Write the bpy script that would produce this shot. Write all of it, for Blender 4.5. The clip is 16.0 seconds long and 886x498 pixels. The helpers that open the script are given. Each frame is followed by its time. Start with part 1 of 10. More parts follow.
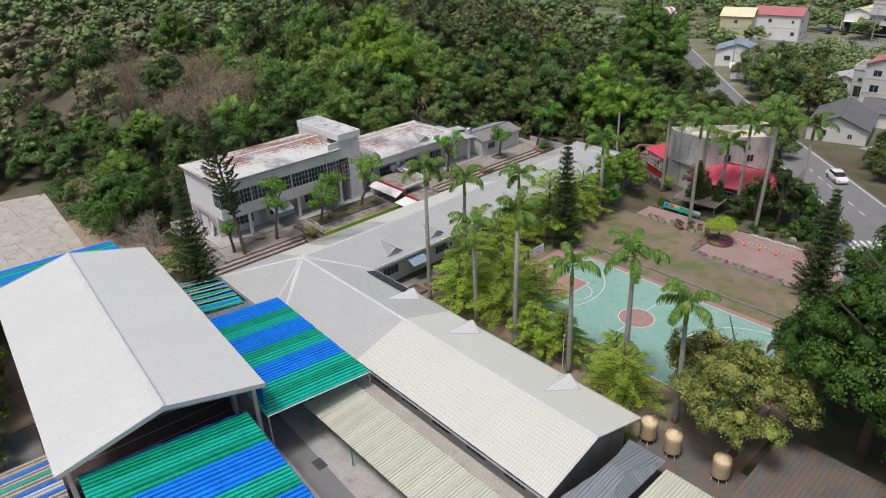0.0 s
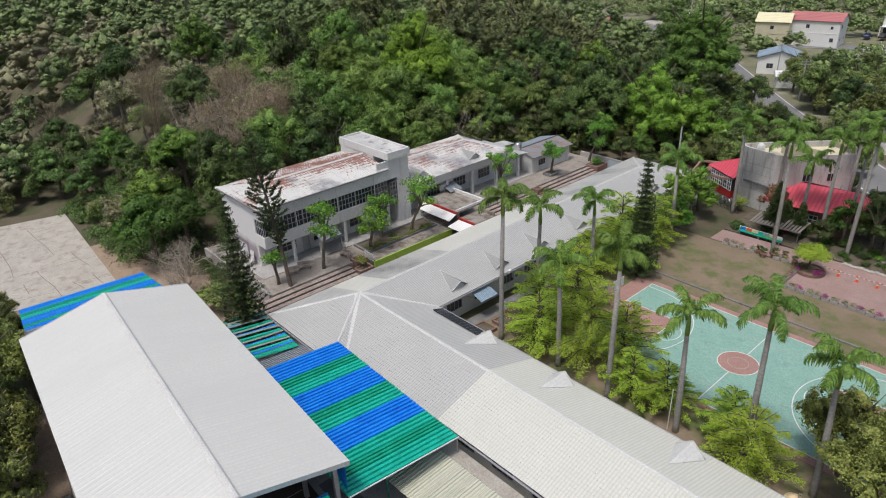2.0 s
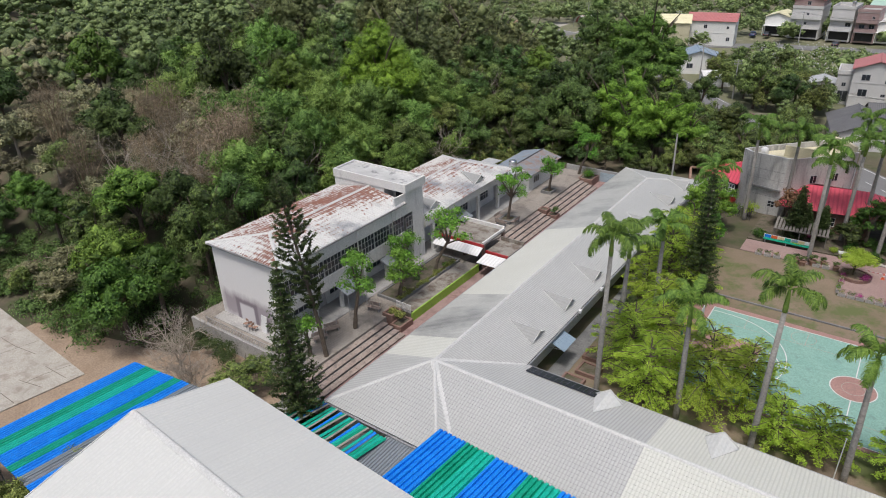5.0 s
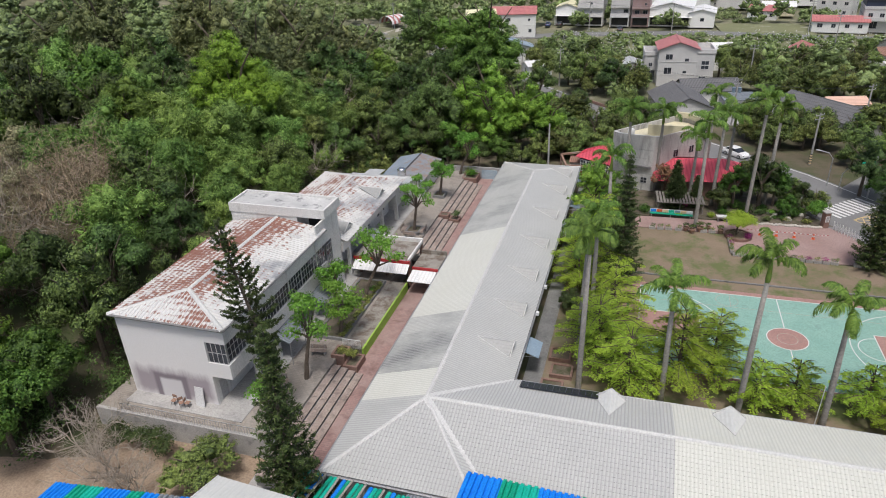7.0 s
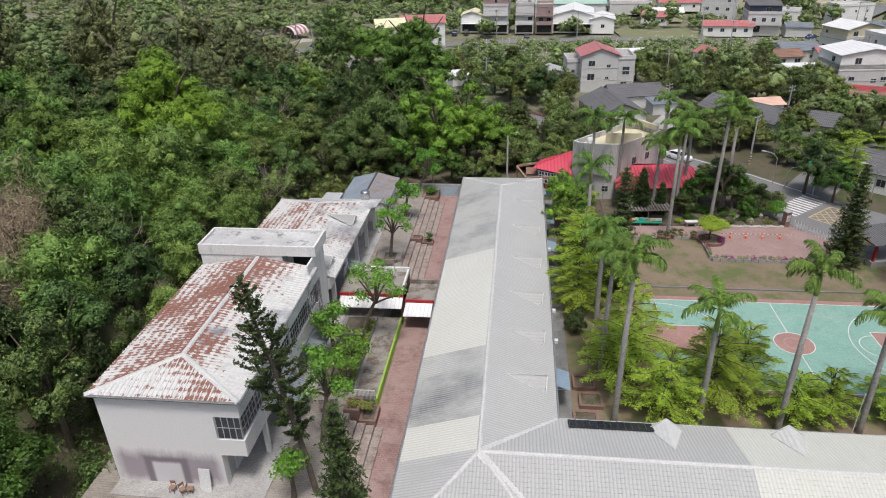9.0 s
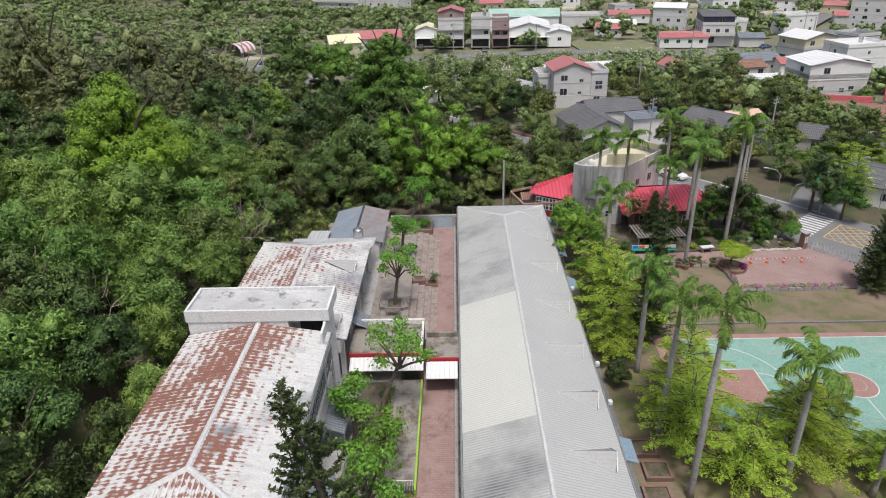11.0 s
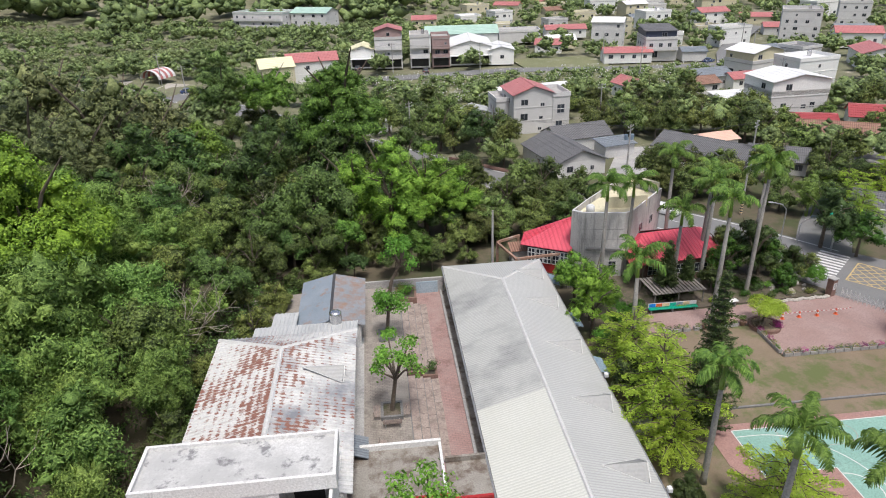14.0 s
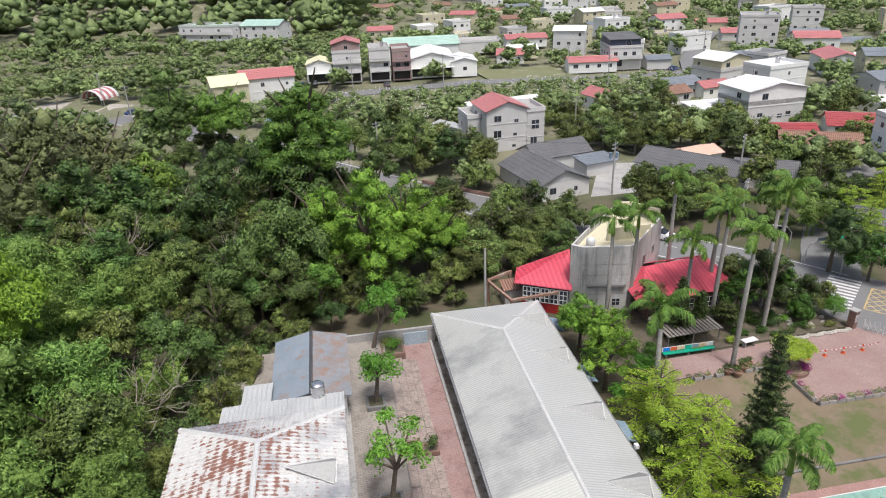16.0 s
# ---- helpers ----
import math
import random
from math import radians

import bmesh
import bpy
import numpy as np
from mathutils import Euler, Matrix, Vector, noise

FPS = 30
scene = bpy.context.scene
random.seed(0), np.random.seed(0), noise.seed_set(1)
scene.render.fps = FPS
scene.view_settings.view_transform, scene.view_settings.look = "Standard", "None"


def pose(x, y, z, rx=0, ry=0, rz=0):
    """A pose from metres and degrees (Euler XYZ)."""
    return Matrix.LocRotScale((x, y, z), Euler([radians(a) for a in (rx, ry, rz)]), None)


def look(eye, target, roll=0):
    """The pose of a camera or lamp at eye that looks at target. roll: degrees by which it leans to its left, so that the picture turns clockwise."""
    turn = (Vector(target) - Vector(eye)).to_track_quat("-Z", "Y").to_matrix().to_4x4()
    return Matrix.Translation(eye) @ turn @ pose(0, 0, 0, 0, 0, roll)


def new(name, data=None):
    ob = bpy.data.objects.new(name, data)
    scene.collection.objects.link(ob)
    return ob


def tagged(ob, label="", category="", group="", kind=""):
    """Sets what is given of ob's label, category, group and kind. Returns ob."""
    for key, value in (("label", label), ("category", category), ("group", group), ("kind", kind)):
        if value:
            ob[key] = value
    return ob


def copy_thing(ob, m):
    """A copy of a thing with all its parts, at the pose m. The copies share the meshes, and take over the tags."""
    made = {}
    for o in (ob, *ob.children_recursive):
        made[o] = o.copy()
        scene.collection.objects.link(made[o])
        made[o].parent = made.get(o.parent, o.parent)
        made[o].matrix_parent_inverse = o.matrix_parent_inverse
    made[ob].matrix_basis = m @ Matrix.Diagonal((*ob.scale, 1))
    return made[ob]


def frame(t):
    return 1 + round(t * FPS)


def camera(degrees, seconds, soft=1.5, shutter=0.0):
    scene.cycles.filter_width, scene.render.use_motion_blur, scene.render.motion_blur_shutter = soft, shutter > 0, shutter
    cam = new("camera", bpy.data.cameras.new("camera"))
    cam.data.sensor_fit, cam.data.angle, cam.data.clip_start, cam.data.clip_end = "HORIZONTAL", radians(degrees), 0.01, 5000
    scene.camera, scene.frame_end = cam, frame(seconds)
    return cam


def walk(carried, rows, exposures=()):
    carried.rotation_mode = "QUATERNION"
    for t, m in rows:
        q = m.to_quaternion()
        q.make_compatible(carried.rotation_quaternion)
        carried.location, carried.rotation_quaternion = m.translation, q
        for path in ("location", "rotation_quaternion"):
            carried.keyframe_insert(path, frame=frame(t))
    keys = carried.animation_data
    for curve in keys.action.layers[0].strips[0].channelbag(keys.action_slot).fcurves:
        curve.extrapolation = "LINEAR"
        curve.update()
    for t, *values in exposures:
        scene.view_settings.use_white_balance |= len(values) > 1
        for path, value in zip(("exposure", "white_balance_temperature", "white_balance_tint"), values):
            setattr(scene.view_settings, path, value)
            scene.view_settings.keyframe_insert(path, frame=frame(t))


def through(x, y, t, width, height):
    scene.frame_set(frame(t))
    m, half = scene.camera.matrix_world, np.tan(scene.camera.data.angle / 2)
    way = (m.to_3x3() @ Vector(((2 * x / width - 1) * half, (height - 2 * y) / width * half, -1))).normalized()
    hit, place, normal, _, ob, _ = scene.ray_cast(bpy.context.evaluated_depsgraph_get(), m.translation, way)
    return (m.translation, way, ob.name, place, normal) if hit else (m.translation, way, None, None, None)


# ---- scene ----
cam = camera(67.8, 16.0, soft=1.0)
PATH = [
    (0, (58.979, -30.715, 38.192), (57.635, -29.545, 37.283), -2.5),
    (0.5, (56.776, -30.604, 38.124), (55.43, -29.434, 37.219), -2.6),
    (1, (54.228, -30.486, 38.037), (52.88, -29.316, 37.134), -2.7),
    (1.5, (51.377, -30.494, 37.972), (50.027, -29.324, 37.073), -2.6),
    (2, (48.391, -30.708, 37.917), (47.041, -29.538, 37.019), -2.6),
    (2.5, (45.208, -31.174, 37.875), (43.859, -30.002, 36.977), -2.4),
    (3, (42.005, -31.994, 37.836), (40.658, -30.815, 36.944), -2.2),
    (3.2, (40.637, -32.334, 37.833), (39.292, -31.155, 36.939), -2.1),
    (5.3, (25.002, -35.625, 37.617), (24.017, -34.137, 36.714), -2.1),
    (5.5, (23.602, -35.831, 37.619), (22.665, -34.314, 36.713), -2.2),
    (6, (20.176, -36.2, 37.597), (19.365, -34.615, 36.687), -2.5),
    (6.5, (16.748, -36.573, 37.572), (16.069, -34.927, 36.66), -2.6),
    (7, (13.446, -36.794, 37.568), (12.909, -35.099, 36.653), -2.5),
    (7.5, (10.362, -36.648, 37.561), (9.947, -34.921, 36.642), -2.4),
    (8, (7.496, -35.963, 37.584), (7.167, -34.217, 36.665), -2.3),
    (8.5, (4.696, -34.972, 37.571), (4.424, -33.214, 36.658), -2.0),
    (9, (2.088, -33.617, 37.566), (1.87, -31.848, 36.659), -1.7),
    (9.2, (1.187, -32.945, 37.554), (0.988, -31.172, 36.65), -1.7),
    (11.3, (-6.627, -23.932, 36.935), (-6.663, -22.134, 36.059), -1.5),
    (11.5, (-7.202, -22.988, 36.934), (-7.236, -21.189, 36.06), -1.4),
    (12, (-8.391, -20.571, 37.021), (-8.422, -18.77, 36.151), -1.3),
    (12.5, (-9.333, -18.221, 37.093), (-9.301, -16.418, 36.226), -1.4),
    (13, (-10.232, -15.834, 37.219), (-10.147, -14.032, 36.355), -1.5),
    (13.5, (-11.05, -13.416, 37.305), (-10.921, -11.615, 36.446), -1.7),
    (14, (-11.773, -10.824, 37.3), (-11.604, -9.023, 36.446), -1.8),
    (14.5, (-12.437, -8.354, 37.307), (-12.236, -6.555, 36.457), -1.9),
    (15, (-13.009, -5.968, 37.326), (-12.775, -4.171, 36.48), -1.9),
    (15.5, (-13.412, -3.639, 37.386), (-13.147, -1.845, 36.544), -2.0),
    (16, (-13.709, -1.554, 37.426), (-13.413, 0.237, 36.588), -2.2),
]
walk(cam, [(t, look(eye, target, roll)) for t, eye, target, roll in PATH], exposures=[(0.0, 0.09), (3.0, 0.06), (8.0, 0.17), (12.0, 0.26), (16.0, 0.45)])

# ---- daylight: bright thin overcast ----
SUN_EL, SUN_AZ = 69.0, 168.0          # height and compass bearing (from +y, clockwise)
world = bpy.data.worlds.new("sky")
scene.world = world
world.use_nodes = True
wt = world.node_tree
sky = wt.nodes.new("ShaderNodeTexSky")
sky.sky_type, sky.sun_disc = "NISHITA", False
sky.sun_elevation, sky.sun_rotation = radians(SUN_EL), radians(SUN_AZ)
sky.air_density, sky.dust_density, sky.ozone_density = 1.0, 4.6, 0.5
wt.links.new(sky.outputs[0], wt.nodes["Background"].inputs[0])
wt.nodes["Background"].inputs[1].default_value = 0.112
sun = new("sun", bpy.data.lights.new("sun", "SUN"))
sun.data.energy, sun.data.angle, sun.data.color = 2.3, radians(12), (1.0, 0.98, 0.968)
sun_way = Vector((math.sin(radians(SUN_AZ)) * math.cos(radians(SUN_EL)), math.cos(radians(SUN_AZ)) * math.cos(radians(SUN_EL)), math.sin(radians(SUN_EL))))
sun.matrix_world = look(sun_way * 300, (0, 0, 0))

rng = np.random.default_rng(11)


# ---- small building kit ----
class Geo:
    """Collects corners and faces of one mesh."""

    def __init__(self):
        self.v, self.f = [], []

    def poly(self, *pts):
        n = len(self.v)
        self.v += [tuple(p) for p in pts]
        self.f.append(tuple(range(n, n + len(pts))))
        return self

    def box(self, x0, y0, z0, x1, y1, z1, m=None):
        n = len(self.v)
        pts = [(x, y, z) for z in (z0, z1) for x, y in ((x0, y0), (x1, y0), (x1, y1), (x0, y1))]
        self.v += [tuple(m @ Vector(p)) for p in pts] if m else pts
        self.f += [tuple(n + i for i in q) for q in ((3, 2, 1, 0), (4, 5, 6, 7), (0, 1, 5, 4), (1, 2, 6, 5), (2, 3, 7, 6), (3, 0, 4, 7))]
        return self

    def prism(self, pts, z0, z1):
        """A flat outline (counter-clockwise) drawn up from z0 to z1."""
        n, k = len(self.v), len(pts)
        self.v += [(x, y, z0) for x, y in pts] + [(x, y, z1) for x, y in pts]
        self.f += [tuple(range(n + k - 1, n - 1, -1)), tuple(range(n + k, n + 2 * k))]
        self.f += [(n + i, n + (i + 1) % k, n + k + (i + 1) % k, n + k + i) for i in range(k)]
        return self

    def tube(self, pts, radii, sides=8, caps=True):
        n = len(self.v)
        pts = [Vector(p) for p in pts]
        if not hasattr(radii, "__len__"):
            radii = [radii] * len(pts)
        for i, (p, r) in enumerate(zip(pts, radii)):
            way = (pts[min(i + 1, len(pts) - 1)] - pts[max(i - 1, 0)]).normalized()
            a = way.orthogonal().normalized() if abs(way.z) < 0.9 else (Vector((1, 0, 0)) - way * way.x).normalized()
            b = way.cross(a)
            self.v += [tuple(p + r * (math.cos(2 * math.pi * k / sides) * a + math.sin(2 * math.pi * k / sides) * b)) for k in range(sides)]
        for i in range(len(pts) - 1):
            for k in range(sides):
                q = n + i * sides
                self.f.append((q + k, q + (k + 1) % sides, q + sides + (k + 1) % sides, q + sides + k))
        if caps:
            self.f += [tuple(range(n + sides - 1, n - 1, -1)), tuple(range(len(self.v) - sides, len(self.v)))]
        return self

    def lathe(self, profile, sides=16, at=(0, 0, 0)):
        """Rings of (radius, height) round the z axis."""
        return self.tube_rings([(at[0], at[1], at[2] + z) for _, z in profile], [r for r, _ in profile], sides)

    def tube_rings(self, pts, radii, sides):
        n = len(self.v)
        for p, r in zip(pts, radii):
            self.v += [(p[0] + r * math.cos(2 * math.pi * k / sides), p[1] + r * math.sin(2 * math.pi * k / sides), p[2]) for k in range(sides)]
        for i in range(len(pts) - 1):
            q = n + i * sides
            self.f += [(q + k, q + (k + 1) % sides, q + sides + (k + 1) % sides, q + sides + k) for k in range(sides)]
        self.f += [tuple(range(n + sides - 1, n - 1, -1)), tuple(range(len(self.v) - sides, len(self.v)))]
        return self

    def mesh(self, name):
        """The mesh, with corners that coincide welded into one."""
        seen, remap, verts = {}, [], []
        for p in self.v:
            key = (round(p[0], 4), round(p[1], 4), round(p[2], 4))
            if key not in seen:
                seen[key] = len(verts)
                verts.append(p)
            remap.append(seen[key])
        faces = []
        for f in self.f:
            q = [remap[i] for i in f]
            q = [a for a, b in zip(q, q[1:] + q[:1]) if a != b]
            if len(q) > 2:
                faces.append(q)
        me = bpy.data.meshes.new(name)
        me.from_pydata(verts, [], faces)
        return me


def part(name, geo, material, parent=None, label="", m=None, smooth=False):
    """One mesh object; under a thing or a part where a parent is given."""
    me = geo.mesh(name) if isinstance(geo, Geo) else geo
    if material and not me.materials:
        me.materials.append(material)
    if smooth:
        me.polygons.foreach_set("use_smooth", [True] * len(me.polygons))
    ob = new(name, me)
    if parent:
        ob.parent = parent
    if m:
        ob.matrix_basis = m
    return tagged(ob, label)


def thing(name, label, category, m=None, group="", kind=""):
    """An Empty at the base of a thing, to hang its parts on."""
    ob = tagged(new(name), label, category, group, kind)
    ob.empty_display_size = 0.2
    if m:
        ob.matrix_basis = m
    return ob


def flat(name, pts, z, thick, material, label, category, parent=None):
    """A slab of the setting with its outline on the plan."""
    ob = part(name, Geo().prism(pts, z - thick, z), material, parent)
    return tagged(ob, label, category, "", "structure")


def smoothstep(a, b, x):
    t = np.clip((x - a) / (b - a), 0, 1)
    return t * t * (3 - 2 * t)


# ---- materials ----
def nodes_of(name):
    m = bpy.data.materials.new(name)
    m.use_nodes = True
    nt = m.node_tree
    return m, nt, nt.nodes["Principled BSDF"]


def noise_node(nt, scale, detail=5, rough=0.6, coords="Object", stretch=(1, 1, 1)):
    tc = nt.nodes.new("ShaderNodeTexCoord")
    mp = nt.nodes.new("ShaderNodeMapping")
    mp.inputs["Scale"].default_value = stretch
    nz = nt.nodes.new("ShaderNodeTexNoise")
    nz.inputs["Scale"].default_value, nz.inputs["Detail"].default_value, nz.inputs["Roughness"].default_value = scale, detail, rough
    if coords == "World":
        geo = nt.nodes.new("ShaderNodeNewGeometry")
        nt.links.new(geo.outputs["Position"], mp.inputs[0])
    else:
        nt.links.new(tc.outputs[coords], mp.inputs[0])
    nt.links.new(mp.outputs[0], nz.inputs["Vector"])
    return nz


def ramp_node(nt, source, lo, hi):
    r = nt.nodes.new("ShaderNodeMapRange")
    r.inputs["From Min"].default_value, r.inputs["From Max"].default_value = lo, hi
    nt.links.new(source, r.inputs["Value"])
    return r.outputs[0]


def mix_node(nt, factor, a, b, mode="MIX"):
    mx = nt.nodes.new("ShaderNodeMix")
    mx.data_type, mx.blend_type = "RGBA", mode
    for socket, value in ((mx.inputs["Factor"], factor), (mx.inputs["A"], a), (mx.inputs["B"], b)):
        if hasattr(value, "is_linked") or hasattr(value, "links"):
            nt.links.new(value, socket)
        elif isinstance(value, (int, float)):
            socket.default_value = value
        else:
            socket.default_value = (*value, 1)
    return mx.outputs["Result"]


def bump_node(nt, bsdf, height, strength, distance):
    b = nt.nodes.new("ShaderNodeBump")
    b.inputs["Strength"].default_value, b.inputs["Distance"].default_value = strength, distance
    nt.links.new(height, b.inputs["Height"])
    nt.links.new(b.outputs[0], bsdf.inputs["Normal"])


def surf(name, base, other, stain=None, grain=8.0, patch=0.6, rough=0.8, metal=0.0, bump=0.3, stain_at=(0.55, 0.75), stretch=(1, 1, 1), coords="Object", per_piece=0.0):
    """A weathered surface: fine grain, broad patches, and stains with a shape of their own."""
    m, nt, bsdf = nodes_of(name)
    fine, broad = noise_node(nt, grain, coords=coords), noise_node(nt, patch, 4, coords=coords)
    colour = mix_node(nt, ramp_node(nt, broad.outputs[0], 0.35, 0.65), base, other)
    colour = mix_node(nt, ramp_node(nt, fine.outputs[0], 0.36, 0.80), colour, tuple(0.62 * c for c in base))
    if stain:
        st = noise_node(nt, patch * 1.7, 7, 0.68, coords=coords, stretch=stretch)
        colour = mix_node(nt, ramp_node(nt, st.outputs[0], *stain_at), colour, stain)
    if per_piece:
        info = nt.nodes.new("ShaderNodeObjectInfo")
        hsv = nt.nodes.new("ShaderNodeHueSaturation")
        nt.links.new(ramp_node(nt, info.outputs["Random"], 0, 1), hsv.inputs["Value"])
        hsv.inputs["Value"].links[0].from_node.inputs["To Min"].default_value = 1 - per_piece
        hsv.inputs["Value"].links[0].from_node.inputs["To Max"].default_value = 1 + per_piece
        nt.links.new(colour, hsv.inputs["Color"])
        colour = hsv.outputs[0]
    nt.links.new(colour, bsdf.inputs["Base Color"])
    bsdf.inputs["Roughness"].default_value, bsdf.inputs["Metallic"].default_value = rough, metal
    if bump:
        bump_node(nt, bsdf, fine.outputs[0], bump, 0.02)
    return m


def leafy(name, dark, light, hue=0.02, patch=0.25, through=0.14, vary=0.42, grain=3.4, relief=0.8):
    """Foliage: tone differs from leaf to leaf, from tuft to tuft, from clump to clump and from tree to tree."""
    m, nt, bsdf = nodes_of(name)
    geo, info = nt.nodes.new("ShaderNodeNewGeometry"), nt.nodes.new("ShaderNodeObjectInfo")
    clump, fine = noise_node(nt, patch * 2.2, 3, coords="World"), noise_node(nt, grain, 3, 0.72, coords="World")
    island = ramp_node(nt, geo.outputs["Random Per Island"], 0, 1)
    island.node.inputs["To Min"].default_value, island.node.inputs["To Max"].default_value = 0.0, 0.74
    speck = ramp_node(nt, fine.outputs[0], 0.34, 0.68)
    speck.node.inputs["To Min"].default_value, speck.node.inputs["To Max"].default_value = -0.36, 0.56
    tone = nt.nodes.new("ShaderNodeMath")
    tone.operation, tone.use_clamp = "ADD", True
    nt.links.new(island, tone.inputs[0])
    nt.links.new(speck, tone.inputs[1])
    colour = mix_node(nt, tone.outputs[0], dark, light)
    half = ramp_node(nt, clump.outputs[0], 0.40, 0.72)
    half.node.inputs["To Max"].default_value = 0.35
    colour = mix_node(nt, half, colour, tuple(0.5 * (a + b) * k for a, b, k in zip(dark, light, (1.25, 1.15, 0.9))))
    hsv = nt.nodes.new("ShaderNodeHueSaturation")
    turn = nt.nodes.new("ShaderNodeMath")
    turn.operation, turn.inputs[1].default_value = "MULTIPLY", 7.31
    wrap = nt.nodes.new("ShaderNodeMath")
    wrap.operation = "FRACT"
    nt.links.new(info.outputs["Random"], turn.inputs[0])
    nt.links.new(turn.outputs[0], wrap.inputs[0])
    for socket, lo, hi, source in (("Hue", 0.5 - hue, 0.5 + hue, info.outputs["Random"]), ("Value", 1 - vary, 1 + vary, wrap.outputs[0])):
        r = ramp_node(nt, source, 0, 1)
        r.node.inputs["To Min"].default_value, r.node.inputs["To Max"].default_value = (lo, hi)
        nt.links.new(r, hsv.inputs[socket])
    nt.links.new(colour, hsv.inputs["Color"])
    nt.links.new(hsv.outputs[0], bsdf.inputs["Base Color"])
    bsdf.inputs["Roughness"].default_value = 0.48
    bsdf.inputs["Specular IOR Level"].default_value = 0.34
    bump_node(nt, bsdf, fine.outputs[0], relief, 0.9 / grain)
    tr = nt.nodes.new("ShaderNodeBsdfTranslucent")
    nt.links.new(hsv.outputs[0], tr.inputs[0])
    ms = nt.nodes.new("ShaderNodeMixShader")
    ms.inputs[0].default_value = through
    nt.links.new(bsdf.outputs[0], ms.inputs[1])
    nt.links.new(tr.outputs[0], ms.inputs[2])
    nt.links.new(ms.outputs[0], nt.nodes["Material Output"].inputs[0])
    return m


def sheet(name, base, other, stain, stain_at=(0.5, 0.8), pitch=0.25, rough=0.45, rib=0.5, patch=0.25, stretch=(1, 0.25, 1), row=0.0, valley_shade=0.8):
    """Painted roof sheets; ribs run up the slope (local y), joints across it."""
    m, nt, bsdf = nodes_of(name)
    fine, broad = noise_node(nt, 5), noise_node(nt, patch, 3)
    st = noise_node(nt, patch * 1.3, 6, 0.65, stretch=stretch)
    colour = mix_node(nt, ramp_node(nt, broad.outputs[0], 0.3, 0.7), base, other)
    colour = mix_node(nt, ramp_node(nt, fine.outputs[0], 0.4, 1.0), colour, tuple(0.8 * c for c in base))
    colour = mix_node(nt, ramp_node(nt, st.outputs[0], *stain_at), colour, stain)
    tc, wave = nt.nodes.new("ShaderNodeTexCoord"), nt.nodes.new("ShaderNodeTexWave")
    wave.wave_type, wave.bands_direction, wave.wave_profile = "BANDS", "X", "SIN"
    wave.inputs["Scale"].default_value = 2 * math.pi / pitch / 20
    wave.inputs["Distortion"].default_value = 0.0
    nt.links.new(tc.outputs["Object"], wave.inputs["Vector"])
    # shade between the ribs painted in: the wave's valleys take a darker colour
    colour = mix_node(nt, ramp_node(nt, wave.outputs["Fac"], 0.55, 0.0), colour, tuple(c * valley_shade for c in base), "MIX") if row else colour
    nt.links.new(colour, bsdf.inputs["Base Color"])
    bsdf.inputs["Roughness"].default_value = rough
    bump_node(nt, bsdf, wave.outputs["Fac"], rib, 0.03)
    return m


def rusty(name, level, climb=(-0.1, 0.1), soot_at=(0.60, 0.74), pitch=0.33):
    """Old white-painted ribbed sheets: rust in dashes between the ribs and at the laps, bare white rib tops, soot stains."""
    m, nt, bsdf = nodes_of(name)
    fine = noise_node(nt, 7)
    zone = noise_node(nt, 0.20, 4, 0.55)
    dash = noise_node(nt, 1.0, 5, 0.7, stretch=(3.2, 1.5, 1))
    soot, dirt = noise_node(nt, 0.17, 5, 0.62), noise_node(nt, 1.2, 5, 0.7, stretch=(2.5, 0.5, 1))
    tc = nt.nodes.new("ShaderNodeTexCoord")
    sep = nt.nodes.new("ShaderNodeSeparateXYZ")
    nt.links.new(tc.outputs["Object"], sep.inputs[0])

    def maths(op, a, b=None, c=None):
        n = nt.nodes.new("ShaderNodeMath")
        n.operation = op
        for k, v in enumerate((a, b, c)):
            if v is None:
                continue
            if isinstance(v, (int, float)):
                n.inputs[k].default_value = v
            else:
                nt.links.new(v, n.inputs[k])
        return n.outputs[0]

    rust = mix_node(nt, fine.outputs[0], (0.125, 0.050, 0.036), (0.31, 0.150, 0.11))
    colour = mix_node(nt, ramp_node(nt, fine.outputs[0], 0.3, 0.8), (0.60, 0.60, 0.585), (0.44, 0.44, 0.435))
    colour = mix_node(nt, ramp_node(nt, dirt.outputs[0], 0.52, 0.8), colour, (0.34, 0.315, 0.29))
    slope = ramp_node(nt, sep.outputs["Y"], 0.0, 5.2)
    slope.node.inputs["To Min"].default_value, slope.node.inputs["To Max"].default_value = climb
    laps = maths("MULTIPLY", maths("SINE", maths("MULTIPLY", sep.outputs["Y"], 2 * math.pi / 0.62)), 0.07)
    tops = maths("MULTIPLY", maths("GREATER_THAN", maths("FRACT", maths("DIVIDE", sep.outputs["X"], pitch)), 0.62), -0.10)
    total = maths("ADD", maths("ADD", maths("ADD", zone.outputs[0], dash.outputs[0]), maths("ADD", laps, tops)), slope)
    mask = ramp_node(nt, total, level, level + 0.10)
    colour = mix_node(nt, ramp_node(nt, soot.outputs[0], *soot_at), colour, (0.19, 0.20, 0.22))
    colour = mix_node(nt, mask, colour, rust)
    nt.links.new(colour, bsdf.inputs["Base Color"])
    bsdf.inputs["Roughness"].default_value = 0.7
    bump_node(nt, bsdf, dash.outputs[0], 0.3, 0.02)
    return m


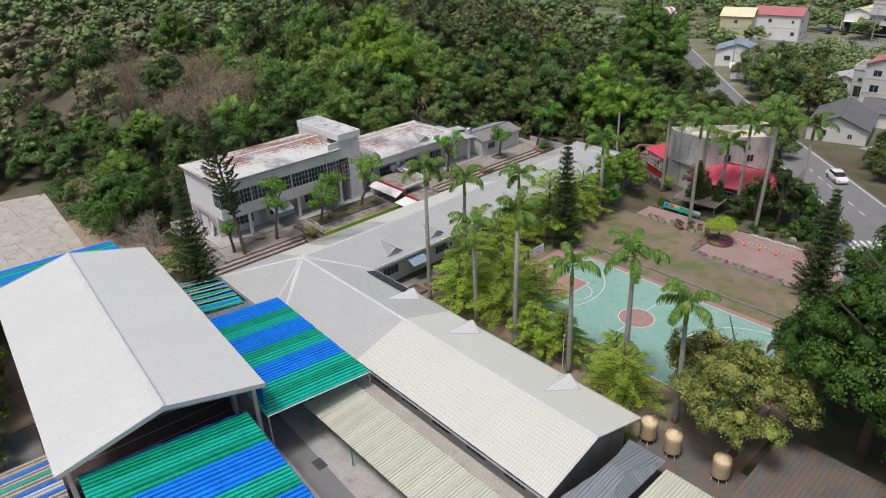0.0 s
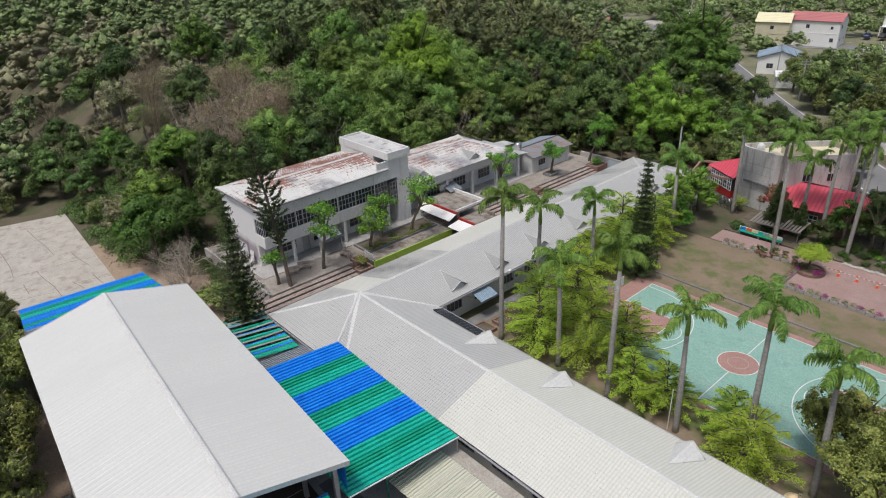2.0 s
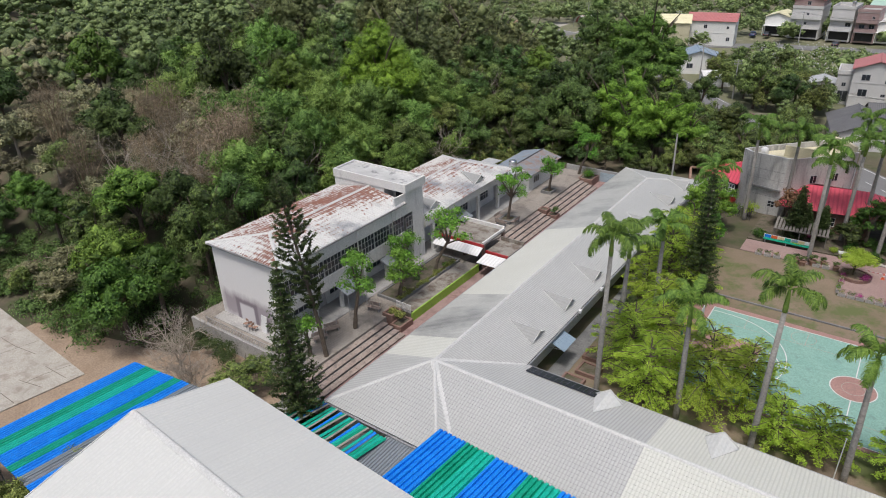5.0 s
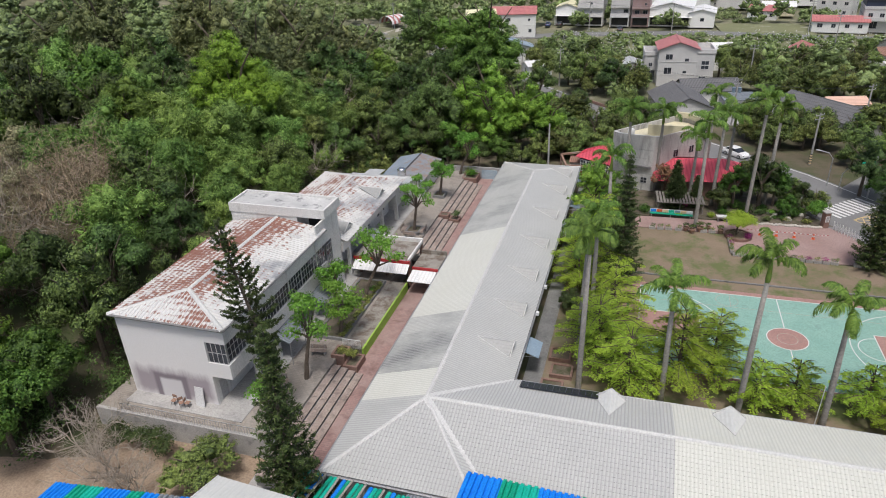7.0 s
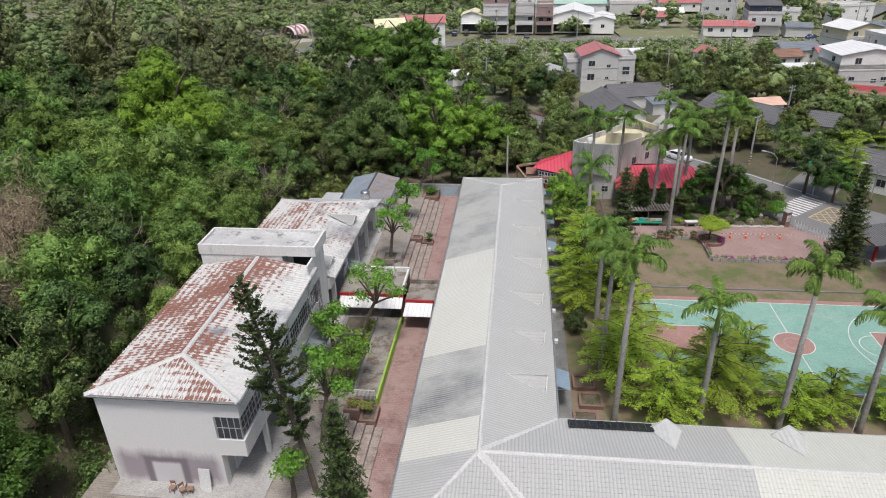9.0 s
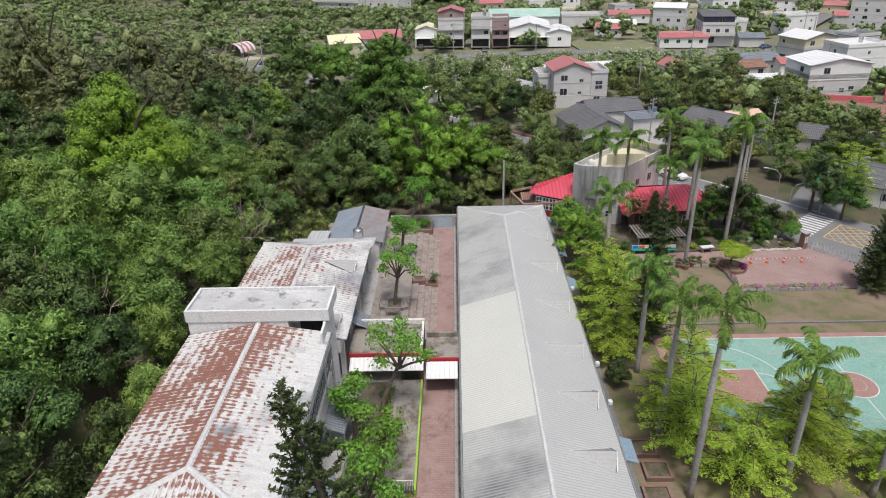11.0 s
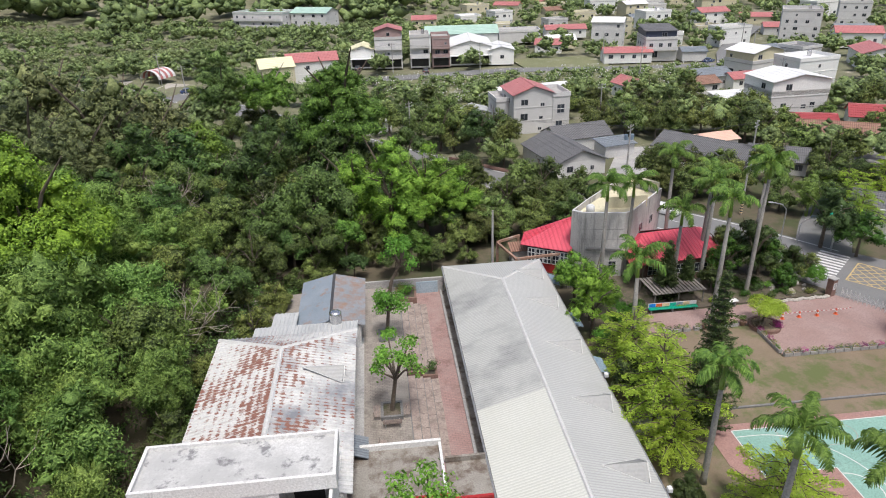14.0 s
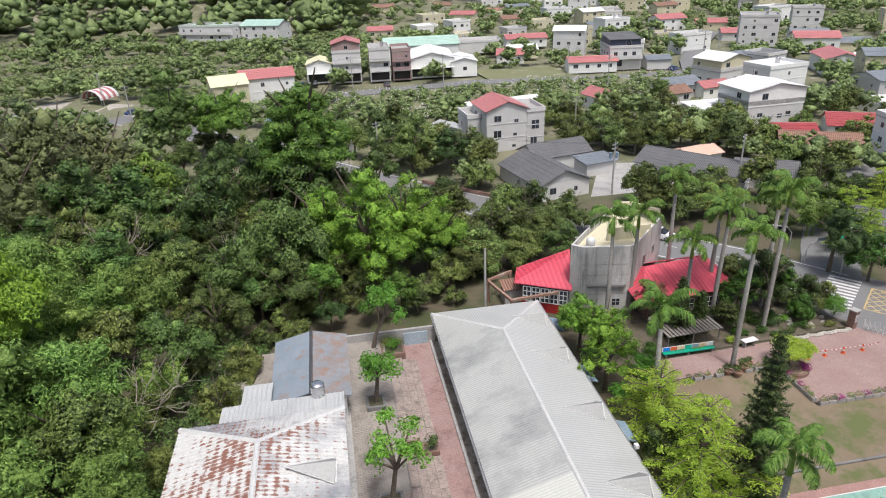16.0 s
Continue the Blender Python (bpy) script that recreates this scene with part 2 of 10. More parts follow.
M_ROOF_OLD = sheet("roof_sheet_old", (0.415, 0.42, 0.41), (0.475, 0.48, 0.47), (0.30, 0.305, 0.30), (0.58, 0.85), row=1.0, valley_shade=0.82)
M_ROOF_NEW = sheet("roof_sheet_new", (0.55, 0.555, 0.505), (0.60, 0.605, 0.56), (0.44, 0.445, 0.40), (0.6, 0.9), row=1.0, valley_shade=0.86)
M_ROOF_SOOT = sheet("roof_sheet_sooty", (0.42, 0.425, 0.405), (0.48, 0.485, 0.465), (0.13, 0.135, 0.14), (0.47, 0.66), patch=0.13, stretch=(1, 0.6, 1), row=1.0, valley_shade=0.80)
M_GYM = sheet("gym_roof_sheet", (0.53, 0.535, 0.515), (0.57, 0.575, 0.555), (0.49, 0.495, 0.48), (0.45, 0.65), pitch=0.3, rough=0.5, rib=0.12, patch=0.12, row=1.0, valley_shade=0.95)
M_GREYROOF = sheet("grey_roof_sheet", (0.195, 0.22, 0.245), (0.25, 0.275, 0.30), (0.12, 0.13, 0.14), row=1.0, valley_shade=0.70)
M_PALEROOF = sheet("pale_grey_sheet", (0.42, 0.43, 0.43), (0.50, 0.51, 0.51), (0.28, 0.29, 0.29), (0.5, 0.8))
M_SLATEROOF = surf("blue_grey_roof_with_leaves", (0.20, 0.245, 0.29), (0.27, 0.31, 0.355), (0.25, 0.165, 0.125), patch=0.35, stain_at=(0.54, 0.66), grain=14)
M_NAVY = sheet("navy_wall_sheet", (0.045, 0.055, 0.095), (0.060, 0.072, 0.115), (0.035, 0.04, 0.06), pitch=0.4)
M_CREAM = sheet("cream_roof_sheet", (0.50, 0.50, 0.40), (0.55, 0.55, 0.47), (0.30, 0.31, 0.24), (0.5, 0.8), row=1.0, valley_shade=0.74)
M_RUST_W = rusty("rusty_sheet_west", 0.87, (-0.05, 0.05), (0.66, 0.8))
M_RUST_E = rusty("rusty_sheet_east", 0.97, (-0.22, 0.14), (0.49, 0.63))
M_RUST_R = rusty("rusty_sheet_rear_west", 0.955, (-0.06, 0.06), (0.62, 0.8), pitch=0.36)
M_RUST_Q = rusty("rusty_sheet_rear_east", 0.985, (-0.10, 0.06), (0.43, 0.62), pitch=0.36)
M_RUST_S = rusty("rusty_sheet_south", 0.96, (-0.04, 0.05), (0.66, 0.8))
M_CAP = surf("ridge_cap", (0.62, 0.62, 0.61), (0.54, 0.54, 0.53), rough=0.5)
M_BLUE = surf("blue_sheet", (0.004, 0.19, 0.74), (0.008, 0.26, 0.85), (0.003, 0.10, 0.5), rough=0.4, patch=0.8, bump=0.1)
M_GREEN = surf("green_sheet", (0.0, 0.29, 0.17), (0.005, 0.38, 0.25), (0.0, 0.17, 0.10), rough=0.4, patch=0.8, bump=0.1)
M_TEAL = surf("teal_sheet", (0.004, 0.40, 0.29), (0.01, 0.48, 0.36), (0.005, 0.24, 0.17), rough=0.4, bump=0.1)
M_BEIGE = surf("beige_sheet", (0.36, 0.33, 0.28), (0.42, 0.40, 0.36), (0.2, 0.18, 0.15), rough=0.6)
M_WALL = surf("white_wall", (0.68, 0.675, 0.66), (0.75, 0.745, 0.73), (0.34, 0.33, 0.325), patch=0.5, stain_at=(0.58, 0.80), stretch=(2.2, 2.2, 0.22))
M_CONC = surf("concrete", (0.36, 0.35, 0.34), (0.46, 0.45, 0.43), (0.18, 0.18, 0.18), patch=0.5, stain_at=(0.55, 0.75))
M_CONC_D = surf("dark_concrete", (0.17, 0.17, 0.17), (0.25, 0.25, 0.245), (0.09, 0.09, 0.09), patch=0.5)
M_TOWER = surf("grey_tower_render", (0.50, 0.49, 0.47), (0.57, 0.56, 0.54), (0.15, 0.15, 0.145), patch=0.45, stain_at=(0.50, 0.72), stretch=(1.8, 1.8, 0.2))
M_BITUMEN = surf("patchy_flat_roof", (0.60, 0.60, 0.59), (0.40, 0.40, 0.395), (0.19, 0.19, 0.195), patch=0.45, stain_at=(0.55, 0.64))
M_REDROOF = sheet("red_roof_sheet", (0.60, 0.075, 0.115), (0.66, 0.11, 0.15), (0.46, 0.075, 0.10), (0.6, 0.9), pitch=0.5, row=1.0, valley_shade=0.80)
# red sheet made paler, with some distance haze put into its colour
M_PINKROOF = sheet("hazed_red_roof", (0.46, 0.165, 0.16), (0.52, 0.205, 0.20), (0.36, 0.175, 0.165), pitch=0.4, row=1.0, valley_shade=0.80)
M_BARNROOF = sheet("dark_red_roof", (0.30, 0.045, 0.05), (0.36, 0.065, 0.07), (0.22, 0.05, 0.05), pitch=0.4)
M_WHITEROOF = sheet("white_roof_sheet", (0.74, 0.74, 0.73), (0.80, 0.80, 0.80), (0.60, 0.60, 0.60), pitch=0.4, row=1.0, valley_shade=0.86)
M_DARKTILE = sheet("dark_tile_roof", (0.125, 0.125, 0.132), (0.175, 0.175, 0.178), (0.08, 0.08, 0.085), pitch=0.3, rough=0.8, row=1.0, valley_shade=0.60)
M_BROWNTILE = sheet("brown_tile_roof", (0.26, 0.14, 0.10), (0.33, 0.20, 0.15), (0.15, 0.10, 0.08), pitch=0.3, rough=0.85, row=1.0, valley_shade=0.60)
M_ORANGEROOF = sheet("salmon_roof_sheet", (0.66, 0.42, 0.32), (0.72, 0.50, 0.40), (0.55, 0.36, 0.28), pitch=0.4)
M_YELLOWROOF = sheet("cream_yellow_roof", (0.70, 0.66, 0.42), (0.76, 0.72, 0.50), (0.60, 0.56, 0.38), pitch=0.4)
M_BLUEROOF = sheet("faded_blue_roof", (0.20, 0.28, 0.36), (0.28, 0.35, 0.42), (0.40, 0.40, 0.40), pitch=0.4)
M_GREENROOF = sheet("pale_green_roof", (0.36, 0.52, 0.44), (0.42, 0.58, 0.50), (0.30, 0.42, 0.36), pitch=0.4)
M_LEAFROOF = surf("roof_with_dead_leaves", (0.22, 0.24, 0.265), (0.29, 0.31, 0.335), (0.25, 0.165, 0.125), patch=0.4, stain_at=(0.44, 0.62), grain=14)
M_HOUSE_W = surf("house_white", (0.84, 0.84, 0.82), (0.88, 0.88, 0.86), (0.55, 0.54, 0.52), stain_at=(0.64, 0.9), per_piece=0.06)
M_HOUSE_G = surf("house_grey", (0.62, 0.61, 0.60), (0.69, 0.68, 0.67), (0.44, 0.43, 0.42), stain_at=(0.6, 0.9), per_piece=0.1)
M_HOUSE_Y = surf("house_cream", (0.62, 0.57, 0.40), (0.68, 0.63, 0.46), (0.45, 0.42, 0.32), stain_at=(0.62, 0.9))
M_HOUSE_R = surf("house_red_tile", (0.36, 0.25, 0.24), (0.42, 0.31, 0.30), (0.26, 0.17, 0.16))
M_BRICK = surf("red_brick", (0.21, 0.12, 0.095), (0.27, 0.17, 0.14), (0.12, 0.085, 0.075))
M_ASPHALT = surf("asphalt", (0.18, 0.18, 0.182), (0.22, 0.22, 0.218), (0.125, 0.125, 0.125), grain=20, patch=0.15, rough=0.9)
M_LINE = surf("road_paint", (0.72, 0.72, 0.71), (0.62, 0.62, 0.61), (0.3, 0.3, 0.3), grain=12, stain_at=(0.62, 0.8))
M_YLINE = surf("yellow_road_paint", (0.60, 0.45, 0.20), (0.52, 0.40, 0.2), (0.25, 0.22, 0.18))
M_COURT = surf("green_court", (0.22, 0.395, 0.335), (0.265, 0.445, 0.38), (0.16, 0.265, 0.235), patch=0.4, stain_at=(0.58, 0.70), rough=0.7)
M_COURTRED = surf("red_court", (0.34, 0.195, 0.17), (0.40, 0.24, 0.21), (0.26, 0.17, 0.15), patch=0.5, rough=0.75)
M_PLAZA = surf("pink_brick_plaza", (0.31, 0.205, 0.185), (0.37, 0.265, 0.245), (0.23, 0.165, 0.15), patch=0.3, grain=10)
M_STEP = surf("worn_step", (0.30, 0.235, 0.205), (0.40, 0.335, 0.29), (0.14, 0.115, 0.10), patch=0.9, stain_at=(0.5, 0.7))
M_LAWN = surf("worn_lawn", (0.25, 0.19, 0.14), (0.175, 0.14, 0.085), (0.105, 0.125, 0.045), patch=0.16, stain_at=(0.47, 0.60), grain=12, rough=0.95)
def earth():
    """Leaf litter and bare soil under the wood; rough grass and tracks on the open land beyond it."""
    m, nt, bsdf = nodes_of("earth")
    fine, broad, weeds = noise_node(nt, 5, coords="World"), noise_node(nt, 0.12, 4, coords="World"), noise_node(nt, 0.2, 6, 0.65, coords="World")
    soil = mix_node(nt, ramp_node(nt, broad.outputs[0], 0.35, 0.65), (0.085, 0.07, 0.045), (0.14, 0.11, 0.075))
    soil = mix_node(nt, ramp_node(nt, weeds.outputs[0], 0.45, 0.6), soil, (0.05, 0.07, 0.02))
    grass = mix_node(nt, ramp_node(nt, broad.outputs[0], 0.35, 0.65), (0.15, 0.17, 0.085), (0.24, 0.23, 0.15))
    grass = mix_node(nt, ramp_node(nt, weeds.outputs[0], 0.56, 0.66), grass, (0.36, 0.33, 0.26))
    geo, sep = nt.nodes.new("ShaderNodeNewGeometry"), nt.nodes.new("ShaderNodeSeparateXYZ")
    nt.links.new(geo.outputs["Position"], sep.inputs[0])
    colour = mix_node(nt, ramp_node(nt, sep.outputs["Y"], 84, 116), soil, grass)
    colour = mix_node(nt, ramp_node(nt, fine.outputs[0], 0.3, 0.9), colour, (0.07, 0.065, 0.04))
    nt.links.new(colour, bsdf.inputs["Base Color"])
    bsdf.inputs["Roughness"].default_value = 0.95
    bump_node(nt, bsdf, fine.outputs[0], 0.4, 0.05)
    return m


M_SOIL = earth()
M_GATEBLUE = surf("pale_blue_paint", (0.36, 0.46, 0.53), (0.42, 0.51, 0.57), (0.26, 0.30, 0.33), patch=1.5)
M_LANE = surf("rough_grass", (0.125, 0.185, 0.050), (0.190, 0.250, 0.080), (0.25, 0.21, 0.13), patch=0.25, grain=3.0, rough=0.95, bump=0.9, stain_at=(0.56, 0.70), coords="World")
M_FIELD = surf("scrub_field", (0.17, 0.185, 0.09), (0.22, 0.22, 0.12), (0.33, 0.32, 0.27), patch=0.1, grain=4, rough=0.95, stain_at=(0.55, 0.7))
M_DIRT = surf("dry_dirt", (0.30, 0.22, 0.155), (0.37, 0.285, 0.21), (0.16, 0.12, 0.085), patch=0.3, grain=6, rough=0.95)
M_SLAB = surf("old_concrete_slab", (0.40, 0.375, 0.33), (0.48, 0.45, 0.40), (0.25, 0.215, 0.175), patch=0.45, grain=7, stain_at=(0.50, 0.70))
M_CRACK = surf("crack_dirt", (0.14, 0.12, 0.09), (0.20, 0.17, 0.13), patch=0.8)
M_BARK = surf("bark", (0.11, 0.085, 0.065), (0.16, 0.13, 0.10), (0.06, 0.05, 0.04), grain=9, patch=2, rough=0.95, bump=0.8)
M_PALMBARK = surf("palm_trunk", (0.27, 0.255, 0.235), (0.34, 0.325, 0.30), (0.14, 0.13, 0.12), grain=7, patch=1.6, rough=0.9)
M_DEADWOOD = surf("dead_wood", (0.36, 0.31, 0.26), (0.44, 0.39, 0.33), (0.25, 0.21, 0.18), grain=9, rough=0.95)
M_SHAFT = surf("crownshaft", (0.14, 0.24, 0.03), (0.20, 0.30, 0.05), (0.25, 0.14, 0.05), patch=2, rough=0.5)
M_STEEL = surf("galvanised_steel", (0.45, 0.45, 0.46), (0.52, 0.52, 0.53), (0.3, 0.3, 0.3), rough=0.4, metal=0.6)
M_DARKSTEEL = surf("dark_steel", (0.06, 0.06, 0.065), (0.09, 0.09, 0.095), rough=0.5)
M_WHITE = surf("white_paint", (0.74, 0.74, 0.74), (0.68, 0.68, 0.68), (0.5, 0.5, 0.5), stain_at=(0.65, 0.9), rough=0.5)
M_RED = surf("red_paint", (0.42, 0.02, 0.025), (0.36, 0.03, 0.03), rough=0.5)
M_ORANGE = surf("orange_plastic", (0.75, 0.13, 0.04), (0.68, 0.11, 0.04), rough=0.5)
M_LIME = surf("lime_wall", (0.30, 0.50, 0.06), (0.35, 0.55, 0.09), (0.2, 0.32, 0.06), rough=0.7)
M_TANK = surf("yellow_tank", (0.72, 0.55, 0.33), (0.77, 0.60, 0.38), (0.55, 0.38, 0.2), patch=0.9, rough=0.5)
M_STAINLESS = surf("stainless_tank", (0.62, 0.62, 0.63), (0.7, 0.7, 0.7), rough=0.25, metal=0.9)
M_GLASSY = surf("window_glass", (0.035, 0.04, 0.05), (0.06, 0.07, 0.085), rough=0.12, bump=0.0, per_piece=0.4)
M_FRAME = surf("window_frame", (0.42, 0.42, 0.43), (0.5, 0.5, 0.51), rough=0.5)
M_SOLAR = surf("solar_panel", (0.02, 0.022, 0.03), (0.03, 0.033, 0.045), rough=0.2, bump=0)
M_CAR = surf("white_car_paint", (0.80, 0.80, 0.80), (0.78, 0.78, 0.78), rough=0.25, bump=0)
M_TYRE = surf("tyre", (0.02, 0.02, 0.02), (0.03, 0.03, 0.03))
M_ROCK = surf("garden_rock", (0.40, 0.37, 0.33), (0.5, 0.47, 0.43), (0.25, 0.23, 0.2), patch=1.5)
M_POT = surf("plant_pot", (0.30, 0.18, 0.13), (0.36, 0.22, 0.16), (0.4, 0.4, 0.38))
M_FLOWER = leafy("bougainvillea", (0.262, 0.023, 0.134), (0.418, 0.063, 0.271), 0.02)
# near-black colour that stands in for the shade inside rooms and openings
M_INSIDESHADE = surf("painted_interior_shade", (0.03, 0.03, 0.033), (0.05, 0.05, 0.05))

L_FOREST = leafy("forest_leaf", (0.018, 0.038, 0.011), (0.165, 0.262, 0.066), 0.022, through=0.12)
L_LONGAN = leafy("orchard_leaf", (0.023, 0.041, 0.012), (0.250, 0.325, 0.085), 0.022, through=0.12)
L_BRIGHT = leafy("bright_leaf", (0.034, 0.082, 0.011), (0.185, 0.310, 0.050), 0.015)
L_BAMBOO = leafy("bamboo_leaf", (0.044, 0.102, 0.019), (0.315, 0.475, 0.115), 0.016, through=0.26, vary=0.25, grain=4.5)
L_LIME = leafy("lime_leaf", (0.255, 0.395, 0.045), (0.53, 0.69, 0.105), 0.008, through=0.45, vary=0.14)
L_PRUNED = leafy("pruned_leaf", (0.070, 0.180, 0.017), (0.185, 0.385, 0.050), 0.012, vary=0.15)
L_PINE = leafy("pine_needle", (0.032, 0.060, 0.018), (0.090, 0.128, 0.034), 0.01, through=0.15, vary=0.2)
L_PALM = leafy("palm_leaf", (0.046, 0.110, 0.016), (0.190, 0.310, 0.055), 0.010, vary=0.15)
L_OLIVE = leafy("olive_leaf", (0.060, 0.085, 0.018), (0.350, 0.390, 0.100), 0.010, vary=0.15, grain=4.5)
L_DRY = leafy("dry_bamboo", (0.13, 0.10, 0.065), (0.38, 0.31, 0.215), 0.012)
L_CASUARINA = leafy("casuarina_needle", (0.047, 0.063, 0.025), (0.295, 0.340, 0.135), 0.012, vary=0.25, grain=4.5)
L_SCRUB = leafy("dusty_scrub_leaf", (0.085, 0.090, 0.048), (0.400, 0.395, 0.220), 0.02, vary=0.3)
L_BROAD = leafy("broad_leaf", (0.040, 0.098, 0.018), (0.225, 0.400, 0.070), 0.010, through=0.2, vary=0.1)
L_FRESH = leafy("fresh_leaf", (0.070, 0.165, 0.020), (0.315, 0.530, 0.070), 0.010, through=0.2, vary=0.1)
L_GLOSSY = leafy("glossy_leaf", (0.020, 0.056, 0.009), (0.112, 0.235, 0.032), 0.010, through=0.25, vary=0.2)


def damp_gable():
    """White render with a violet-grey damp mark of its own shape: a ragged band with an arch in it."""
    m, nt, bsdf = nodes_of("stained_gable")
    geo = nt.nodes.new("ShaderNodeNewGeometry")
    sep = nt.nodes.new("ShaderNodeSeparateXYZ")
    nt.links.new(geo.outputs["Position"], sep.inputs[0])
    edge, fine = noise_node(nt, 1.1, 6, 0.7, stretch=(1, 1, 0.25), coords="World"), noise_node(nt, 9, coords="World")
    colour = mix_node(nt, ramp_node(nt, fine.outputs[0], 0.3, 0.8), (0.74, 0.73, 0.725), (0.66, 0.65, 0.645))

    def band(axis_name, lo, hi, soft, wobble):
        add = nt.nodes.new("ShaderNodeMath")
        add.operation = "MULTIPLY_ADD"
        add.inputs[1].default_value = wobble
        nt.links.new(edge.outputs[0], add.inputs[0])
        nt.links.new(sep.outputs[axis_name], add.inputs[2])
        up, down = ramp_node(nt, add.outputs[0], lo, lo + soft), ramp_node(nt, add.outputs[0], hi, hi - soft)
        both = nt.nodes.new("ShaderNodeMath")
        both.operation = "MULTIPLY"
        nt.links.new(up, both.inputs[0])
        nt.links.new(down, both.inputs[1])
        return both.outputs[0]

    def both_of(a, b):
        n = nt.nodes.new("ShaderNodeMath")
        n.operation = "MULTIPLY"
        nt.links.new(a, n.inputs[0])
        nt.links.new(b, n.inputs[1])
        return n.outputs[0]

    wide = both_of(band("X", -25.2, -17.0, 0.7, 0.8), band("Z", 2.6, 6.0, 0.9, 1.6))
    colour = mix_node(nt, wide, colour, (0.36, 0.32, 0.345))
    arch = both_of(band("X", -23.4, -19.9, 0.25, 0.15), band("Z", 2.0, 4.75, 0.3, 0.3))
    colour = mix_node(nt, arch, colour, (0.22, 0.19, 0.215))
    clean = both_of(band("X", -22.8, -20.5, 0.2, 0.15), band("Z", 1.9, 4.25, 0.25, 0.3))
    colour = mix_node(nt, clean, colour, (0.60, 0.585, 0.60))
    nt.links.new(colour, bsdf.inputs["Base Color"])
    bsdf.inputs["Roughness"].default_value = 0.85
    bump_node(nt, bsdf, fine.outputs[0], 0.3, 0.02)
    return m


M_STAINWALL = damp_gable()
# paler than the near wood: distance haze is mixed into the leaf colour
L_HAZEDWOOD = leafy("hazed_far_wood_leaf", (0.040, 0.066, 0.024), (0.300, 0.400, 0.150), 0.0, patch=0.12, vary=0.0, grain=2.4)
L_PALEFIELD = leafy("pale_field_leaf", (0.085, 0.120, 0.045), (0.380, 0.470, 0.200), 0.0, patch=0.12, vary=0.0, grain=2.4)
# orchard leaf raised in tone to stand in for haze over the village
L_HAZEDORCHARD = leafy("hazed_far_orchard_leaf", (0.054, 0.086, 0.030), (0.335, 0.445, 0.165), 0.0, patch=0.12, vary=0.0, grain=2.4)
M_HOOD = sheet("vent_sheet", (0.26, 0.265, 0.26), (0.30, 0.305, 0.30), (0.21, 0.215, 0.21), (0.6, 0.9))
M_HOOD_NEW = sheet("new_vent_sheet", (0.56, 0.565, 0.55), (0.62, 0.625, 0.61), (0.46, 0.465, 0.46), (0.6, 0.9))


def bricked(name, base, other, joint, length, wide, stain, rough=0.9):
    """Small worn paving bricks with dirty joints and dust."""
    m, nt, bsdf = nodes_of(name)
    tc, br = nt.nodes.new("ShaderNodeTexCoord"), nt.nodes.new("ShaderNodeTexBrick")
    nt.links.new(tc.outputs["Object"], br.inputs["Vector"])
    for socket, value in (("Scale", 1.0), ("Brick Width", length), ("Row Height", wide), ("Mortar Size", 0.018), ("Mortar Smooth", 0.4)):
        br.inputs[socket].default_value = value
    br.inputs["Color1"].default_value, br.inputs["Color2"].default_value, br.inputs["Mortar"].default_value = (*base, 1), (*other, 1), (*joint, 1)
    dust, spots, fine = noise_node(nt, 0.35, 6, 0.65), noise_node(nt, 0.55, 7, 0.75), noise_node(nt, 14)
    colour = mix_node(nt, ramp_node(nt, dust.outputs[0], 0.42, 0.72), br.outputs["Color"], stain)
    colour = mix_node(nt, ramp_node(nt, spots.outputs[0], 0.50, 0.66), colour, tuple(0.52 * c for c in base))
    colour = mix_node(nt, ramp_node(nt, fine.outputs[0], 0.35, 0.9), colour, tuple(0.7 * c for c in other))
    nt.links.new(colour, bsdf.inputs["Base Color"])
    bsdf.inputs["Roughness"].default_value = rough
    bump_node(nt, bsdf, br.outputs["Fac"], -0.4, 0.012)
    return m


M_PAVER = bricked("brick_pavers", (0.30, 0.180, 0.165), (0.36, 0.225, 0.205), (0.15, 0.12, 0.11), 0.42, 0.21, (0.35, 0.27, 0.245))
M_PLANK = bricked("terrace_pavers", (0.27, 0.235, 0.205), (0.33, 0.295, 0.26), (0.13, 0.12, 0.105), 0.42, 0.21, (0.36, 0.33, 0.29))
L_VIVID = leafy("vivid_leaf", (0.070, 0.155, 0.013), (0.285, 0.470, 0.050), 0.006, vary=0.1)
# dark soil, its colour taken darker still for the shade over the beds
M_BEDSOIL = surf("shaded_dark_soil", (0.115, 0.095, 0.07), (0.16, 0.13, 0.10), (0.06, 0.065, 0.03), patch=0.6, grain=9, rough=0.95, stain_at=(0.48, 0.62))
M_DIRTYSLAB = surf("littered_slab", (0.26, 0.24, 0.21), (0.34, 0.32, 0.285), (0.12, 0.09, 0.07), patch=0.5, grain=10, stain_at=(0.46, 0.62))
M_SLAT = surf("weathered_grey_timber", (0.20, 0.185, 0.165), (0.27, 0.25, 0.225), (0.11, 0.10, 0.09), patch=1.2, stretch=(0.4, 2, 1))
M_LEAFDARK = surf("old_roof_with_leaf_litter", (0.105, 0.10, 0.095), (0.15, 0.14, 0.13), (0.15, 0.10, 0.075), patch=0.5, stain_at=(0.46, 0.6), grain=14)
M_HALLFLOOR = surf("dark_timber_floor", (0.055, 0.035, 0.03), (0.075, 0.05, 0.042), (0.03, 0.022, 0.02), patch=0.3)


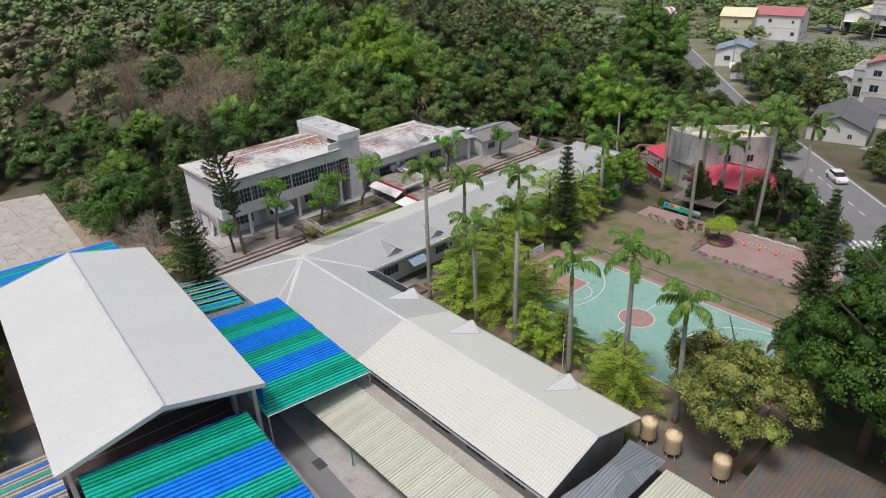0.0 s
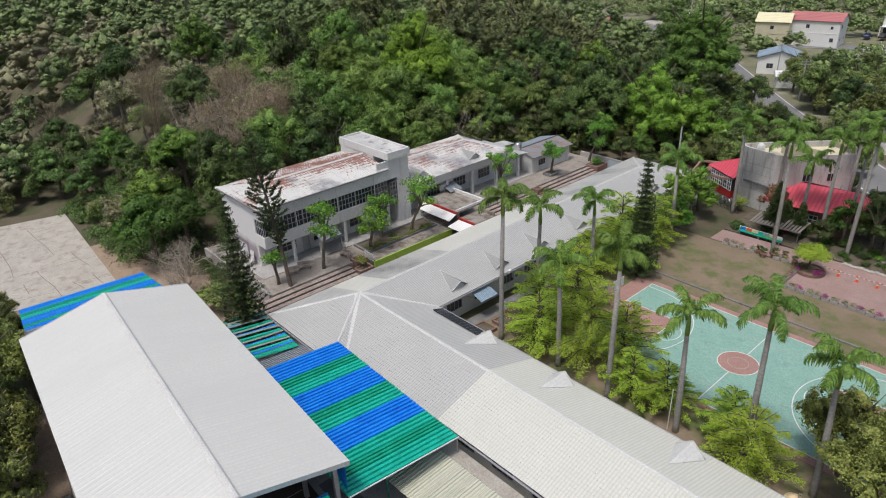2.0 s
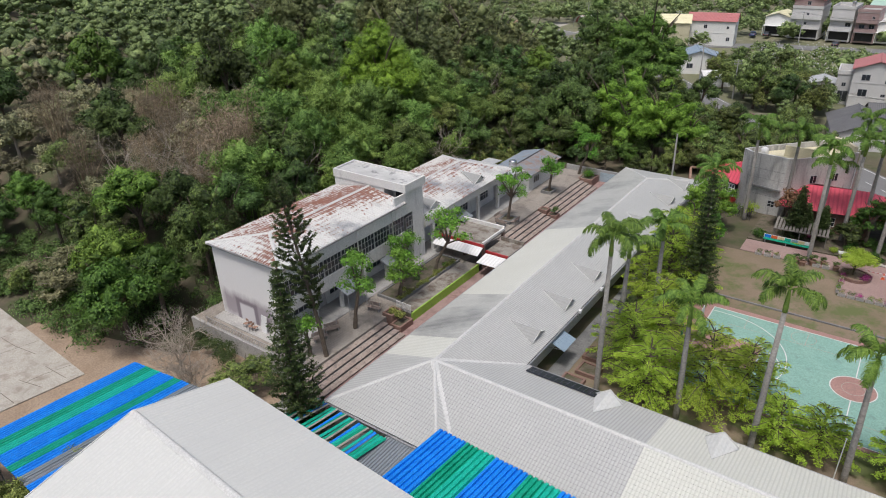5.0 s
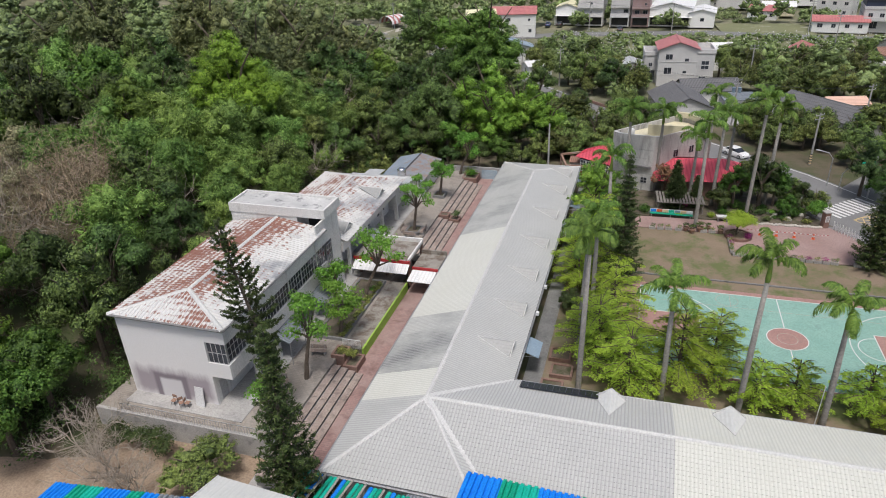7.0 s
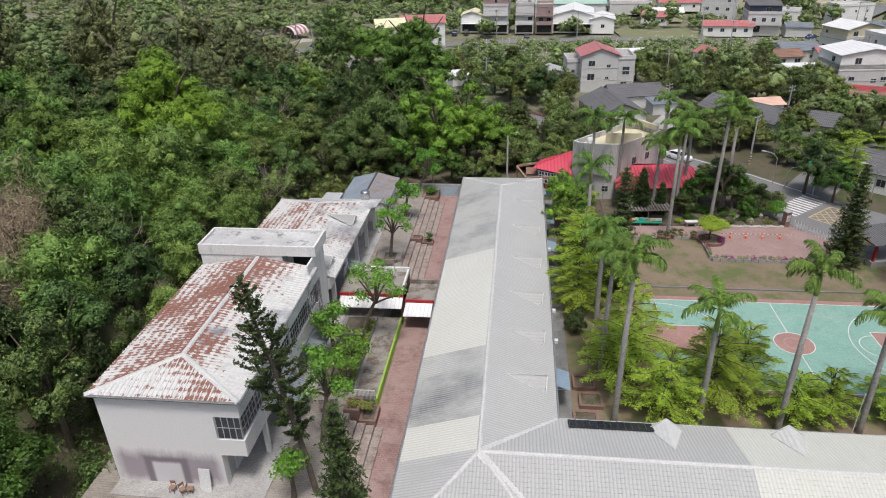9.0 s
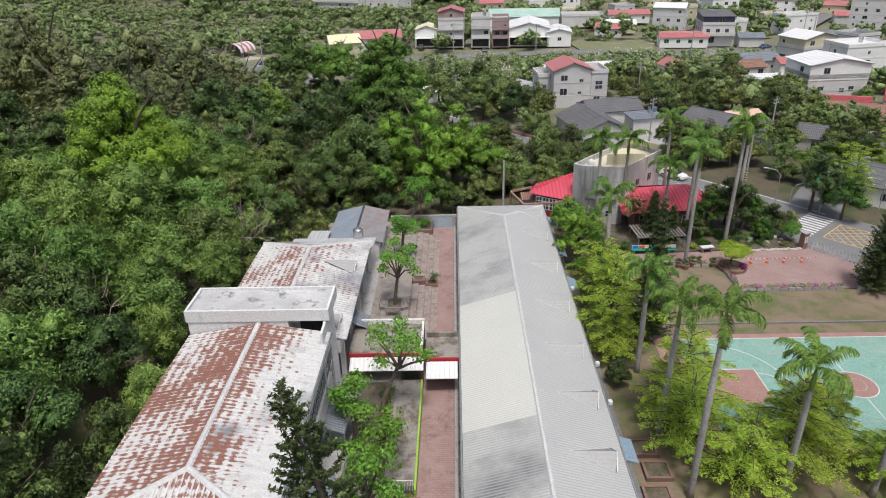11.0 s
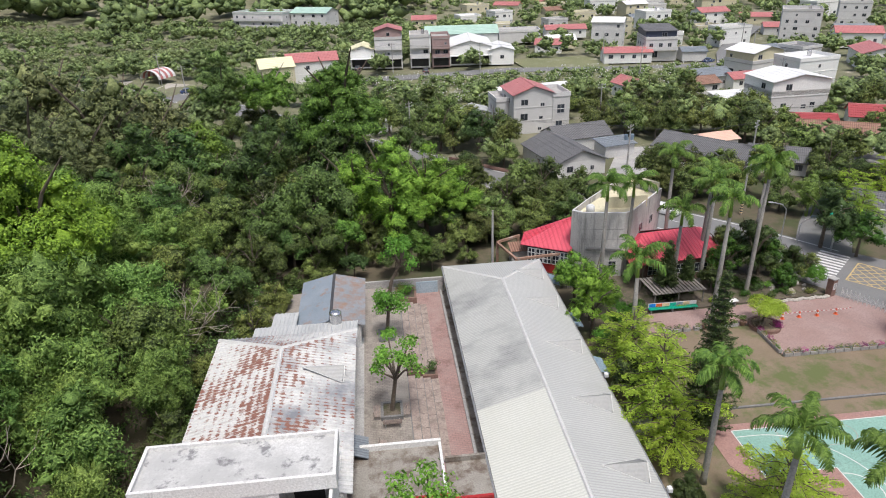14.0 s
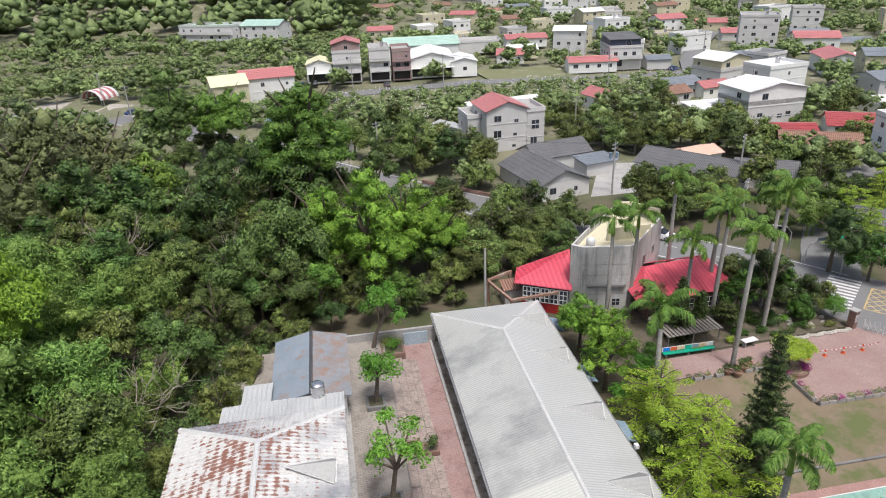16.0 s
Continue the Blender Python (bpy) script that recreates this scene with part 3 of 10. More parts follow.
# ---- ground: one sheet to the horizon ----
def land(x, y):
    """Height of the natural ground."""
    x, y = np.asarray(x, float), np.asarray(y, float)
    west, south, north = smoothstep(-26, -46, x), smoothstep(-11, 10, y), 1 - smoothstep(58, 105, y)
    h = (1.9 * smoothstep(-23, -29, x) + 5.6 * west) * south * north
    rough = 0.35 * np.sin(0.31 * x + 1.3) * np.sin(0.27 * y) * smoothstep(-30, -40, x) * south
    far = -1.5 * smoothstep(120, 260, y) * smoothstep(-60, 0, x) + 26 * smoothstep(-120, -300, x) + 34 * smoothstep(300, 520, y) * smoothstep(140, -60, x)
    knoll = 8.0 * np.exp(-(((x + 98) / 26) ** 2 + ((y - 86) / 24) ** 2))
    return h + rough + far + knoll - 0.03


def axis(lo, hi, fine_lo, fine_hi, step):
    inner = np.arange(fine_lo, fine_hi + step / 2, step)
    left = fine_lo - np.geomspace(step, fine_lo - lo, 26)
    right = fine_hi + np.geomspace(step, hi - fine_hi, 26)
    return np.concatenate([left[::-1], inner, right])


gx, gy = axis(-4000, 4000, -110, 60, 3.0), axis(-3000, 4500, -45, 140, 3.0)
X, Y = np.meshgrid(gx, gy)
Z = land(X, Y)
nx, ny = len(gx), len(gy)
idx = np.arange(nx * ny).reshape(ny, nx)
quads = np.stack([idx[:-1, :-1], idx[:-1, 1:], idx[1:, 1:], idx[1:, :-1]], -1).reshape(-1, 4)
me = bpy.data.meshes.new("ground")
me.from_pydata(np.stack([X, Y, Z], -1).reshape(-1, 3).tolist(), [], quads.tolist())
tagged(part("ground", me, M_SOIL, smooth=True), "brown earth with leaf litter and weeds under the trees", "ground", "", "structure")

# school yard
flat("lawn", [(5.6, 5.6), (46, 5.6), (46, 38.3), (36.8, 38.3), (25.2, 38.3), (25.2, 44), (15, 44), (5.6, 44)], 0.03, 0.3, M_LAWN, "worn brown school lawn with green patches", "lawn")
flat("plaza", [(25.4, 38.6), (36.9, 38.6), (44, 38.6), (38.5, 48.6), (14, 47.6), (14, 44.2), (25.4, 44.2)], 0.06, 0.3, M_PLAZA, "worn pink brick forecourt inside the school gate", "plaza")
flat("garden_bed", [(14, 47.9), (38, 48.9), (34, 54.5), (24, 60), (14, 56.5)], 0.10, 0.3, M_BEDSOIL, "shady planted bed of bare earth along the school wall", "garden")
flat("service_yard", [(-12, -27.0), (12, -29.4), (22, -36), (60, -36), (60, -6.0), (-12, -6.0)], 0.02, 0.3, M_CONC, "stained concrete yard between hall and classrooms", "yard")
flat("south_lane", [(1.5, -28.5), (19, -30.0), (22, -36.4), (10, -33.6), (1.5, -31.2)], 0.05, 0.3, M_ASPHALT, "dark asphalt lane behind the hall", "road")
flat("litter_strip", [(-12, -26.6), (1.45, -28.4), (1.45, -35), (-12, -33)], 0.06, 0.3, M_DIRT, "bare earth with brown leaf litter behind the hall", "ground")
flat("dark_yard_strip", [(14, -14.4), (30, -15.2), (30, -13.2), (14, -12.5)], 0.026, 0.3, M_ASPHALT, "dark asphalt strip in the concrete yard", "yard")
flat("dirt_patch", [(-44, -28), (-12, -25.5), (-12, -4.5), (-27.4, -4.5), (-44, -7)], 0.04, 0.3, M_DIRT, "dry bare earth with fallen leaves beside the hall", "ground")
flat("concrete_slab", [(-64, -34), (-33, -32), (-30.5, -14.6), (-59, -13.0)], 0.16, 0.3, M_SLAB, "old cracked pale concrete slab", "slab")

cracks, cr = Geo(), random.Random(9)
for k in range(7):
    for along in (0, 1):
        line = []
        for q in range(9):
            u, v = (q / 8, (k + 0.5) / 7) if along else ((k + 0.5) / 7, q / 8)
            line.append((-58 + 25 * u + 1.6 * v + cr.uniform(-0.35, 0.35), -32.5 + 17.8 * v + 1.2 * u * (1 - v) + cr.uniform(-0.35, 0.35)))
        strip_at = 0.172 + 0.004 * along
        for a, b in zip(line, line[1:]):
            if cr.random() < 0.5:
                d = (Vector(b) - Vector(a)).normalized() * 0.03
                cracks.poly((a[0] - d.y, a[1] + d.x, strip_at), (a[0] + d.y, a[1] - d.x, strip_at), (b[0] + d.y, b[1] - d.x, strip_at), (b[0] - d.y, b[1] + d.x, strip_at))
tagged(part("slab_crack", cracks, M_CRACK), "dirt-filled cracks in the old concrete slab", "crack", "", "structure")

# ball court: 26.4 by 15 metres, along x
CX0, CX1, CY0, CY1 = 15.2, 42.4, 14.3, 29.0
flat("court_apron", [(CX0 - 2.0, CY0 - 0.8), (CX1 + 2.0, CY0 - 0.8), (CX1 + 2.0, CY1 + 0.8), (CX0 - 2.0, CY1 + 0.8)], 0.06, 0.3, M_COURTRED, "dull red painted margin of the ball court", "court")
flat("court", [(CX0, CY0), (CX1, CY0), (CX1, CY1), (CX0, CY1)], 0.075, 0.3, M_COURT, "faded green painted outdoor ball court", "court")


def arc_pts(cx, cy, r, a0, a1, n=40):
    return [(cx + r * math.cos(radians(a0 + (a1 - a0) * i / n)), cy + r * math.sin(radians(a0 + (a1 - a0) * i / n))) for i in range(n + 1)]


def strip(pts, width, z, geo=None):
    """A painted line along points on the plan."""
    geo = geo or Geo()
    for (ax, ay), (bx, by) in zip(pts, pts[1:]):
        d = math.hypot(bx - ax, by - ay) or 1
        ox, oy = -(by - ay) / d * width / 2, (bx - ax) / d * width / 2
        geo.poly((ax - ox, ay - oy, z), (bx - ox, by - oy, z), (bx + ox, by + oy, z), (ax + ox, ay + oy, z))
    return geo


mid_x, mid_y = (CX0 + CX1) / 2, (CY0 + CY1) / 2
lines, thin, keys = Geo(), Geo(), Geo()
strip([(CX0, CY0), (CX1, CY0), (CX1, CY1), (CX0, CY1), (CX0, CY0)], 0.09, 0.085, lines)
strip([(mid_x, CY0), (mid_x, CY1)], 0.09, 0.089, lines)
strip(arc_pts(mid_x, mid_y, 1.8, 0, 360), 0.09, 0.097, lines)
keys.prism(arc_pts(mid_x, mid_y, 1.8, 0, 360)[:-1], 0.07, 0.093)
strip(arc_pts(mid_x, mid_y, 0.9, 0, 360), 0.06, 0.097, thin)
for end, s in ((CX0, 1), (CX1, -1)):
    keys.prism([(end, mid_y - 2.4), (end + 5.8 * s, mid_y - 2.4), (end + 5.8 * s, mid_y + 2.4), (end, mid_y + 2.4)][::s], 0.07, 0.081)
    strip([(end, mid_y - 2.4), (end + 5.8 * s, mid_y - 2.4), (end + 5.8 * s, mid_y + 2.4), (end, mid_y + 2.4)], 0.09, 0.093, lines)
    strip(arc_pts(end + 5.8 * s, mid_y, 1.8, -90 if s > 0 else 90, 90 if s > 0 else 270), 0.09, 0.089, lines)
    strip([(end, mid_y + 6.6), (end + 1.6 * s, mid_y + 6.6)] + arc_pts(end + 1.6 * s, mid_y, 6.6, 90 if s > 0 else 90, -90 if s > 0 else 270), 0.09, 0.089, lines)
    for q in (-1, 1):
        cx, cy = end + 8.7 * s, mid_y + q * 6.0
        strip(arc_pts(cx, cy, 1.1, 0, 360, 24), 0.06, 0.085, thin)
strip([(CX0 + 2, CY0 + 2.6), (CX1 - 2, CY0 + 2.6)], 0.06, 0.082, thin)
strip([(CX0 + 2, CY1 - 2.6), (CX1 - 2, CY1 - 2.6)], 0.06, 0.082, thin)
for x in (CX0 + 3.5, CX0 + 9, CX1 - 9, CX1 - 3.5):
    strip([(x, CY1 - 2.6), (x, CY1)], 0.06, 0.083, thin)
tagged(part("court_key", keys, M_COURTRED), "dull red free-throw lanes and centre circle", "court marking", "", "structure")
tagged(part("court_line", lines, M_LINE), "worn white lines of the ball court", "court marking", "", "structure")
tagged(part("court_thin_line", thin, M_BEIGE), "thin pale yellow volleyball lines", "court marking", "", "structure")

# street past the gate, from the village down to the south-east
ROAD = [(-140, 214), (-100, 196), (-66, 176), (-52, 163), (-37, 145.5), (-22, 127.5), (-9, 112), (5.5, 95.5), (24, 76.8), (35.5, 65.0), (42, 56.5), (58, 40), (95, 8)]


def ribbon(name, pts, width, z, material, label, category, thick=0.25):
    """A road or path of one width along points on the plan."""
    left, right = [], []
    for i, p in enumerate(pts):
        a, b = Vector(pts[max(i - 1, 0)]), Vector(pts[min(i + 1, len(pts) - 1)])
        way = (b - a).normalized()
        side = Vector((-way.y, way.x)) * width / 2
        left.append(tuple(Vector(p) + side))
        right.append(tuple(Vector(p) - side))
    geo = Geo()
    for i in range(len(pts) - 1):
        geo.poly((*right[i], z), (*right[i + 1], z), (*left[i + 1], z), (*left[i], z))
        for a, b in ((right[i], right[i + 1]), (left[i + 1], left[i])):
            geo.poly((*a, z - thick), (*b, z - thick), (*b, z), (*a, z))
    return tagged(part(name, geo, material), label, category, "", "structure")


def offset(pts, d):
    out = []
    for i, p in enumerate(pts):
        way = (Vector(pts[min(i + 1, len(pts) - 1)]) - Vector(pts[max(i - 1, 0)])).normalized()
        out.append((p[0] - way.y * d, p[1] + way.x * d))
    return out


ribbon("road", ROAD, 8.4, 0.05, M_ASPHALT, "grey asphalt street with white edge lines", "road")
ribbon("side_road", [(41.5, 57), (48, 66), (58, 78), (72, 90), (100, 100)], 6.5, 0.06, M_ASPHALT, "grey asphalt side street at the crossing", "road")
ribbon("village_road", [(-66, 168), (-40, 178), (-12, 189), (30, 194), (70, 186), (96, 186), (106, 205), (125, 235), (150, 268)], 7.0, -0.25, M_ASPHALT, "grey asphalt village street before the shops", "road")
ribbon("forecourt_apron", [(37.5, 48.5), (43.5, 54.0)], 11.0, 0.07, M_ASPHALT, "asphalt apron between gate and street", "road")
marks = Geo()
for d, z in ((3.7, 0.064), (-3.7, 0.064)):
    strip(offset(ROAD[:11], d), 0.18, z, marks)
for i in range(6):
    a = Vector((24, 76.8)).lerp(Vector((37.5, 62.4)), i / 6)
    b = Vector((24, 76.8)).lerp(Vector((37.5, 62.4)), (i + 0.45) / 6)
    strip([tuple(a), tuple(b)], 0.14, 0.066, marks)
tagged(part("road_line", marks, M_LINE), "white edge and lane lines on the street", "road marking", "", "structure")
cross, way, side = Geo(), Vector((0.66, -0.75)), Vector((0.75, 0.66))
for i in range(10):
    c = Vector((41.2, 55.6)) + side * (i - 4.5) * 0.82
    a, b = c - way * 1.7, c + way * 1.7
    strip([tuple(a), tuple(b)], 0.42, 0.085, cross)
tagged(part("crosswalk", cross, M_LINE), "white zebra crossing worn at its edges", "crosswalk", "", "structure")
hatch = Geo()
HC = Vector((44.6, 51.6))
ux, uy = Vector((0.75, 0.66)), Vector((0.66, -0.75))
corner = lambda a, b: tuple(HC + ux * a + uy * b)
strip([corner(-2.8, -2.4), corner(2.8, -2.4), corner(2.8, 2.4), corner(-2.8, 2.4), corner(-2.8, -2.4)], 0.16, 0.095, hatch)
for k in range(-4, 5):
    for s in (1, -1):
        pts = [(k * 1.2 - 2.4, -2.4 * s), (k * 1.2 + 2.4, 2.4 * s)]
        (ax, ay), (bx, by) = pts
        t0, t1 = max(0, (-2.8 - ax) / (bx - ax)), min(1, (2.8 - ax) / (bx - ax))
        if t1 > t0 + 0.05:
            strip([corner(ax + t * (bx - ax), ay + t * (by - ay)) for t in (t0, t1)], 0.12, 0.099 + 0.004 * s, hatch)
tagged(part("box_marking", hatch, M_YLINE), "yellow crossed box painted before the gate", "road marking", "", "structure")
flat("lotus_field", [(-20, 150), (95, 148), (98, 182), (30, 189), (-10, 184)], -0.15, 0.3, M_FIELD, "weedy field with pale litter before the village", "field")
flat("house_yard", [(26, 92), (48, 92), (52, 104), (34, 108)], 0.03, 0.3, M_CONC, "pale concrete yard among farm houses", "yard")
flat("green_field", [(36, 190), (62, 190), (62, 214), (34, 214)], -0.45, 0.3, M_FIELD, "small mown grass plot in the village", "field")
flat("market_ground", [(-105, 180), (-66, 174), (-58, 190), (-92, 208)], -0.1, 0.3, M_SLAB, "pale bare ground round a tent", "ground")

# raised terrace of the old building, its path and steps
TZ, PZ = 2.0, 1.1
flat("terrace", [(-27.5, -4.2), (-10.8, -4.2), (-10.8, 54.6), (-27.5, 54.6)], TZ, 2.2, M_PLANK, "dusty brick-paved terrace before the old building", "terrace")
flat("veranda", [(-25.6, -3.2), (-14.6, -3.2), (-14.6, 44.5), (-25.6, 44.5)], TZ + 0.08, 0.3, M_CONC, "pale concrete veranda floor", "floor")
flat("brick_path", [(-8.9, -8.0), (-6.2, -8.0), (-6.2, 54.6), (-8.9, 54.6)], PZ, 1.3, M_PAVER, "red brick path along the classroom wing", "path")
flat("gutter_ledge", [(-6.18, -8.0), (-4.6, -8.0), (-4.6, 54.6), (-6.18, 54.6)], 1.0, 1.2, M_DIRTYSLAB, "grey mossy concrete drain along the classroom wing", "gutter")
flat("gutter_kerb", [(-6.18, -8.0), (-5.95, -8.0), (-5.95, 54.6), (-6.18, 54.6)], 1.22, 0.6, M_CONC, "pale worn kerb beside the brick path", "kerb")


# ---- sheet roofs ----
def slope_pose(a, b, top):
    """Pose whose x runs along the eave from a to b and whose y climbs towards top."""
    a, b, top = Vector(a), Vector(b), Vector(top)
    ux = (b - a).normalized()
    up = top - a
    uy = (up - ux * up.dot(ux)).normalized()
    uz = ux.cross(uy)
    m = Matrix((ux, uy, uz)).transposed().to_4x4()
    m.translation = a
    return m


def sheet_slope(name, a, b, ta, tb, material, parent, rows=16, lift=0.035, thick=0.06, cut=None, label=""):
    """A roof slope of lapped rows: eave from a to b, upper edge from ta to tb. cut: shares of the eave's length to keep."""
    m = slope_pose(a, b, ta)
    inv = m.inverted()
    p = [inv @ Vector(q) for q in (a, b, ta, tb)]
    climb = p[2].y
    geo = Geo()
    edge = lambda v: (p[0].x + (p[2].x - p[0].x) * v, p[1].x + (p[3].x - p[1].x) * v)
    lo, hi = cut if cut else (-1e9, 1e9)
    for r in range(rows):
        v0, v1 = r / rows, (r + 1) / rows
        (l0, r0), (l1, r1) = edge(v0), edge(v1)
        l0, r0, l1, r1 = max(l0, lo), min(r0, hi), max(l1, lo), min(r1, hi)
        if r0 - l0 < 0.01 and r1 - l1 < 0.01:
            continue
        r0, r1 = max(r0, l0), max(r1, l1)
        y0, y1 = v0 * climb, v1 * climb
        geo.poly((l0, y0, lift), (r0, y0, lift), (r1, y1, 0.006), (l1, y1, 0.006))
        geo.poly((l0, y0, -thick if r == 0 else 0.006), (r0, y0, -thick if r == 0 else 0.006), (r0, y0, lift), (l0, y0, lift))
    (l0, r0), (l1, r1) = edge(0), edge(1)
    l0, r0, l1, r1 = max(l0, lo), min(r0, hi), max(l1, lo), min(r1, hi)
    r1 = max(r1, l1)
    geo.poly((l1, climb, -thick), (r1, climb, -thick), (r0, 0, -thick), (l0, 0, -thick))
    return part(name, geo, material, parent, label, m)


def ribbed_slope(name, a, b, ta, tb, material, parent, pitch=0.33, high=0.05, thick=0.05, label="", bow=0.0):
    """A slope of ribbed sheets with real ribs running up it."""
    m = slope_pose(a, b, ta)
    inv = m.inverted()
    p = [inv @ Vector(q) for q in (a, b, ta, tb)]
    n = max(2, int((p[1].x - p[0].x) / pitch))
    geo = Geo()
    xs = []
    for i in range(n):
        x = p[0].x + (p[1].x - p[0].x) * i / n
        w = (p[1].x - p[0].x) / n
        xs += [(x, 0), (x + 0.58 * w, 0), (x + 0.68 * w, high), (x + 0.90 * w, high)]
    xs.append((p[1].x, 0))
    climb = p[2].y
    top_at = lambda x: climb * min(1.0, max(0.0, min((x - p[0].x) / max(p[2].x - p[0].x, 1e-4) if p[2].x - p[0].x > 0.01 else 1.0, (p[1].x - x) / max(p[1].x - p[3].x, 1e-4) if p[1].x - p[3].x > 0.01 else 1.0)))
    for (x0, h0), (x1, h1) in zip(xs, xs[1:]):
        t0, t1 = top_at(x0), top_at(x1)
        geo.poly((x0, 0, h0), (x1, 0, h1), (x1, t1, h1), (x0, t0, h0))
        geo.poly((x0, 0, -thick), (x1, 0, -thick), (x1, 0, h1), (x0, 0, h0))
    geo.poly((p[2].x, climb, -thick), (p[3].x, climb, -thick), (p[1].x, 0, -thick), (p[0].x, 0, -thick))
    return part(name, geo, material, parent, label, m)


def cap(name, a, b, parent, material=None, w=0.34, h=0.10, joints=True):
    """A ridge or hip cap with raised joints."""
    a, b = Vector(a), Vector(b)
    way = (b - a).normalized()
    side = way.cross(Vector((0, 0, 1))).normalized()
    up = side.cross(way)
    geo, n = Geo(), max(1, int((b - a).length / 5.6))
    prof = [(-w / 2, -0.02), (-w / 4, h * 0.8), (0, h), (w / 4, h * 0.8), (w / 2, -0.02)]
    def run(p, q, k, lift):
        for (s0, u0), (s1, u1) in zip(prof, prof[1:]):
            geo.poly(*(c + side * s * k + up * (u + lift) for c, s, u in ((p, s0, u0), (p, s1, u1), (q, s1, u1), (q, s0, u0))))
    run(a, b, 1, 0)
    for i in range(1, n + 1):
        c = a.lerp(b, i / (n + 0.3))
        run(c, c + way * 0.12, 1.12, 0.012)
    return part(name, geo, material or M_CAP, parent)


# ---- classroom wings: an L of one storey ----
E0, RZ = 3.3, 5.02                       # eave and ridge heights
wing = thing("classroom_wing", "long single-storey classroom wings with pale grey sheet roofs", "school building")
W, S, N_END, EE = -5.6, -7.4, 56.2, 39.4
HIP = 49.0
# west slope: new and old stretches side by side
west = [(S, 0.2, M_ROOF_OLD), (0.2, 3.6, M_ROOF_NEW), (3.6, 12.4, M_ROOF_SOOT), (12.4, 30.5, M_ROOF_NEW), (30.5, N_END, M_ROOF_SOOT)]
for y0, y1, mat_ in west:
    sheet_slope("roof_slope", (W, N_END, E0), (W, S, E0), (0, HIP, RZ), (0, 0, RZ), mat_, wing, 17, cut=(N_END - y1, N_END - y0), label="new pale roof sheets" if mat_ == M_ROOF_NEW else "old roof sheets with soot stains")
sheet_slope("roof_slope", (5.6, 5.55, E0), (5.6, N_END, E0), (0, 0, RZ), (0, HIP, RZ), M_ROOF_OLD, wing, 17)
sheet_slope("roof_slope", (5.6, N_END, E0), (W, N_END, E0), (0, HIP, RZ), (0, HIP, RZ), M_ROOF_OLD, wing, 18)
sheet_slope("roof_slope", (W, S, E0), (5.5, S, E0), (0, 0, RZ), (0, 0, RZ), M_ROOF_OLD, wing, 19)
sheet_slope("roof_slope", (5.5, S, E0), (5.5, -5.55, E0), (0, 0, RZ), (0, 0, RZ), M_ROOF_OLD, wing, 17)
for x0, x1, mat_ in ((-1, 17.8, M_ROOF_OLD), (17.8, 60, M_ROOF_NEW)):
    sheet_slope("roof_slope", (5.5, -5.55, E0), (EE, -5.55, E0), (0, 0, RZ), (EE, 0, RZ), mat_, wing, 17, cut=(x0 - 5.5, x1 - 5.5))
    sheet_slope("roof_slope", (EE, 5.55, E0), (5.6, 5.55, E0), (EE, 0, RZ), (0, 0, RZ), mat_, wing, 17, cut=(EE - x1, EE - x0))
for a, b in (((0, HIP, RZ), (0, 0, RZ)), ((0, 0, RZ), (EE, 0, RZ)), ((0, 0, RZ), (W, S, E0)), ((0, 0, RZ), (5.5, S, E0)), ((0, HIP, RZ), (W, N_END, E0)), ((0, HIP, RZ), (5.6, N_END, E0))):
    cap("ridge_cap", a, b, wing)
for a, b in (((0.1, 0.1, RZ), (5.6, 5.55, E0)), ((0.1, -0.1, RZ), (5.5, -5.55, E0))):
    cap("valley_flashing", a, b, wing, w=0.75, h=0.05)


def gutter(a, b, parent, name="gutter", r=0.09, material=None):
    geo = Geo().tube([a, b], r, 6)
    return part(name, geo, material or M_STEEL, parent)


for a, b in (((W - 0.1, S, 3.2), (W - 0.1, N_END, 3.2)), ((5.7, 5.6, 3.2), (5.7, N_END, 3.2)), ((5.6, -5.68, 3.2), (EE, -5.68, 3.2)), ((5.7, 5.68, 3.2), (EE, 5.68, 3.2)), ((W, S - 0.1, 3.2), (5.5, S - 0.1, 3.2))):
    gutter(a, b, wing)
# walls with door and window openings
def pierced(x0, x1, zlo, zhi, openings, thick, name, material, parent, m):
    """A wall along local x with openings (x0, x1, z0, z1) cut right through it."""
    geo, xs = Geo(), sorted({x0, x1, *(v for o in openings for v in o[:2])})
    for a, b in zip(xs, xs[1:]):
        spans = sorted((o[2], o[3]) for o in openings if o[0] <= a + 1e-6 and o[1] >= b - 1e-6)
        z = zlo
        for lo, hi in spans + [(zhi, zhi)]:
            if lo - z > 0.01:
                geo.box(a, 0, z, b, thick, lo)
            z = hi
    return part(name, geo, material, parent, "", m)


FRAME_CACHE = {}


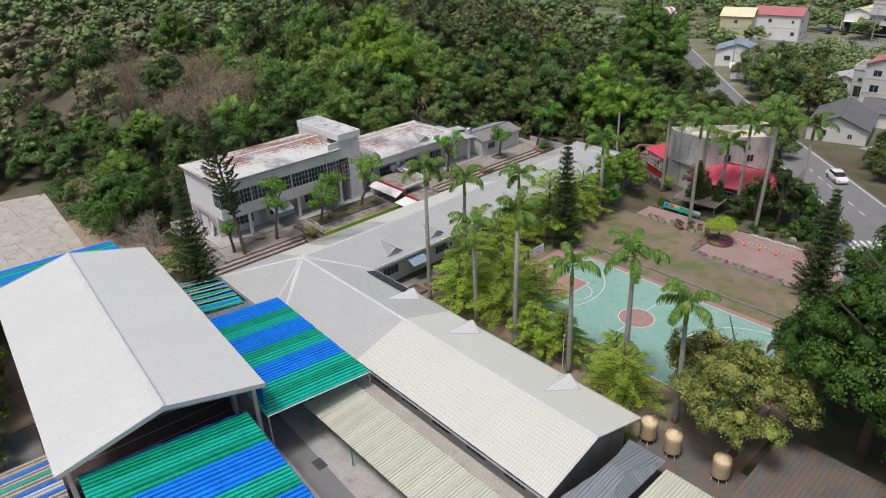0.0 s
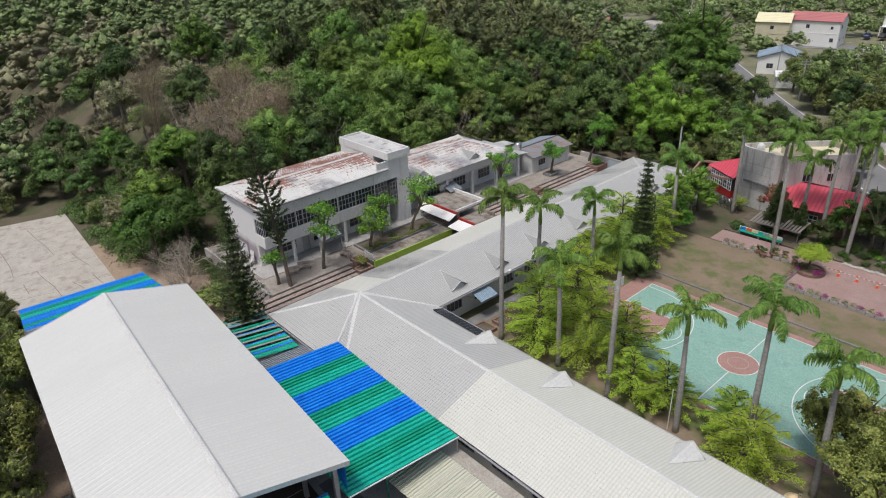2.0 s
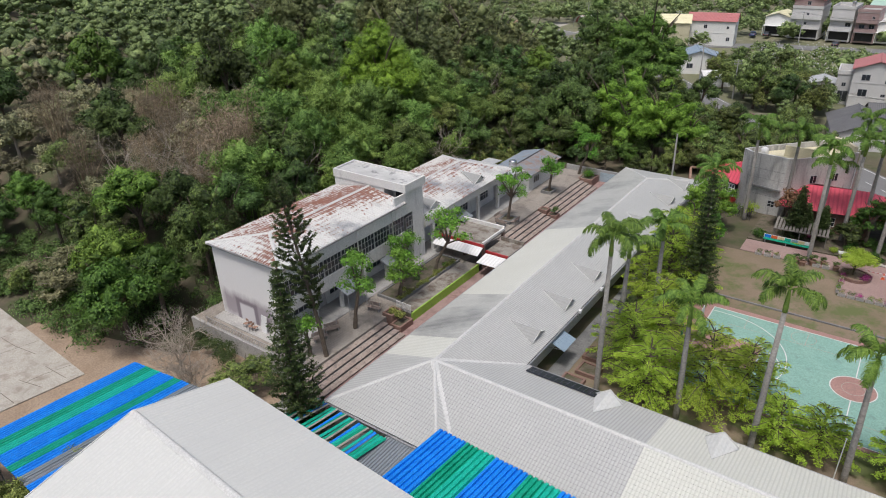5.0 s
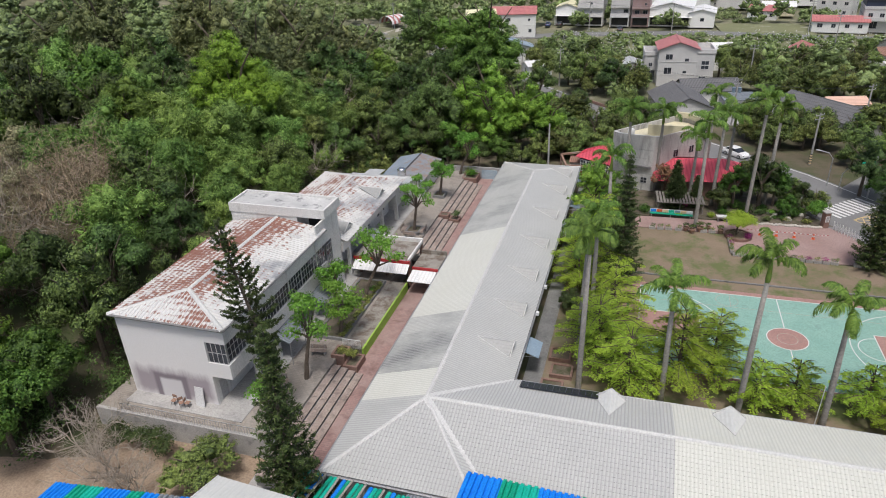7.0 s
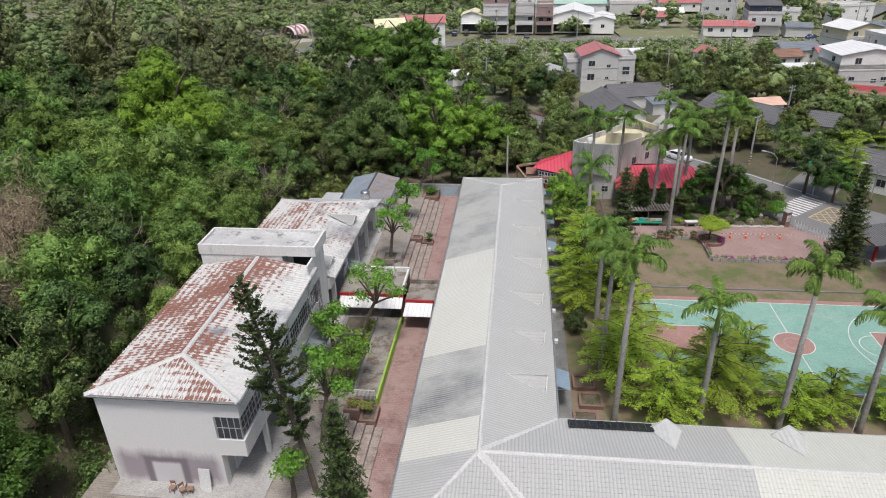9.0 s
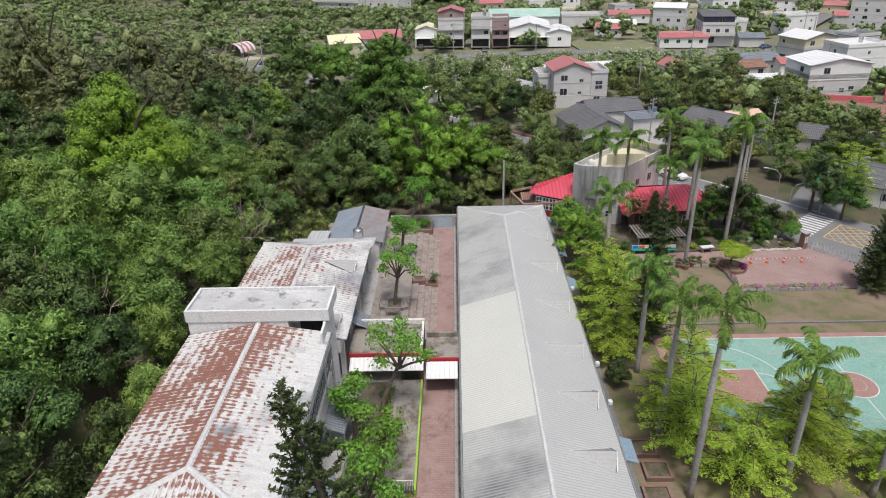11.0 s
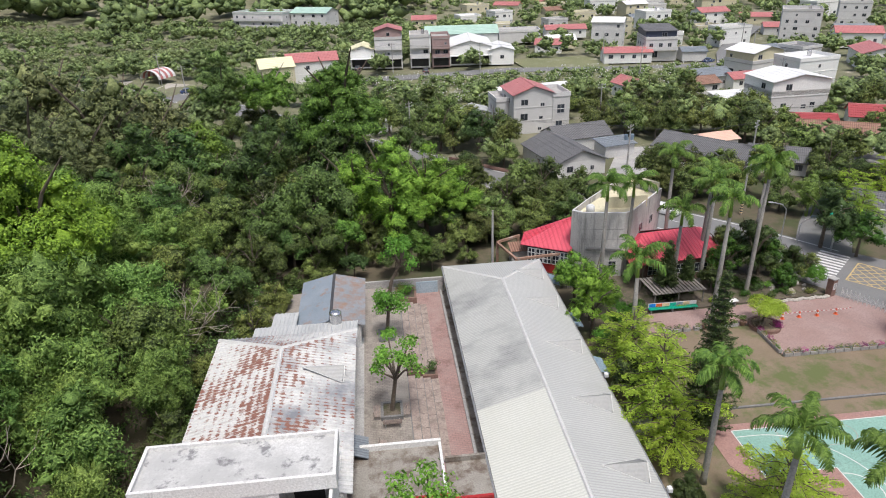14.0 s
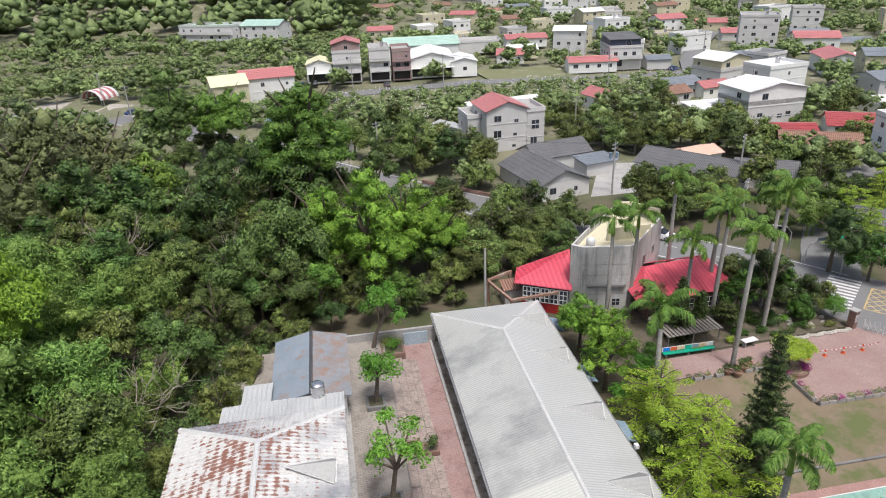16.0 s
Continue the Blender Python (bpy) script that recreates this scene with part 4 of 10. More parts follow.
def window(parent, m, w, h, cols, rows, name="window", frame_mat=None, bar=0.05, deep=0.08):
    """A framed window: frame and bars, with a pane of glass behind."""
    key = (round(w, 2), round(h, 2), cols, rows, frame_mat.name if frame_mat else "")
    if key not in FRAME_CACHE:
        fr, gl = Geo(), Geo()
        fr.box(0, 0, 0, w, deep, bar).box(0, 0, h - bar, w, deep, h).box(0, 0, bar, bar, deep, h - bar).box(w - bar, 0, bar, w, deep, h - bar)
        for c in range(1, cols):
            fr.box(w * c / cols - bar / 2, 0.005, bar, w * c / cols + bar / 2, deep - 0.005, h - bar)
        for r in range(1, rows):
            fr.box(bar, 0.01, h * r / rows - bar / 2, w - bar, deep - 0.01, h * r / rows + bar / 2)
        gl.box(bar * 0.6, deep * 0.45, bar * 0.6, w - bar * 0.6, deep * 0.6, h - bar * 0.6)
        fm, gm = fr.mesh("window"), gl.mesh("pane")
        fm.materials.append(frame_mat or M_FRAME)
        gm.materials.append(M_GLASSY)
        FRAME_CACHE[key] = (fm, gm)
    fm, gm = FRAME_CACHE[key]
    win = part(name, fm, None, parent, "", m)
    part("pane", gm, None, win)
    return win


def wall_pose(x, y, z, rz):
    return pose(x, y, z, 0, 0, rz)


for (x, y, rz, length, base) in ((4.4, 6.8, 90, 48.2, 0.0), (-4.4, 55.0, -90, 60.7, 1.0), (38.6, 4.4, 180, 34.2, 0.0), (5.6, -4.4, 0, 33.0, 0.0)):
    ops = [(i * 4.0 + 0.8, i * 4.0 + 3.0, base + 0.9, base + 2.0) for i in range(int(length // 4))]
    pierced(0, length, base - 0.2, 3.25 if base == 0 else 3.15, ops, 0.2, "wall", M_WALL, wing, wall_pose(x, y, 0, rz))
    for o in ops:
        window(wing, wall_pose(x, y, 0, rz) @ pose(o[0], 0.05, o[2]), o[1] - o[0], o[3] - o[2], 4, 1)
part("wall", Geo().box(-4.4, 55.0, 0, 4.4, 55.2, 3.3), M_WALL, wing)
part("wall", Geo().box(-4.4, -6.2, 0, 5.2, -6.0, 3.2), M_WALL, wing)
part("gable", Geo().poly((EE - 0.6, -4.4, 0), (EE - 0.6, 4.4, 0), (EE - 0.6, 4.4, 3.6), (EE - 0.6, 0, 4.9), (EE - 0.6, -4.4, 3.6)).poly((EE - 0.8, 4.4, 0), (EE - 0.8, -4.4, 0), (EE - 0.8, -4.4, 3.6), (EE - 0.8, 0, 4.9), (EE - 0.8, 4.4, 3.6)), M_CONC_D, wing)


# vent gablets on the roof: a white triangle under a small pitched hood
def gablet_meshes():
    hood, face = Geo(), Geo()
    k = (RZ - E0) / 5.58
    # local: x along the eave, y up the slope on plan, z from the eave
    px, py, pz = 0.0, 0.8, 1.12
    bl, br, back = (-1.15, 0.95, 0.95 * k + 0.05), (1.15, 0.95, 0.95 * k + 0.05), (0.0, 3.9, 3.9 * k + 0.05)
    hood.poly(bl, (px, py - 0.1, pz), back)
    hood.poly((px, py - 0.1, pz), br, back)
    for q in (bl, br):
        face.tube([q, back], 0.035, 4)
        face.tube([(q[0], q[1] - 0.12, q[2] + 0.03), (px, py - 0.12, pz + 0.03)], 0.045, 4)
    face.poly((-1.05, 0.9, 0.9 * k), (1.05, 0.9, 0.9 * k), (0, 0.85, pz - 0.1))
    return hood.mesh("hood"), face.mesh("vent_face")


HOOD, FACE = gablet_meshes()
HOOD.materials.append(M_HOOD)
FACE.materials.append(M_CAP)
HOOD_NEW = HOOD.copy()
HOOD_NEW.materials.clear()
HOOD_NEW.materials.append(M_HOOD_NEW)
spots = [(13.3, 5.58, 180), (21.8, 5.58, 180), (33.1, 5.58, 180)] + [(5.6, y, 90) for y in (9.2, 15.6, 22.2, 29.6, 37.6, 45.6, 51.8)]
for x, y, rz in spots:
    vent = part("roof_vent", HOOD_NEW if rz == 180 else HOOD, None, wing, "small triangular roof vent with white face", pose(x, y, E0, 0, 0, rz))
    part("vent_face", FACE, None, vent)

# solar panel on the inner slope
solar = thing("solar_panel", "long dark solar panel lying on the classroom roof", "solar panel", slope_pose((12.4, 5.3, 3.45), (6.3, 5.3, 3.45), (12.4, 0, 5.1)))
part("panel", Geo().box(0, 0.05, 0.05, 6.1, 1.25, 0.12), M_SOLAR, solar)
rails = Geo()
for i in range(13):
    rails.box(i * 0.5, 0.03, 0.12, i * 0.5 + 0.03, 1.27, 0.14)
part("frame", rails, M_DARKSTEEL, solar)

# ---- the old two-storey building ----
old = thing("old_building", "white two-storey school building with a rusted sheet roof", "school building")
OX0, OX1, OXG, OY0, OY1, OE, OR = -25.6, -15.6, -17.5, -1.8, 16.0, 9.95, 10.85
part("south_wall", Geo().box(OX0, OY0, TZ, OXG, OY0 + 0.25, OE).box(OXG, OY0, 8.35, OX1, OY0 + 0.25, OE).box(OXG, OY0, 5.0, OX1, OY0 + 0.25, 6.4), M_STAINWALL, old, "white gable wall with violet-grey damp stains")
part("west_wall", Geo().box(OX0, OY0 + 0.25, TZ, OX0 + 0.25, OY1, OE), M_WALL, old)
part("floor_slab", Geo().box(OX0 + 0.25, OY0 + 0.3, 4.9, OX1 - 0.05, OY1, 5.2), M_CONC, old)
part("band", Geo().box(OX1 - 0.2, OY0 + 0.25, 8.35, OX1, OY1, OE), M_WALL, old, "tall white band above the windows")
part("parapet", Geo().box(OX1 - 0.2, OY0 + 0.25, 5.0, OX1, OY1, 6.4), M_WALL, old, "white parapet below the windows")
# back wall painted near-black to give the rooms their shade
part("inner_wall", Geo().box(OXG - 0.2, OY0 + 0.25, 5.2, OXG, OY1, OE), M_INSIDESHADE, old)
for i in range(7):
    window(old, pose(OX1 - 0.15, OY0 + 0.3 + i * 2.50, 6.4, 0, 0, 90), 2.44, 1.95, 5, 3)
window(old, pose(OXG + 0.05, OY0 + 0.06, 6.4), 1.75, 1.95, 4, 2)
ops = [(0.4, 1.4, TZ, 4.1), (2.0, 4.6, 2.9, 4.2), (5.4, 6.4, TZ, 4.1), (7.0, 9.8, 2.9, 4.2), (10.6, 11.6, TZ, 4.1), (12.4, 15.2, 2.9, 4.2), (16.0, 17.0, TZ, 4.1)]
pierced(0, OY1 - OY0 - 0.3, TZ, 5.0, ops, 0.2, "veranda_wall", M_WALL, old, pose(OXG, OY0 + 0.25, 0, 0, 0, 90))
for o in ops:
    if o[2] > TZ:
        window(old, pose(OXG, OY0 + 0.25, 0, 0, 0, 90) @ pose(o[0], 0.05, o[2]), o[1] - o[0], o[3] - o[2], 4, 2)
    else:
        d = part("door", Geo().box(o[0] + 0.03, 0.08, o[2], o[1] - 0.03, 0.13, o[3] - 0.03), M_FRAME, old, "grey panelled door", pose(OXG, OY0 + 0.25, 0, 0, 0, 90))
for y in (1.6, 5.2, 8.8, 12.4, 15.6):
    part("column", Geo().box(OX1 - 0.35, y, TZ, OX1 - 0.02, y + 0.33, 4.95), M_WALL, old)
ribbed_slope("roof_slope", (OX0 - 0.3, OY1, OE), (OX0 - 0.3, OY0 - 0.3, OE), (-20.6, OY1, OR), (-20.6, 1.5, OR), M_RUST_W, old, label="heavily rusted sheets")
ribbed_slope("roof_slope", (OX1 + 0.3, OY0 - 0.3, OE), (OX1 + 0.3, OY1, OE), (-20.6, 1.5, OR), (-20.6, OY1, OR), M_RUST_E, old, label="white sheets with rust and soot")
ribbed_slope("roof_slope", (OX0 - 0.3, OY0 - 0.3, OE), (OX1 + 0.3, OY0 - 0.3, OE), (-20.6, 1.5, OR), (-20.6, 1.5, OR), M_RUST_S, old, label="white sheets with stripes of rust")
for a, b in (((-20.6, 1.5, OR), (-20.6, OY1, OR)), ((-20.6, 1.5, OR), (OX0 - 0.3, OY0 - 0.3, OE)), ((-20.6, 1.5, OR), (OX1 + 0.3, OY0 - 0.3, OE))):
    cap("ridge_cap", a, b, old, w=0.42, h=0.12)
gutter((OX1 + 0.35, OY0 - 0.3, OE - 0.08), (OX1 + 0.35, OY1, OE - 0.08), old, material=M_CONC_D)
gutter((OX0 - 0.3, OY0 - 0.36, OE - 0.08), (OX1 + 0.3, OY0 - 0.36, OE - 0.08), old, material=M_CONC_D)
for y in (2.5, 8.2, 13.8):
    part("downpipe", Geo().tube([(OX1 + 0.06, y, OE - 0.1), (OX1 + 0.06, y, 5.0)], 0.05, 6), M_WALL, old)

# stair tower
tower = thing("stair_tower", "white concrete stair tower with a patchy flat roof", "stair tower")
TX0, TX1, TY0, TY1, TT = -26.0, -15.3, 16.0, 19.6, 11.95
part("body", Geo().box(TX0 + 0.1, TY0 + 0.08, TZ, -18.4, TY1 - 0.08, 11.2), M_WALL, tower)
part("body_east", Geo().box(-18.4, TY0 + 1.5, TZ, -15.7, TY1 - 0.08, 11.1), M_WALL, tower)
part("landing", Geo().box(-18.4, TY0 - 0.9, 8.7, -15.8, TY0 + 1.5, 8.9), M_CONC, tower, "pale concrete landing")
part("roof_slab", Geo().box(TX0 + 0.1, TY0 + 0.1, 11.2, TX1 - 0.1, TY1 - 0.1, 11.72), M_BITUMEN, tower, "flat roof, white with black bald patches")
rim = Geo()
for b in ((TX0, TY0, TX1, TY0 + 0.18), (TX0, TY1 - 0.18, TX1, TY1), (TX0, TY0 + 0.18, TX0 + 0.18, TY1 - 0.18), (TX1 - 0.18, TY0 + 0.18, TX1, TY1 - 0.18)):
    rim.box(b[0], b[1], 11.0, b[2], b[3], TT)
part("rim", rim, M_WALL, tower, "weathered white parapet rim")
part("balcony_wall", Geo().box(-15.74, TY0 - 1.6, 8.4, -15.56, TY0 + 1.5, 10.9), M_WALL, tower)
# no opening here: a dark panel before the wall paints its shade
part("doorway", Geo().box(-17.9, TY0 + 1.45, 8.9, -16.2, TY0 + 1.49, 10.5), M_INSIDESHADE, tower, "dark panel painted as the shade of an open doorway")
window(tower, pose(-19.6, TY0 + 0.02, 9.7), 0.5, 0.9, 1, 1)
for z in (5.4, 6.7):
    window(tower, pose(-15.72, TY0 + 0.3, z, 0, 0, 90), 2.9, 1.2, 6, 2)

# rear block: one tall storey with a hipped rusty roof
rear = thing("rear_block", "lower white school block with a rust-streaked hipped roof", "school building")
RY0, RY1, RE, RR = 19.6, 38.4, 6.9, 8.35
part("wall", Geo().box(-26.3, RY0, TZ, -17.6, RY1 - 0.4, RE - 0.1), M_WALL, rear)
part("beam", Geo().box(-15.8, RY0, 5.6, -15.5, RY1 - 0.1, RE - 0.1), M_WALL, rear, "white fascia beam over the veranda")
for y in (20.9, 25.8, 30.7, 35.6, 40.4):
    part("column", Geo().box(-15.85, y, TZ, -15.45, y + 0.4, 5.6), M_WALL, rear)
for y in (24.0, 29.0, 34.0):
    window(rear, pose(-17.55, y, 3.0, 0, 0, 90), 2.4, 1.4, 4, 2)
ribbed_slope("roof_slope", (-26.5, RY1, RE), (-26.5, RY0, RE), (-20.6, 34.2, RR), (-20.6, RY0, RR), M_RUST_R, rear, pitch=0.36)
ribbed_slope("roof_slope", (-14.9, RY0, RE), (-14.9, RY1, RE), (-20.6, RY0, RR), (-20.6, 34.2, RR), M_RUST_Q, rear, pitch=0.36)
ribbed_slope("roof_slope", (-14.9, RY1, RE), (-26.5, RY1, RE), (-20.6, 34.2, RR), (-20.6, 34.2, RR), M_RUST_Q, rear, pitch=0.36)
for a, b in (((-20.6, RY0, RR), (-20.6, 34.2, RR)), ((-20.6, 34.2, RR), (-26.5, RY1, RE)), ((-20.6, 34.2, RR), (-14.9, RY1, RE))):
    cap("ridge_cap", a, b, rear, w=0.4)
for y in (21.8, 31.6):
    v = part("roof_vent", HOOD, None, rear, "", pose(-14.9, y, RE, 0, 0, 90))
    part("vent_face", FACE, None, v)
part("window_box", Geo().box(-15.5, 24.5, 4.4, -15.4, 25.6, 5.2), M_FRAME, rear)

annex = thing("rear_annex", "low annex with pale lean-to roof", "annex")
part("wall", Geo().box(-23.5, 38.6, TZ, -17, 42.6, 5.2), M_WALL, annex)
ribbed_slope("roof_slope", (-24.2, 38.5, 5.9), (-14.9, 38.5, 5.9), (-24.2, 42.0, 5.6), (-14.9, 42.0, 5.6), M_PALEROOF, annex)
ribbed_slope("low_roof", (-22.9, 42.1, 5.3), (-20.6, 42.1, 5.3), (-22.9, 45.2, 5.1), (-20.6, 45.2, 5.1), M_PALEROOF, annex)

kitchen = thing("tile_roofed_house", "small house with a dark roof strewn with brown leaves", "house")
part("wall", Geo().box(-20.4, 42.9, 2.0, -14.8, 51.9, 4.6), M_WALL, kitchen)
sheet_slope("roof_slope", (-20.8, 52.2, 4.6), (-20.8, 42.7, 4.6), (-17.5, 52.2, 5.4), (-17.5, 42.7, 5.4), M_SLATEROOF, kitchen, 10)
sheet_slope("roof_slope", (-14.3, 42.7, 4.6), (-14.3, 52.2, 4.6), (-17.5, 42.7, 5.4), (-17.5, 52.2, 5.4), M_LEAFROOF, kitchen, 10)
part("gable", Geo().poly((-20.4, 42.9, 4.6), (-14.8, 42.9, 4.6), (-17.5, 42.9, 5.3)).poly((-14.8, 51.9, 4.6), (-20.4, 51.9, 4.6), (-17.5, 51.9, 5.3)), M_WALL, kitchen)
cap("ridge_cap", (-17.5, 42.6, 5.4), (-17.5, 52.3, 5.4), kitchen, M_DARKSTEEL, w=0.3)
window(kitchen, pose(-14.75, 44.4, 2.9, 0, 0, 90), 1.6, 1.0, 3, 1)

tank = thing("water_tank", "ribbed stainless steel water tank on a roof stand", "water tank", pose(-16.9, 42.0, 5.2))
part("barrel", Geo().lathe([(0.02, 0.35), (0.55, 0.35), (0.58, 0.5), (0.55, 0.65), (0.58, 0.8), (0.55, 0.95), (0.58, 1.1), (0.55, 1.25), (0.57, 1.4), (0.4, 1.55), (0.15, 1.62), (0.02, 1.62)], 18), M_STAINLESS, tank, smooth=True)
for a in (45, 135, 225, 315):
    part("leg", Geo().tube([(0.5 * math.cos(radians(a)), 0.5 * math.sin(radians(a)), 0), (0.45 * math.cos(radians(a)), 0.45 * math.sin(radians(a)), 0.4)], 0.03, 5), M_STEEL, tank)

# covered crossing between the old building and the classrooms
bridge = thing("covered_walkway", "concrete walkway roof with white awnings and red edge strips", "walkway")
part("slab", Geo().box(-15.3, 21.5, 3.9, -8.9, 26.4, 4.1), M_DIRTYSLAB, bridge)
part("parapet", Geo().box(-15.3, 26.2, 4.1, -8.9, 26.45, 4.55).box(-9.1, 21.5, 4.1, -8.9, 26.2, 4.4), M_WALL, bridge)
part("red_strip", Geo().box(-15.3, 21.35, 3.85, -8.8, 21.5, 4.2), M_RED, bridge)
ribbed_slope("awning", (-15.1, 20.1, 3.35), (-8.8, 20.1, 3.35), (-15.1, 21.3, 3.9), (-8.8, 21.3, 3.9), M_WHITEROOF, bridge, pitch=0.2, high=0.03)
part("slab_east", Geo().box(-8.7, 21.9, 3.1, -5.8, 25.4, 3.3).box(-8.7, 25.2, 3.3, -5.8, 25.4, 3.75), M_DIRTYSLAB, bridge)
part("red_strip", Geo().box(-8.7, 21.7, 3.05, -5.8, 21.88, 3.4), M_RED, bridge)
ribbed_slope("awning", (-8.6, 19.6, 2.85), (-5.9, 19.6, 2.85), (-8.6, 21.6, 3.15), (-5.9, 21.6, 3.15), M_WHITEROOF, bridge, pitch=0.2, high=0.03)
for x, y in ((-14.9, 21.7), (-11.8, 21.7), (-9.2, 21.7), (-14.9, 26.0), (-9.2, 26.0)):
    part("column", Geo().box(x, y, 1.0, x + 0.3, y + 0.3, 3.9), M_BRICK, bridge)
part("yellow_door", Geo().box(-11.9, 22.1, 2.0, -11.2, 22.15, 3.8), M_TANK, bridge)

# steps down from the terrace
def stairs(name, x_hi, x_lo, y0, y1, z_hi, z_lo, n, label):
    t = thing(name, label, "steps")
    for i in range(n):
        xa = x_hi + (x_lo - x_hi) * i / n
        xb = x_hi + (x_lo - x_hi) * (i + 1) / n
        z = z_hi - (z_hi - z_lo) * (i + 1) / (n + 1)
        riser = part("step", Geo().box(xa, y0, z_lo - 0.3, xb, y1, z - 0.06), M_CONC_D, t, "dark concrete riser")
        w = (y1 - y0) / 6
        for k in range(6):
            part("tread", Geo().box(xa + 0.09, y0 + k * w + 0.012, z - 0.06, xb + 0.03, y0 + (k + 1) * w - 0.012, z + 0.004 * ((i + 2 * k) % 3)), M_STEP, riser)
    return t


stairs("brick_steps", -10.8, -8.0, -7.6, 5.8, TZ, PZ, 4, "long brick garden steps down from the terrace")
stairs("brick_steps", -10.8, -8.0, 27.6, 38.0, TZ, PZ, 4, "long brick garden steps down from the terrace")
stairs("brick_steps", -10.8, -8.0, 39.4, 51.5, TZ, PZ, 4, "long brick garden steps down from the terrace")
ramp = thing("ramp", "grey concrete ramp with a lime green outer wall", "ramp")
part("deck", Geo().box(-10.9, 8.6, 0.9, -9.05, 20.6, 2.02), M_DIRTYSLAB, ramp)
part("green_wall", Geo().box(-9.05, 8.2, 0.9, -8.9, 20.6, 2.08), M_LIME, ramp, "lime green painted wall")
rail = part("railing", Geo().box(-10.9, 8.19, 2.9, -9.05, 8.24, 2.95), M_WHITE, ramp, "white steel railing")
for i in range(17):
    part("bar", Geo().box(-10.9 + i * 0.11, 8.2, 2.0, -10.87 + i * 0.11, 8.23, 2.902), M_WHITE, rail)


def planter_box(name, x0, y0, x1, y1, z0, z1, label, wall=0.2, leaf=None, group=""):
    t = thing(name, label, "planter", group=group)
    g = Geo().box(x0, y0, z0, x1, y0 + wall, z1).box(x0, y1 - wall, z0, x1, y1, z1).box(x0, y0 + wall, z0, x0 + wall, y1 - wall, z1).box(x1 - wall, y0 + wall, z0, x1, y1 - wall, z1)
    part("rim", g, M_CONC_D if name == "tree_bed" else M_BRICK, t)
    part("soil", Geo().box(x0 + wall, y0 + wall, z0, x1 - wall, y1 - wall, z1 - 0.12), M_BEDSOIL, t)
    return t


planter_box("brick_planter", -11.3, 6.4, -10.0, 8.0, 1.0, 2.35, "brick planter with dry shrubs at the head of the steps")
planter_box("brick_planter", -9.95, 5.9, -8.6, 7.9, 1.0, 1.75, "low brick planter with brown soil")
planter_box("tree_bed", -14.2, 9.0, -11.2, 20.2, 1.95, 2.3, "long planted bed edged with dark stone")
planter_box("tree_bed", -13.2, 31.9, -11.4, 33.9, 1.95, 2.4, "square stone bed round a tree")
planter_box("tree_bed", -13.2, 43.6, -11.6, 45.4, 1.95, 2.4, "square stone bed round a tree")
planter_box("brick_planter", -10.7, 38.1, -9.4, 39.3, 1.0, 2.1, "small brick planter between the steps")
planter_box("brick_planter", -9.35, 38.1, -8.0, 39.3, 1.0, 1.6, "small brick planter between the steps")
planter_box("brick_planter", -11.2, 51.6, -8.95, 54.2, 1.0, 2.1, "raised bed of shrubs at the end of the path")

# retaining wall and railing south of the terrace
part_wall = thing("retaining_wall", "grey concrete retaining wall with a thin railing", "wall")
part("wall", Geo().box(-27.5, -4.5, -0.3, -10.9, -4.2, TZ + 0.1), M_CONC, part_wall)
bars = Geo().box(-25, -4.4, TZ + 0.9, -11, -4.35, TZ + 0.94)
for i in range(57):
    bars.box(-25 + i * 0.25, -4.4, TZ + 0.1, -24.98 + i * 0.25, -4.37, TZ + 0.9)
part("railing", bars, M_STEEL, part_wall)
far_wall = thing("end_wall", "low painted wall closing the path's far end", "wall")
part("wall", Geo().box(-14.5, 54.6, 0.2, -5.6, 54.85, 2.8), M_CONC, far_wall)
part("gate", Geo().box(-8.8, 54.35, 1.1, -6.4, 54.45, 2.5), M_GATEBLUE, far_wall, "pale blue sheet gate")

# ---- sports hall ----
GM = pose(5.7, -21.35, 0, 0, 0, -4.0)
hall = thing("sports_hall", "open-sided sports hall with a white sheet roof", "hall", GM)
GL, GW, GE, GR = 14.85, 7.0, 8.1, 9.8
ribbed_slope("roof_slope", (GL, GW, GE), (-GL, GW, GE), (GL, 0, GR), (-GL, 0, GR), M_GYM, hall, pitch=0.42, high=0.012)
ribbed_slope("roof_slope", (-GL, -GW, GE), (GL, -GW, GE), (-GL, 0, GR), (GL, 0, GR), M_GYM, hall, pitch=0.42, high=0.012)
cap("ridge_cap", (-GL, 0, GR), (GL, 0, GR), hall, w=0.5)
for s in (1, -1):
    part("barge_board", Geo().box(s * GL - 0.04, 0, -0.3, s * GL + 0.04, 7.2, 0.05, Matrix.Translation((0, 0, GR)) @ Matrix.Rotation(-math.atan2(GR - GE, GW), 4, "X")).box(s * GL - 0.04, -7.2, -0.3, s * GL + 0.04, 0, 0.05, Matrix.Translation((0, 0, GR)) @ Matrix.Rotation(math.atan2(GR - GE, GW), 4, "X")), M_CAP, hall)
for i in range(6):
    x = -GL + 1 + i * (2 * GL - 2) / 5
    for y in (-GW + 0.7, GW - 0.7):
        part("post", Geo().box(x - 0.15, y - 0.15, 0, x + 0.15, y + 0.15, GE - 0.1), M_STEEL, hall)
    part("truss", Geo().tube([(x, -GW + 0.5, GE - 0.25), (x, 0, GR - 0.4), (x, GW - 0.5, GE - 0.25)], 0.08, 6).tube([(x, -GW + 0.5, GE - 0.9), (x, 0, GR - 1.1), (x, GW - 0.5, GE - 0.9)], 0.06, 6), M_STEEL, hall)
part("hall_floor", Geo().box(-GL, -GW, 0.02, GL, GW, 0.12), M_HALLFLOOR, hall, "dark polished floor")
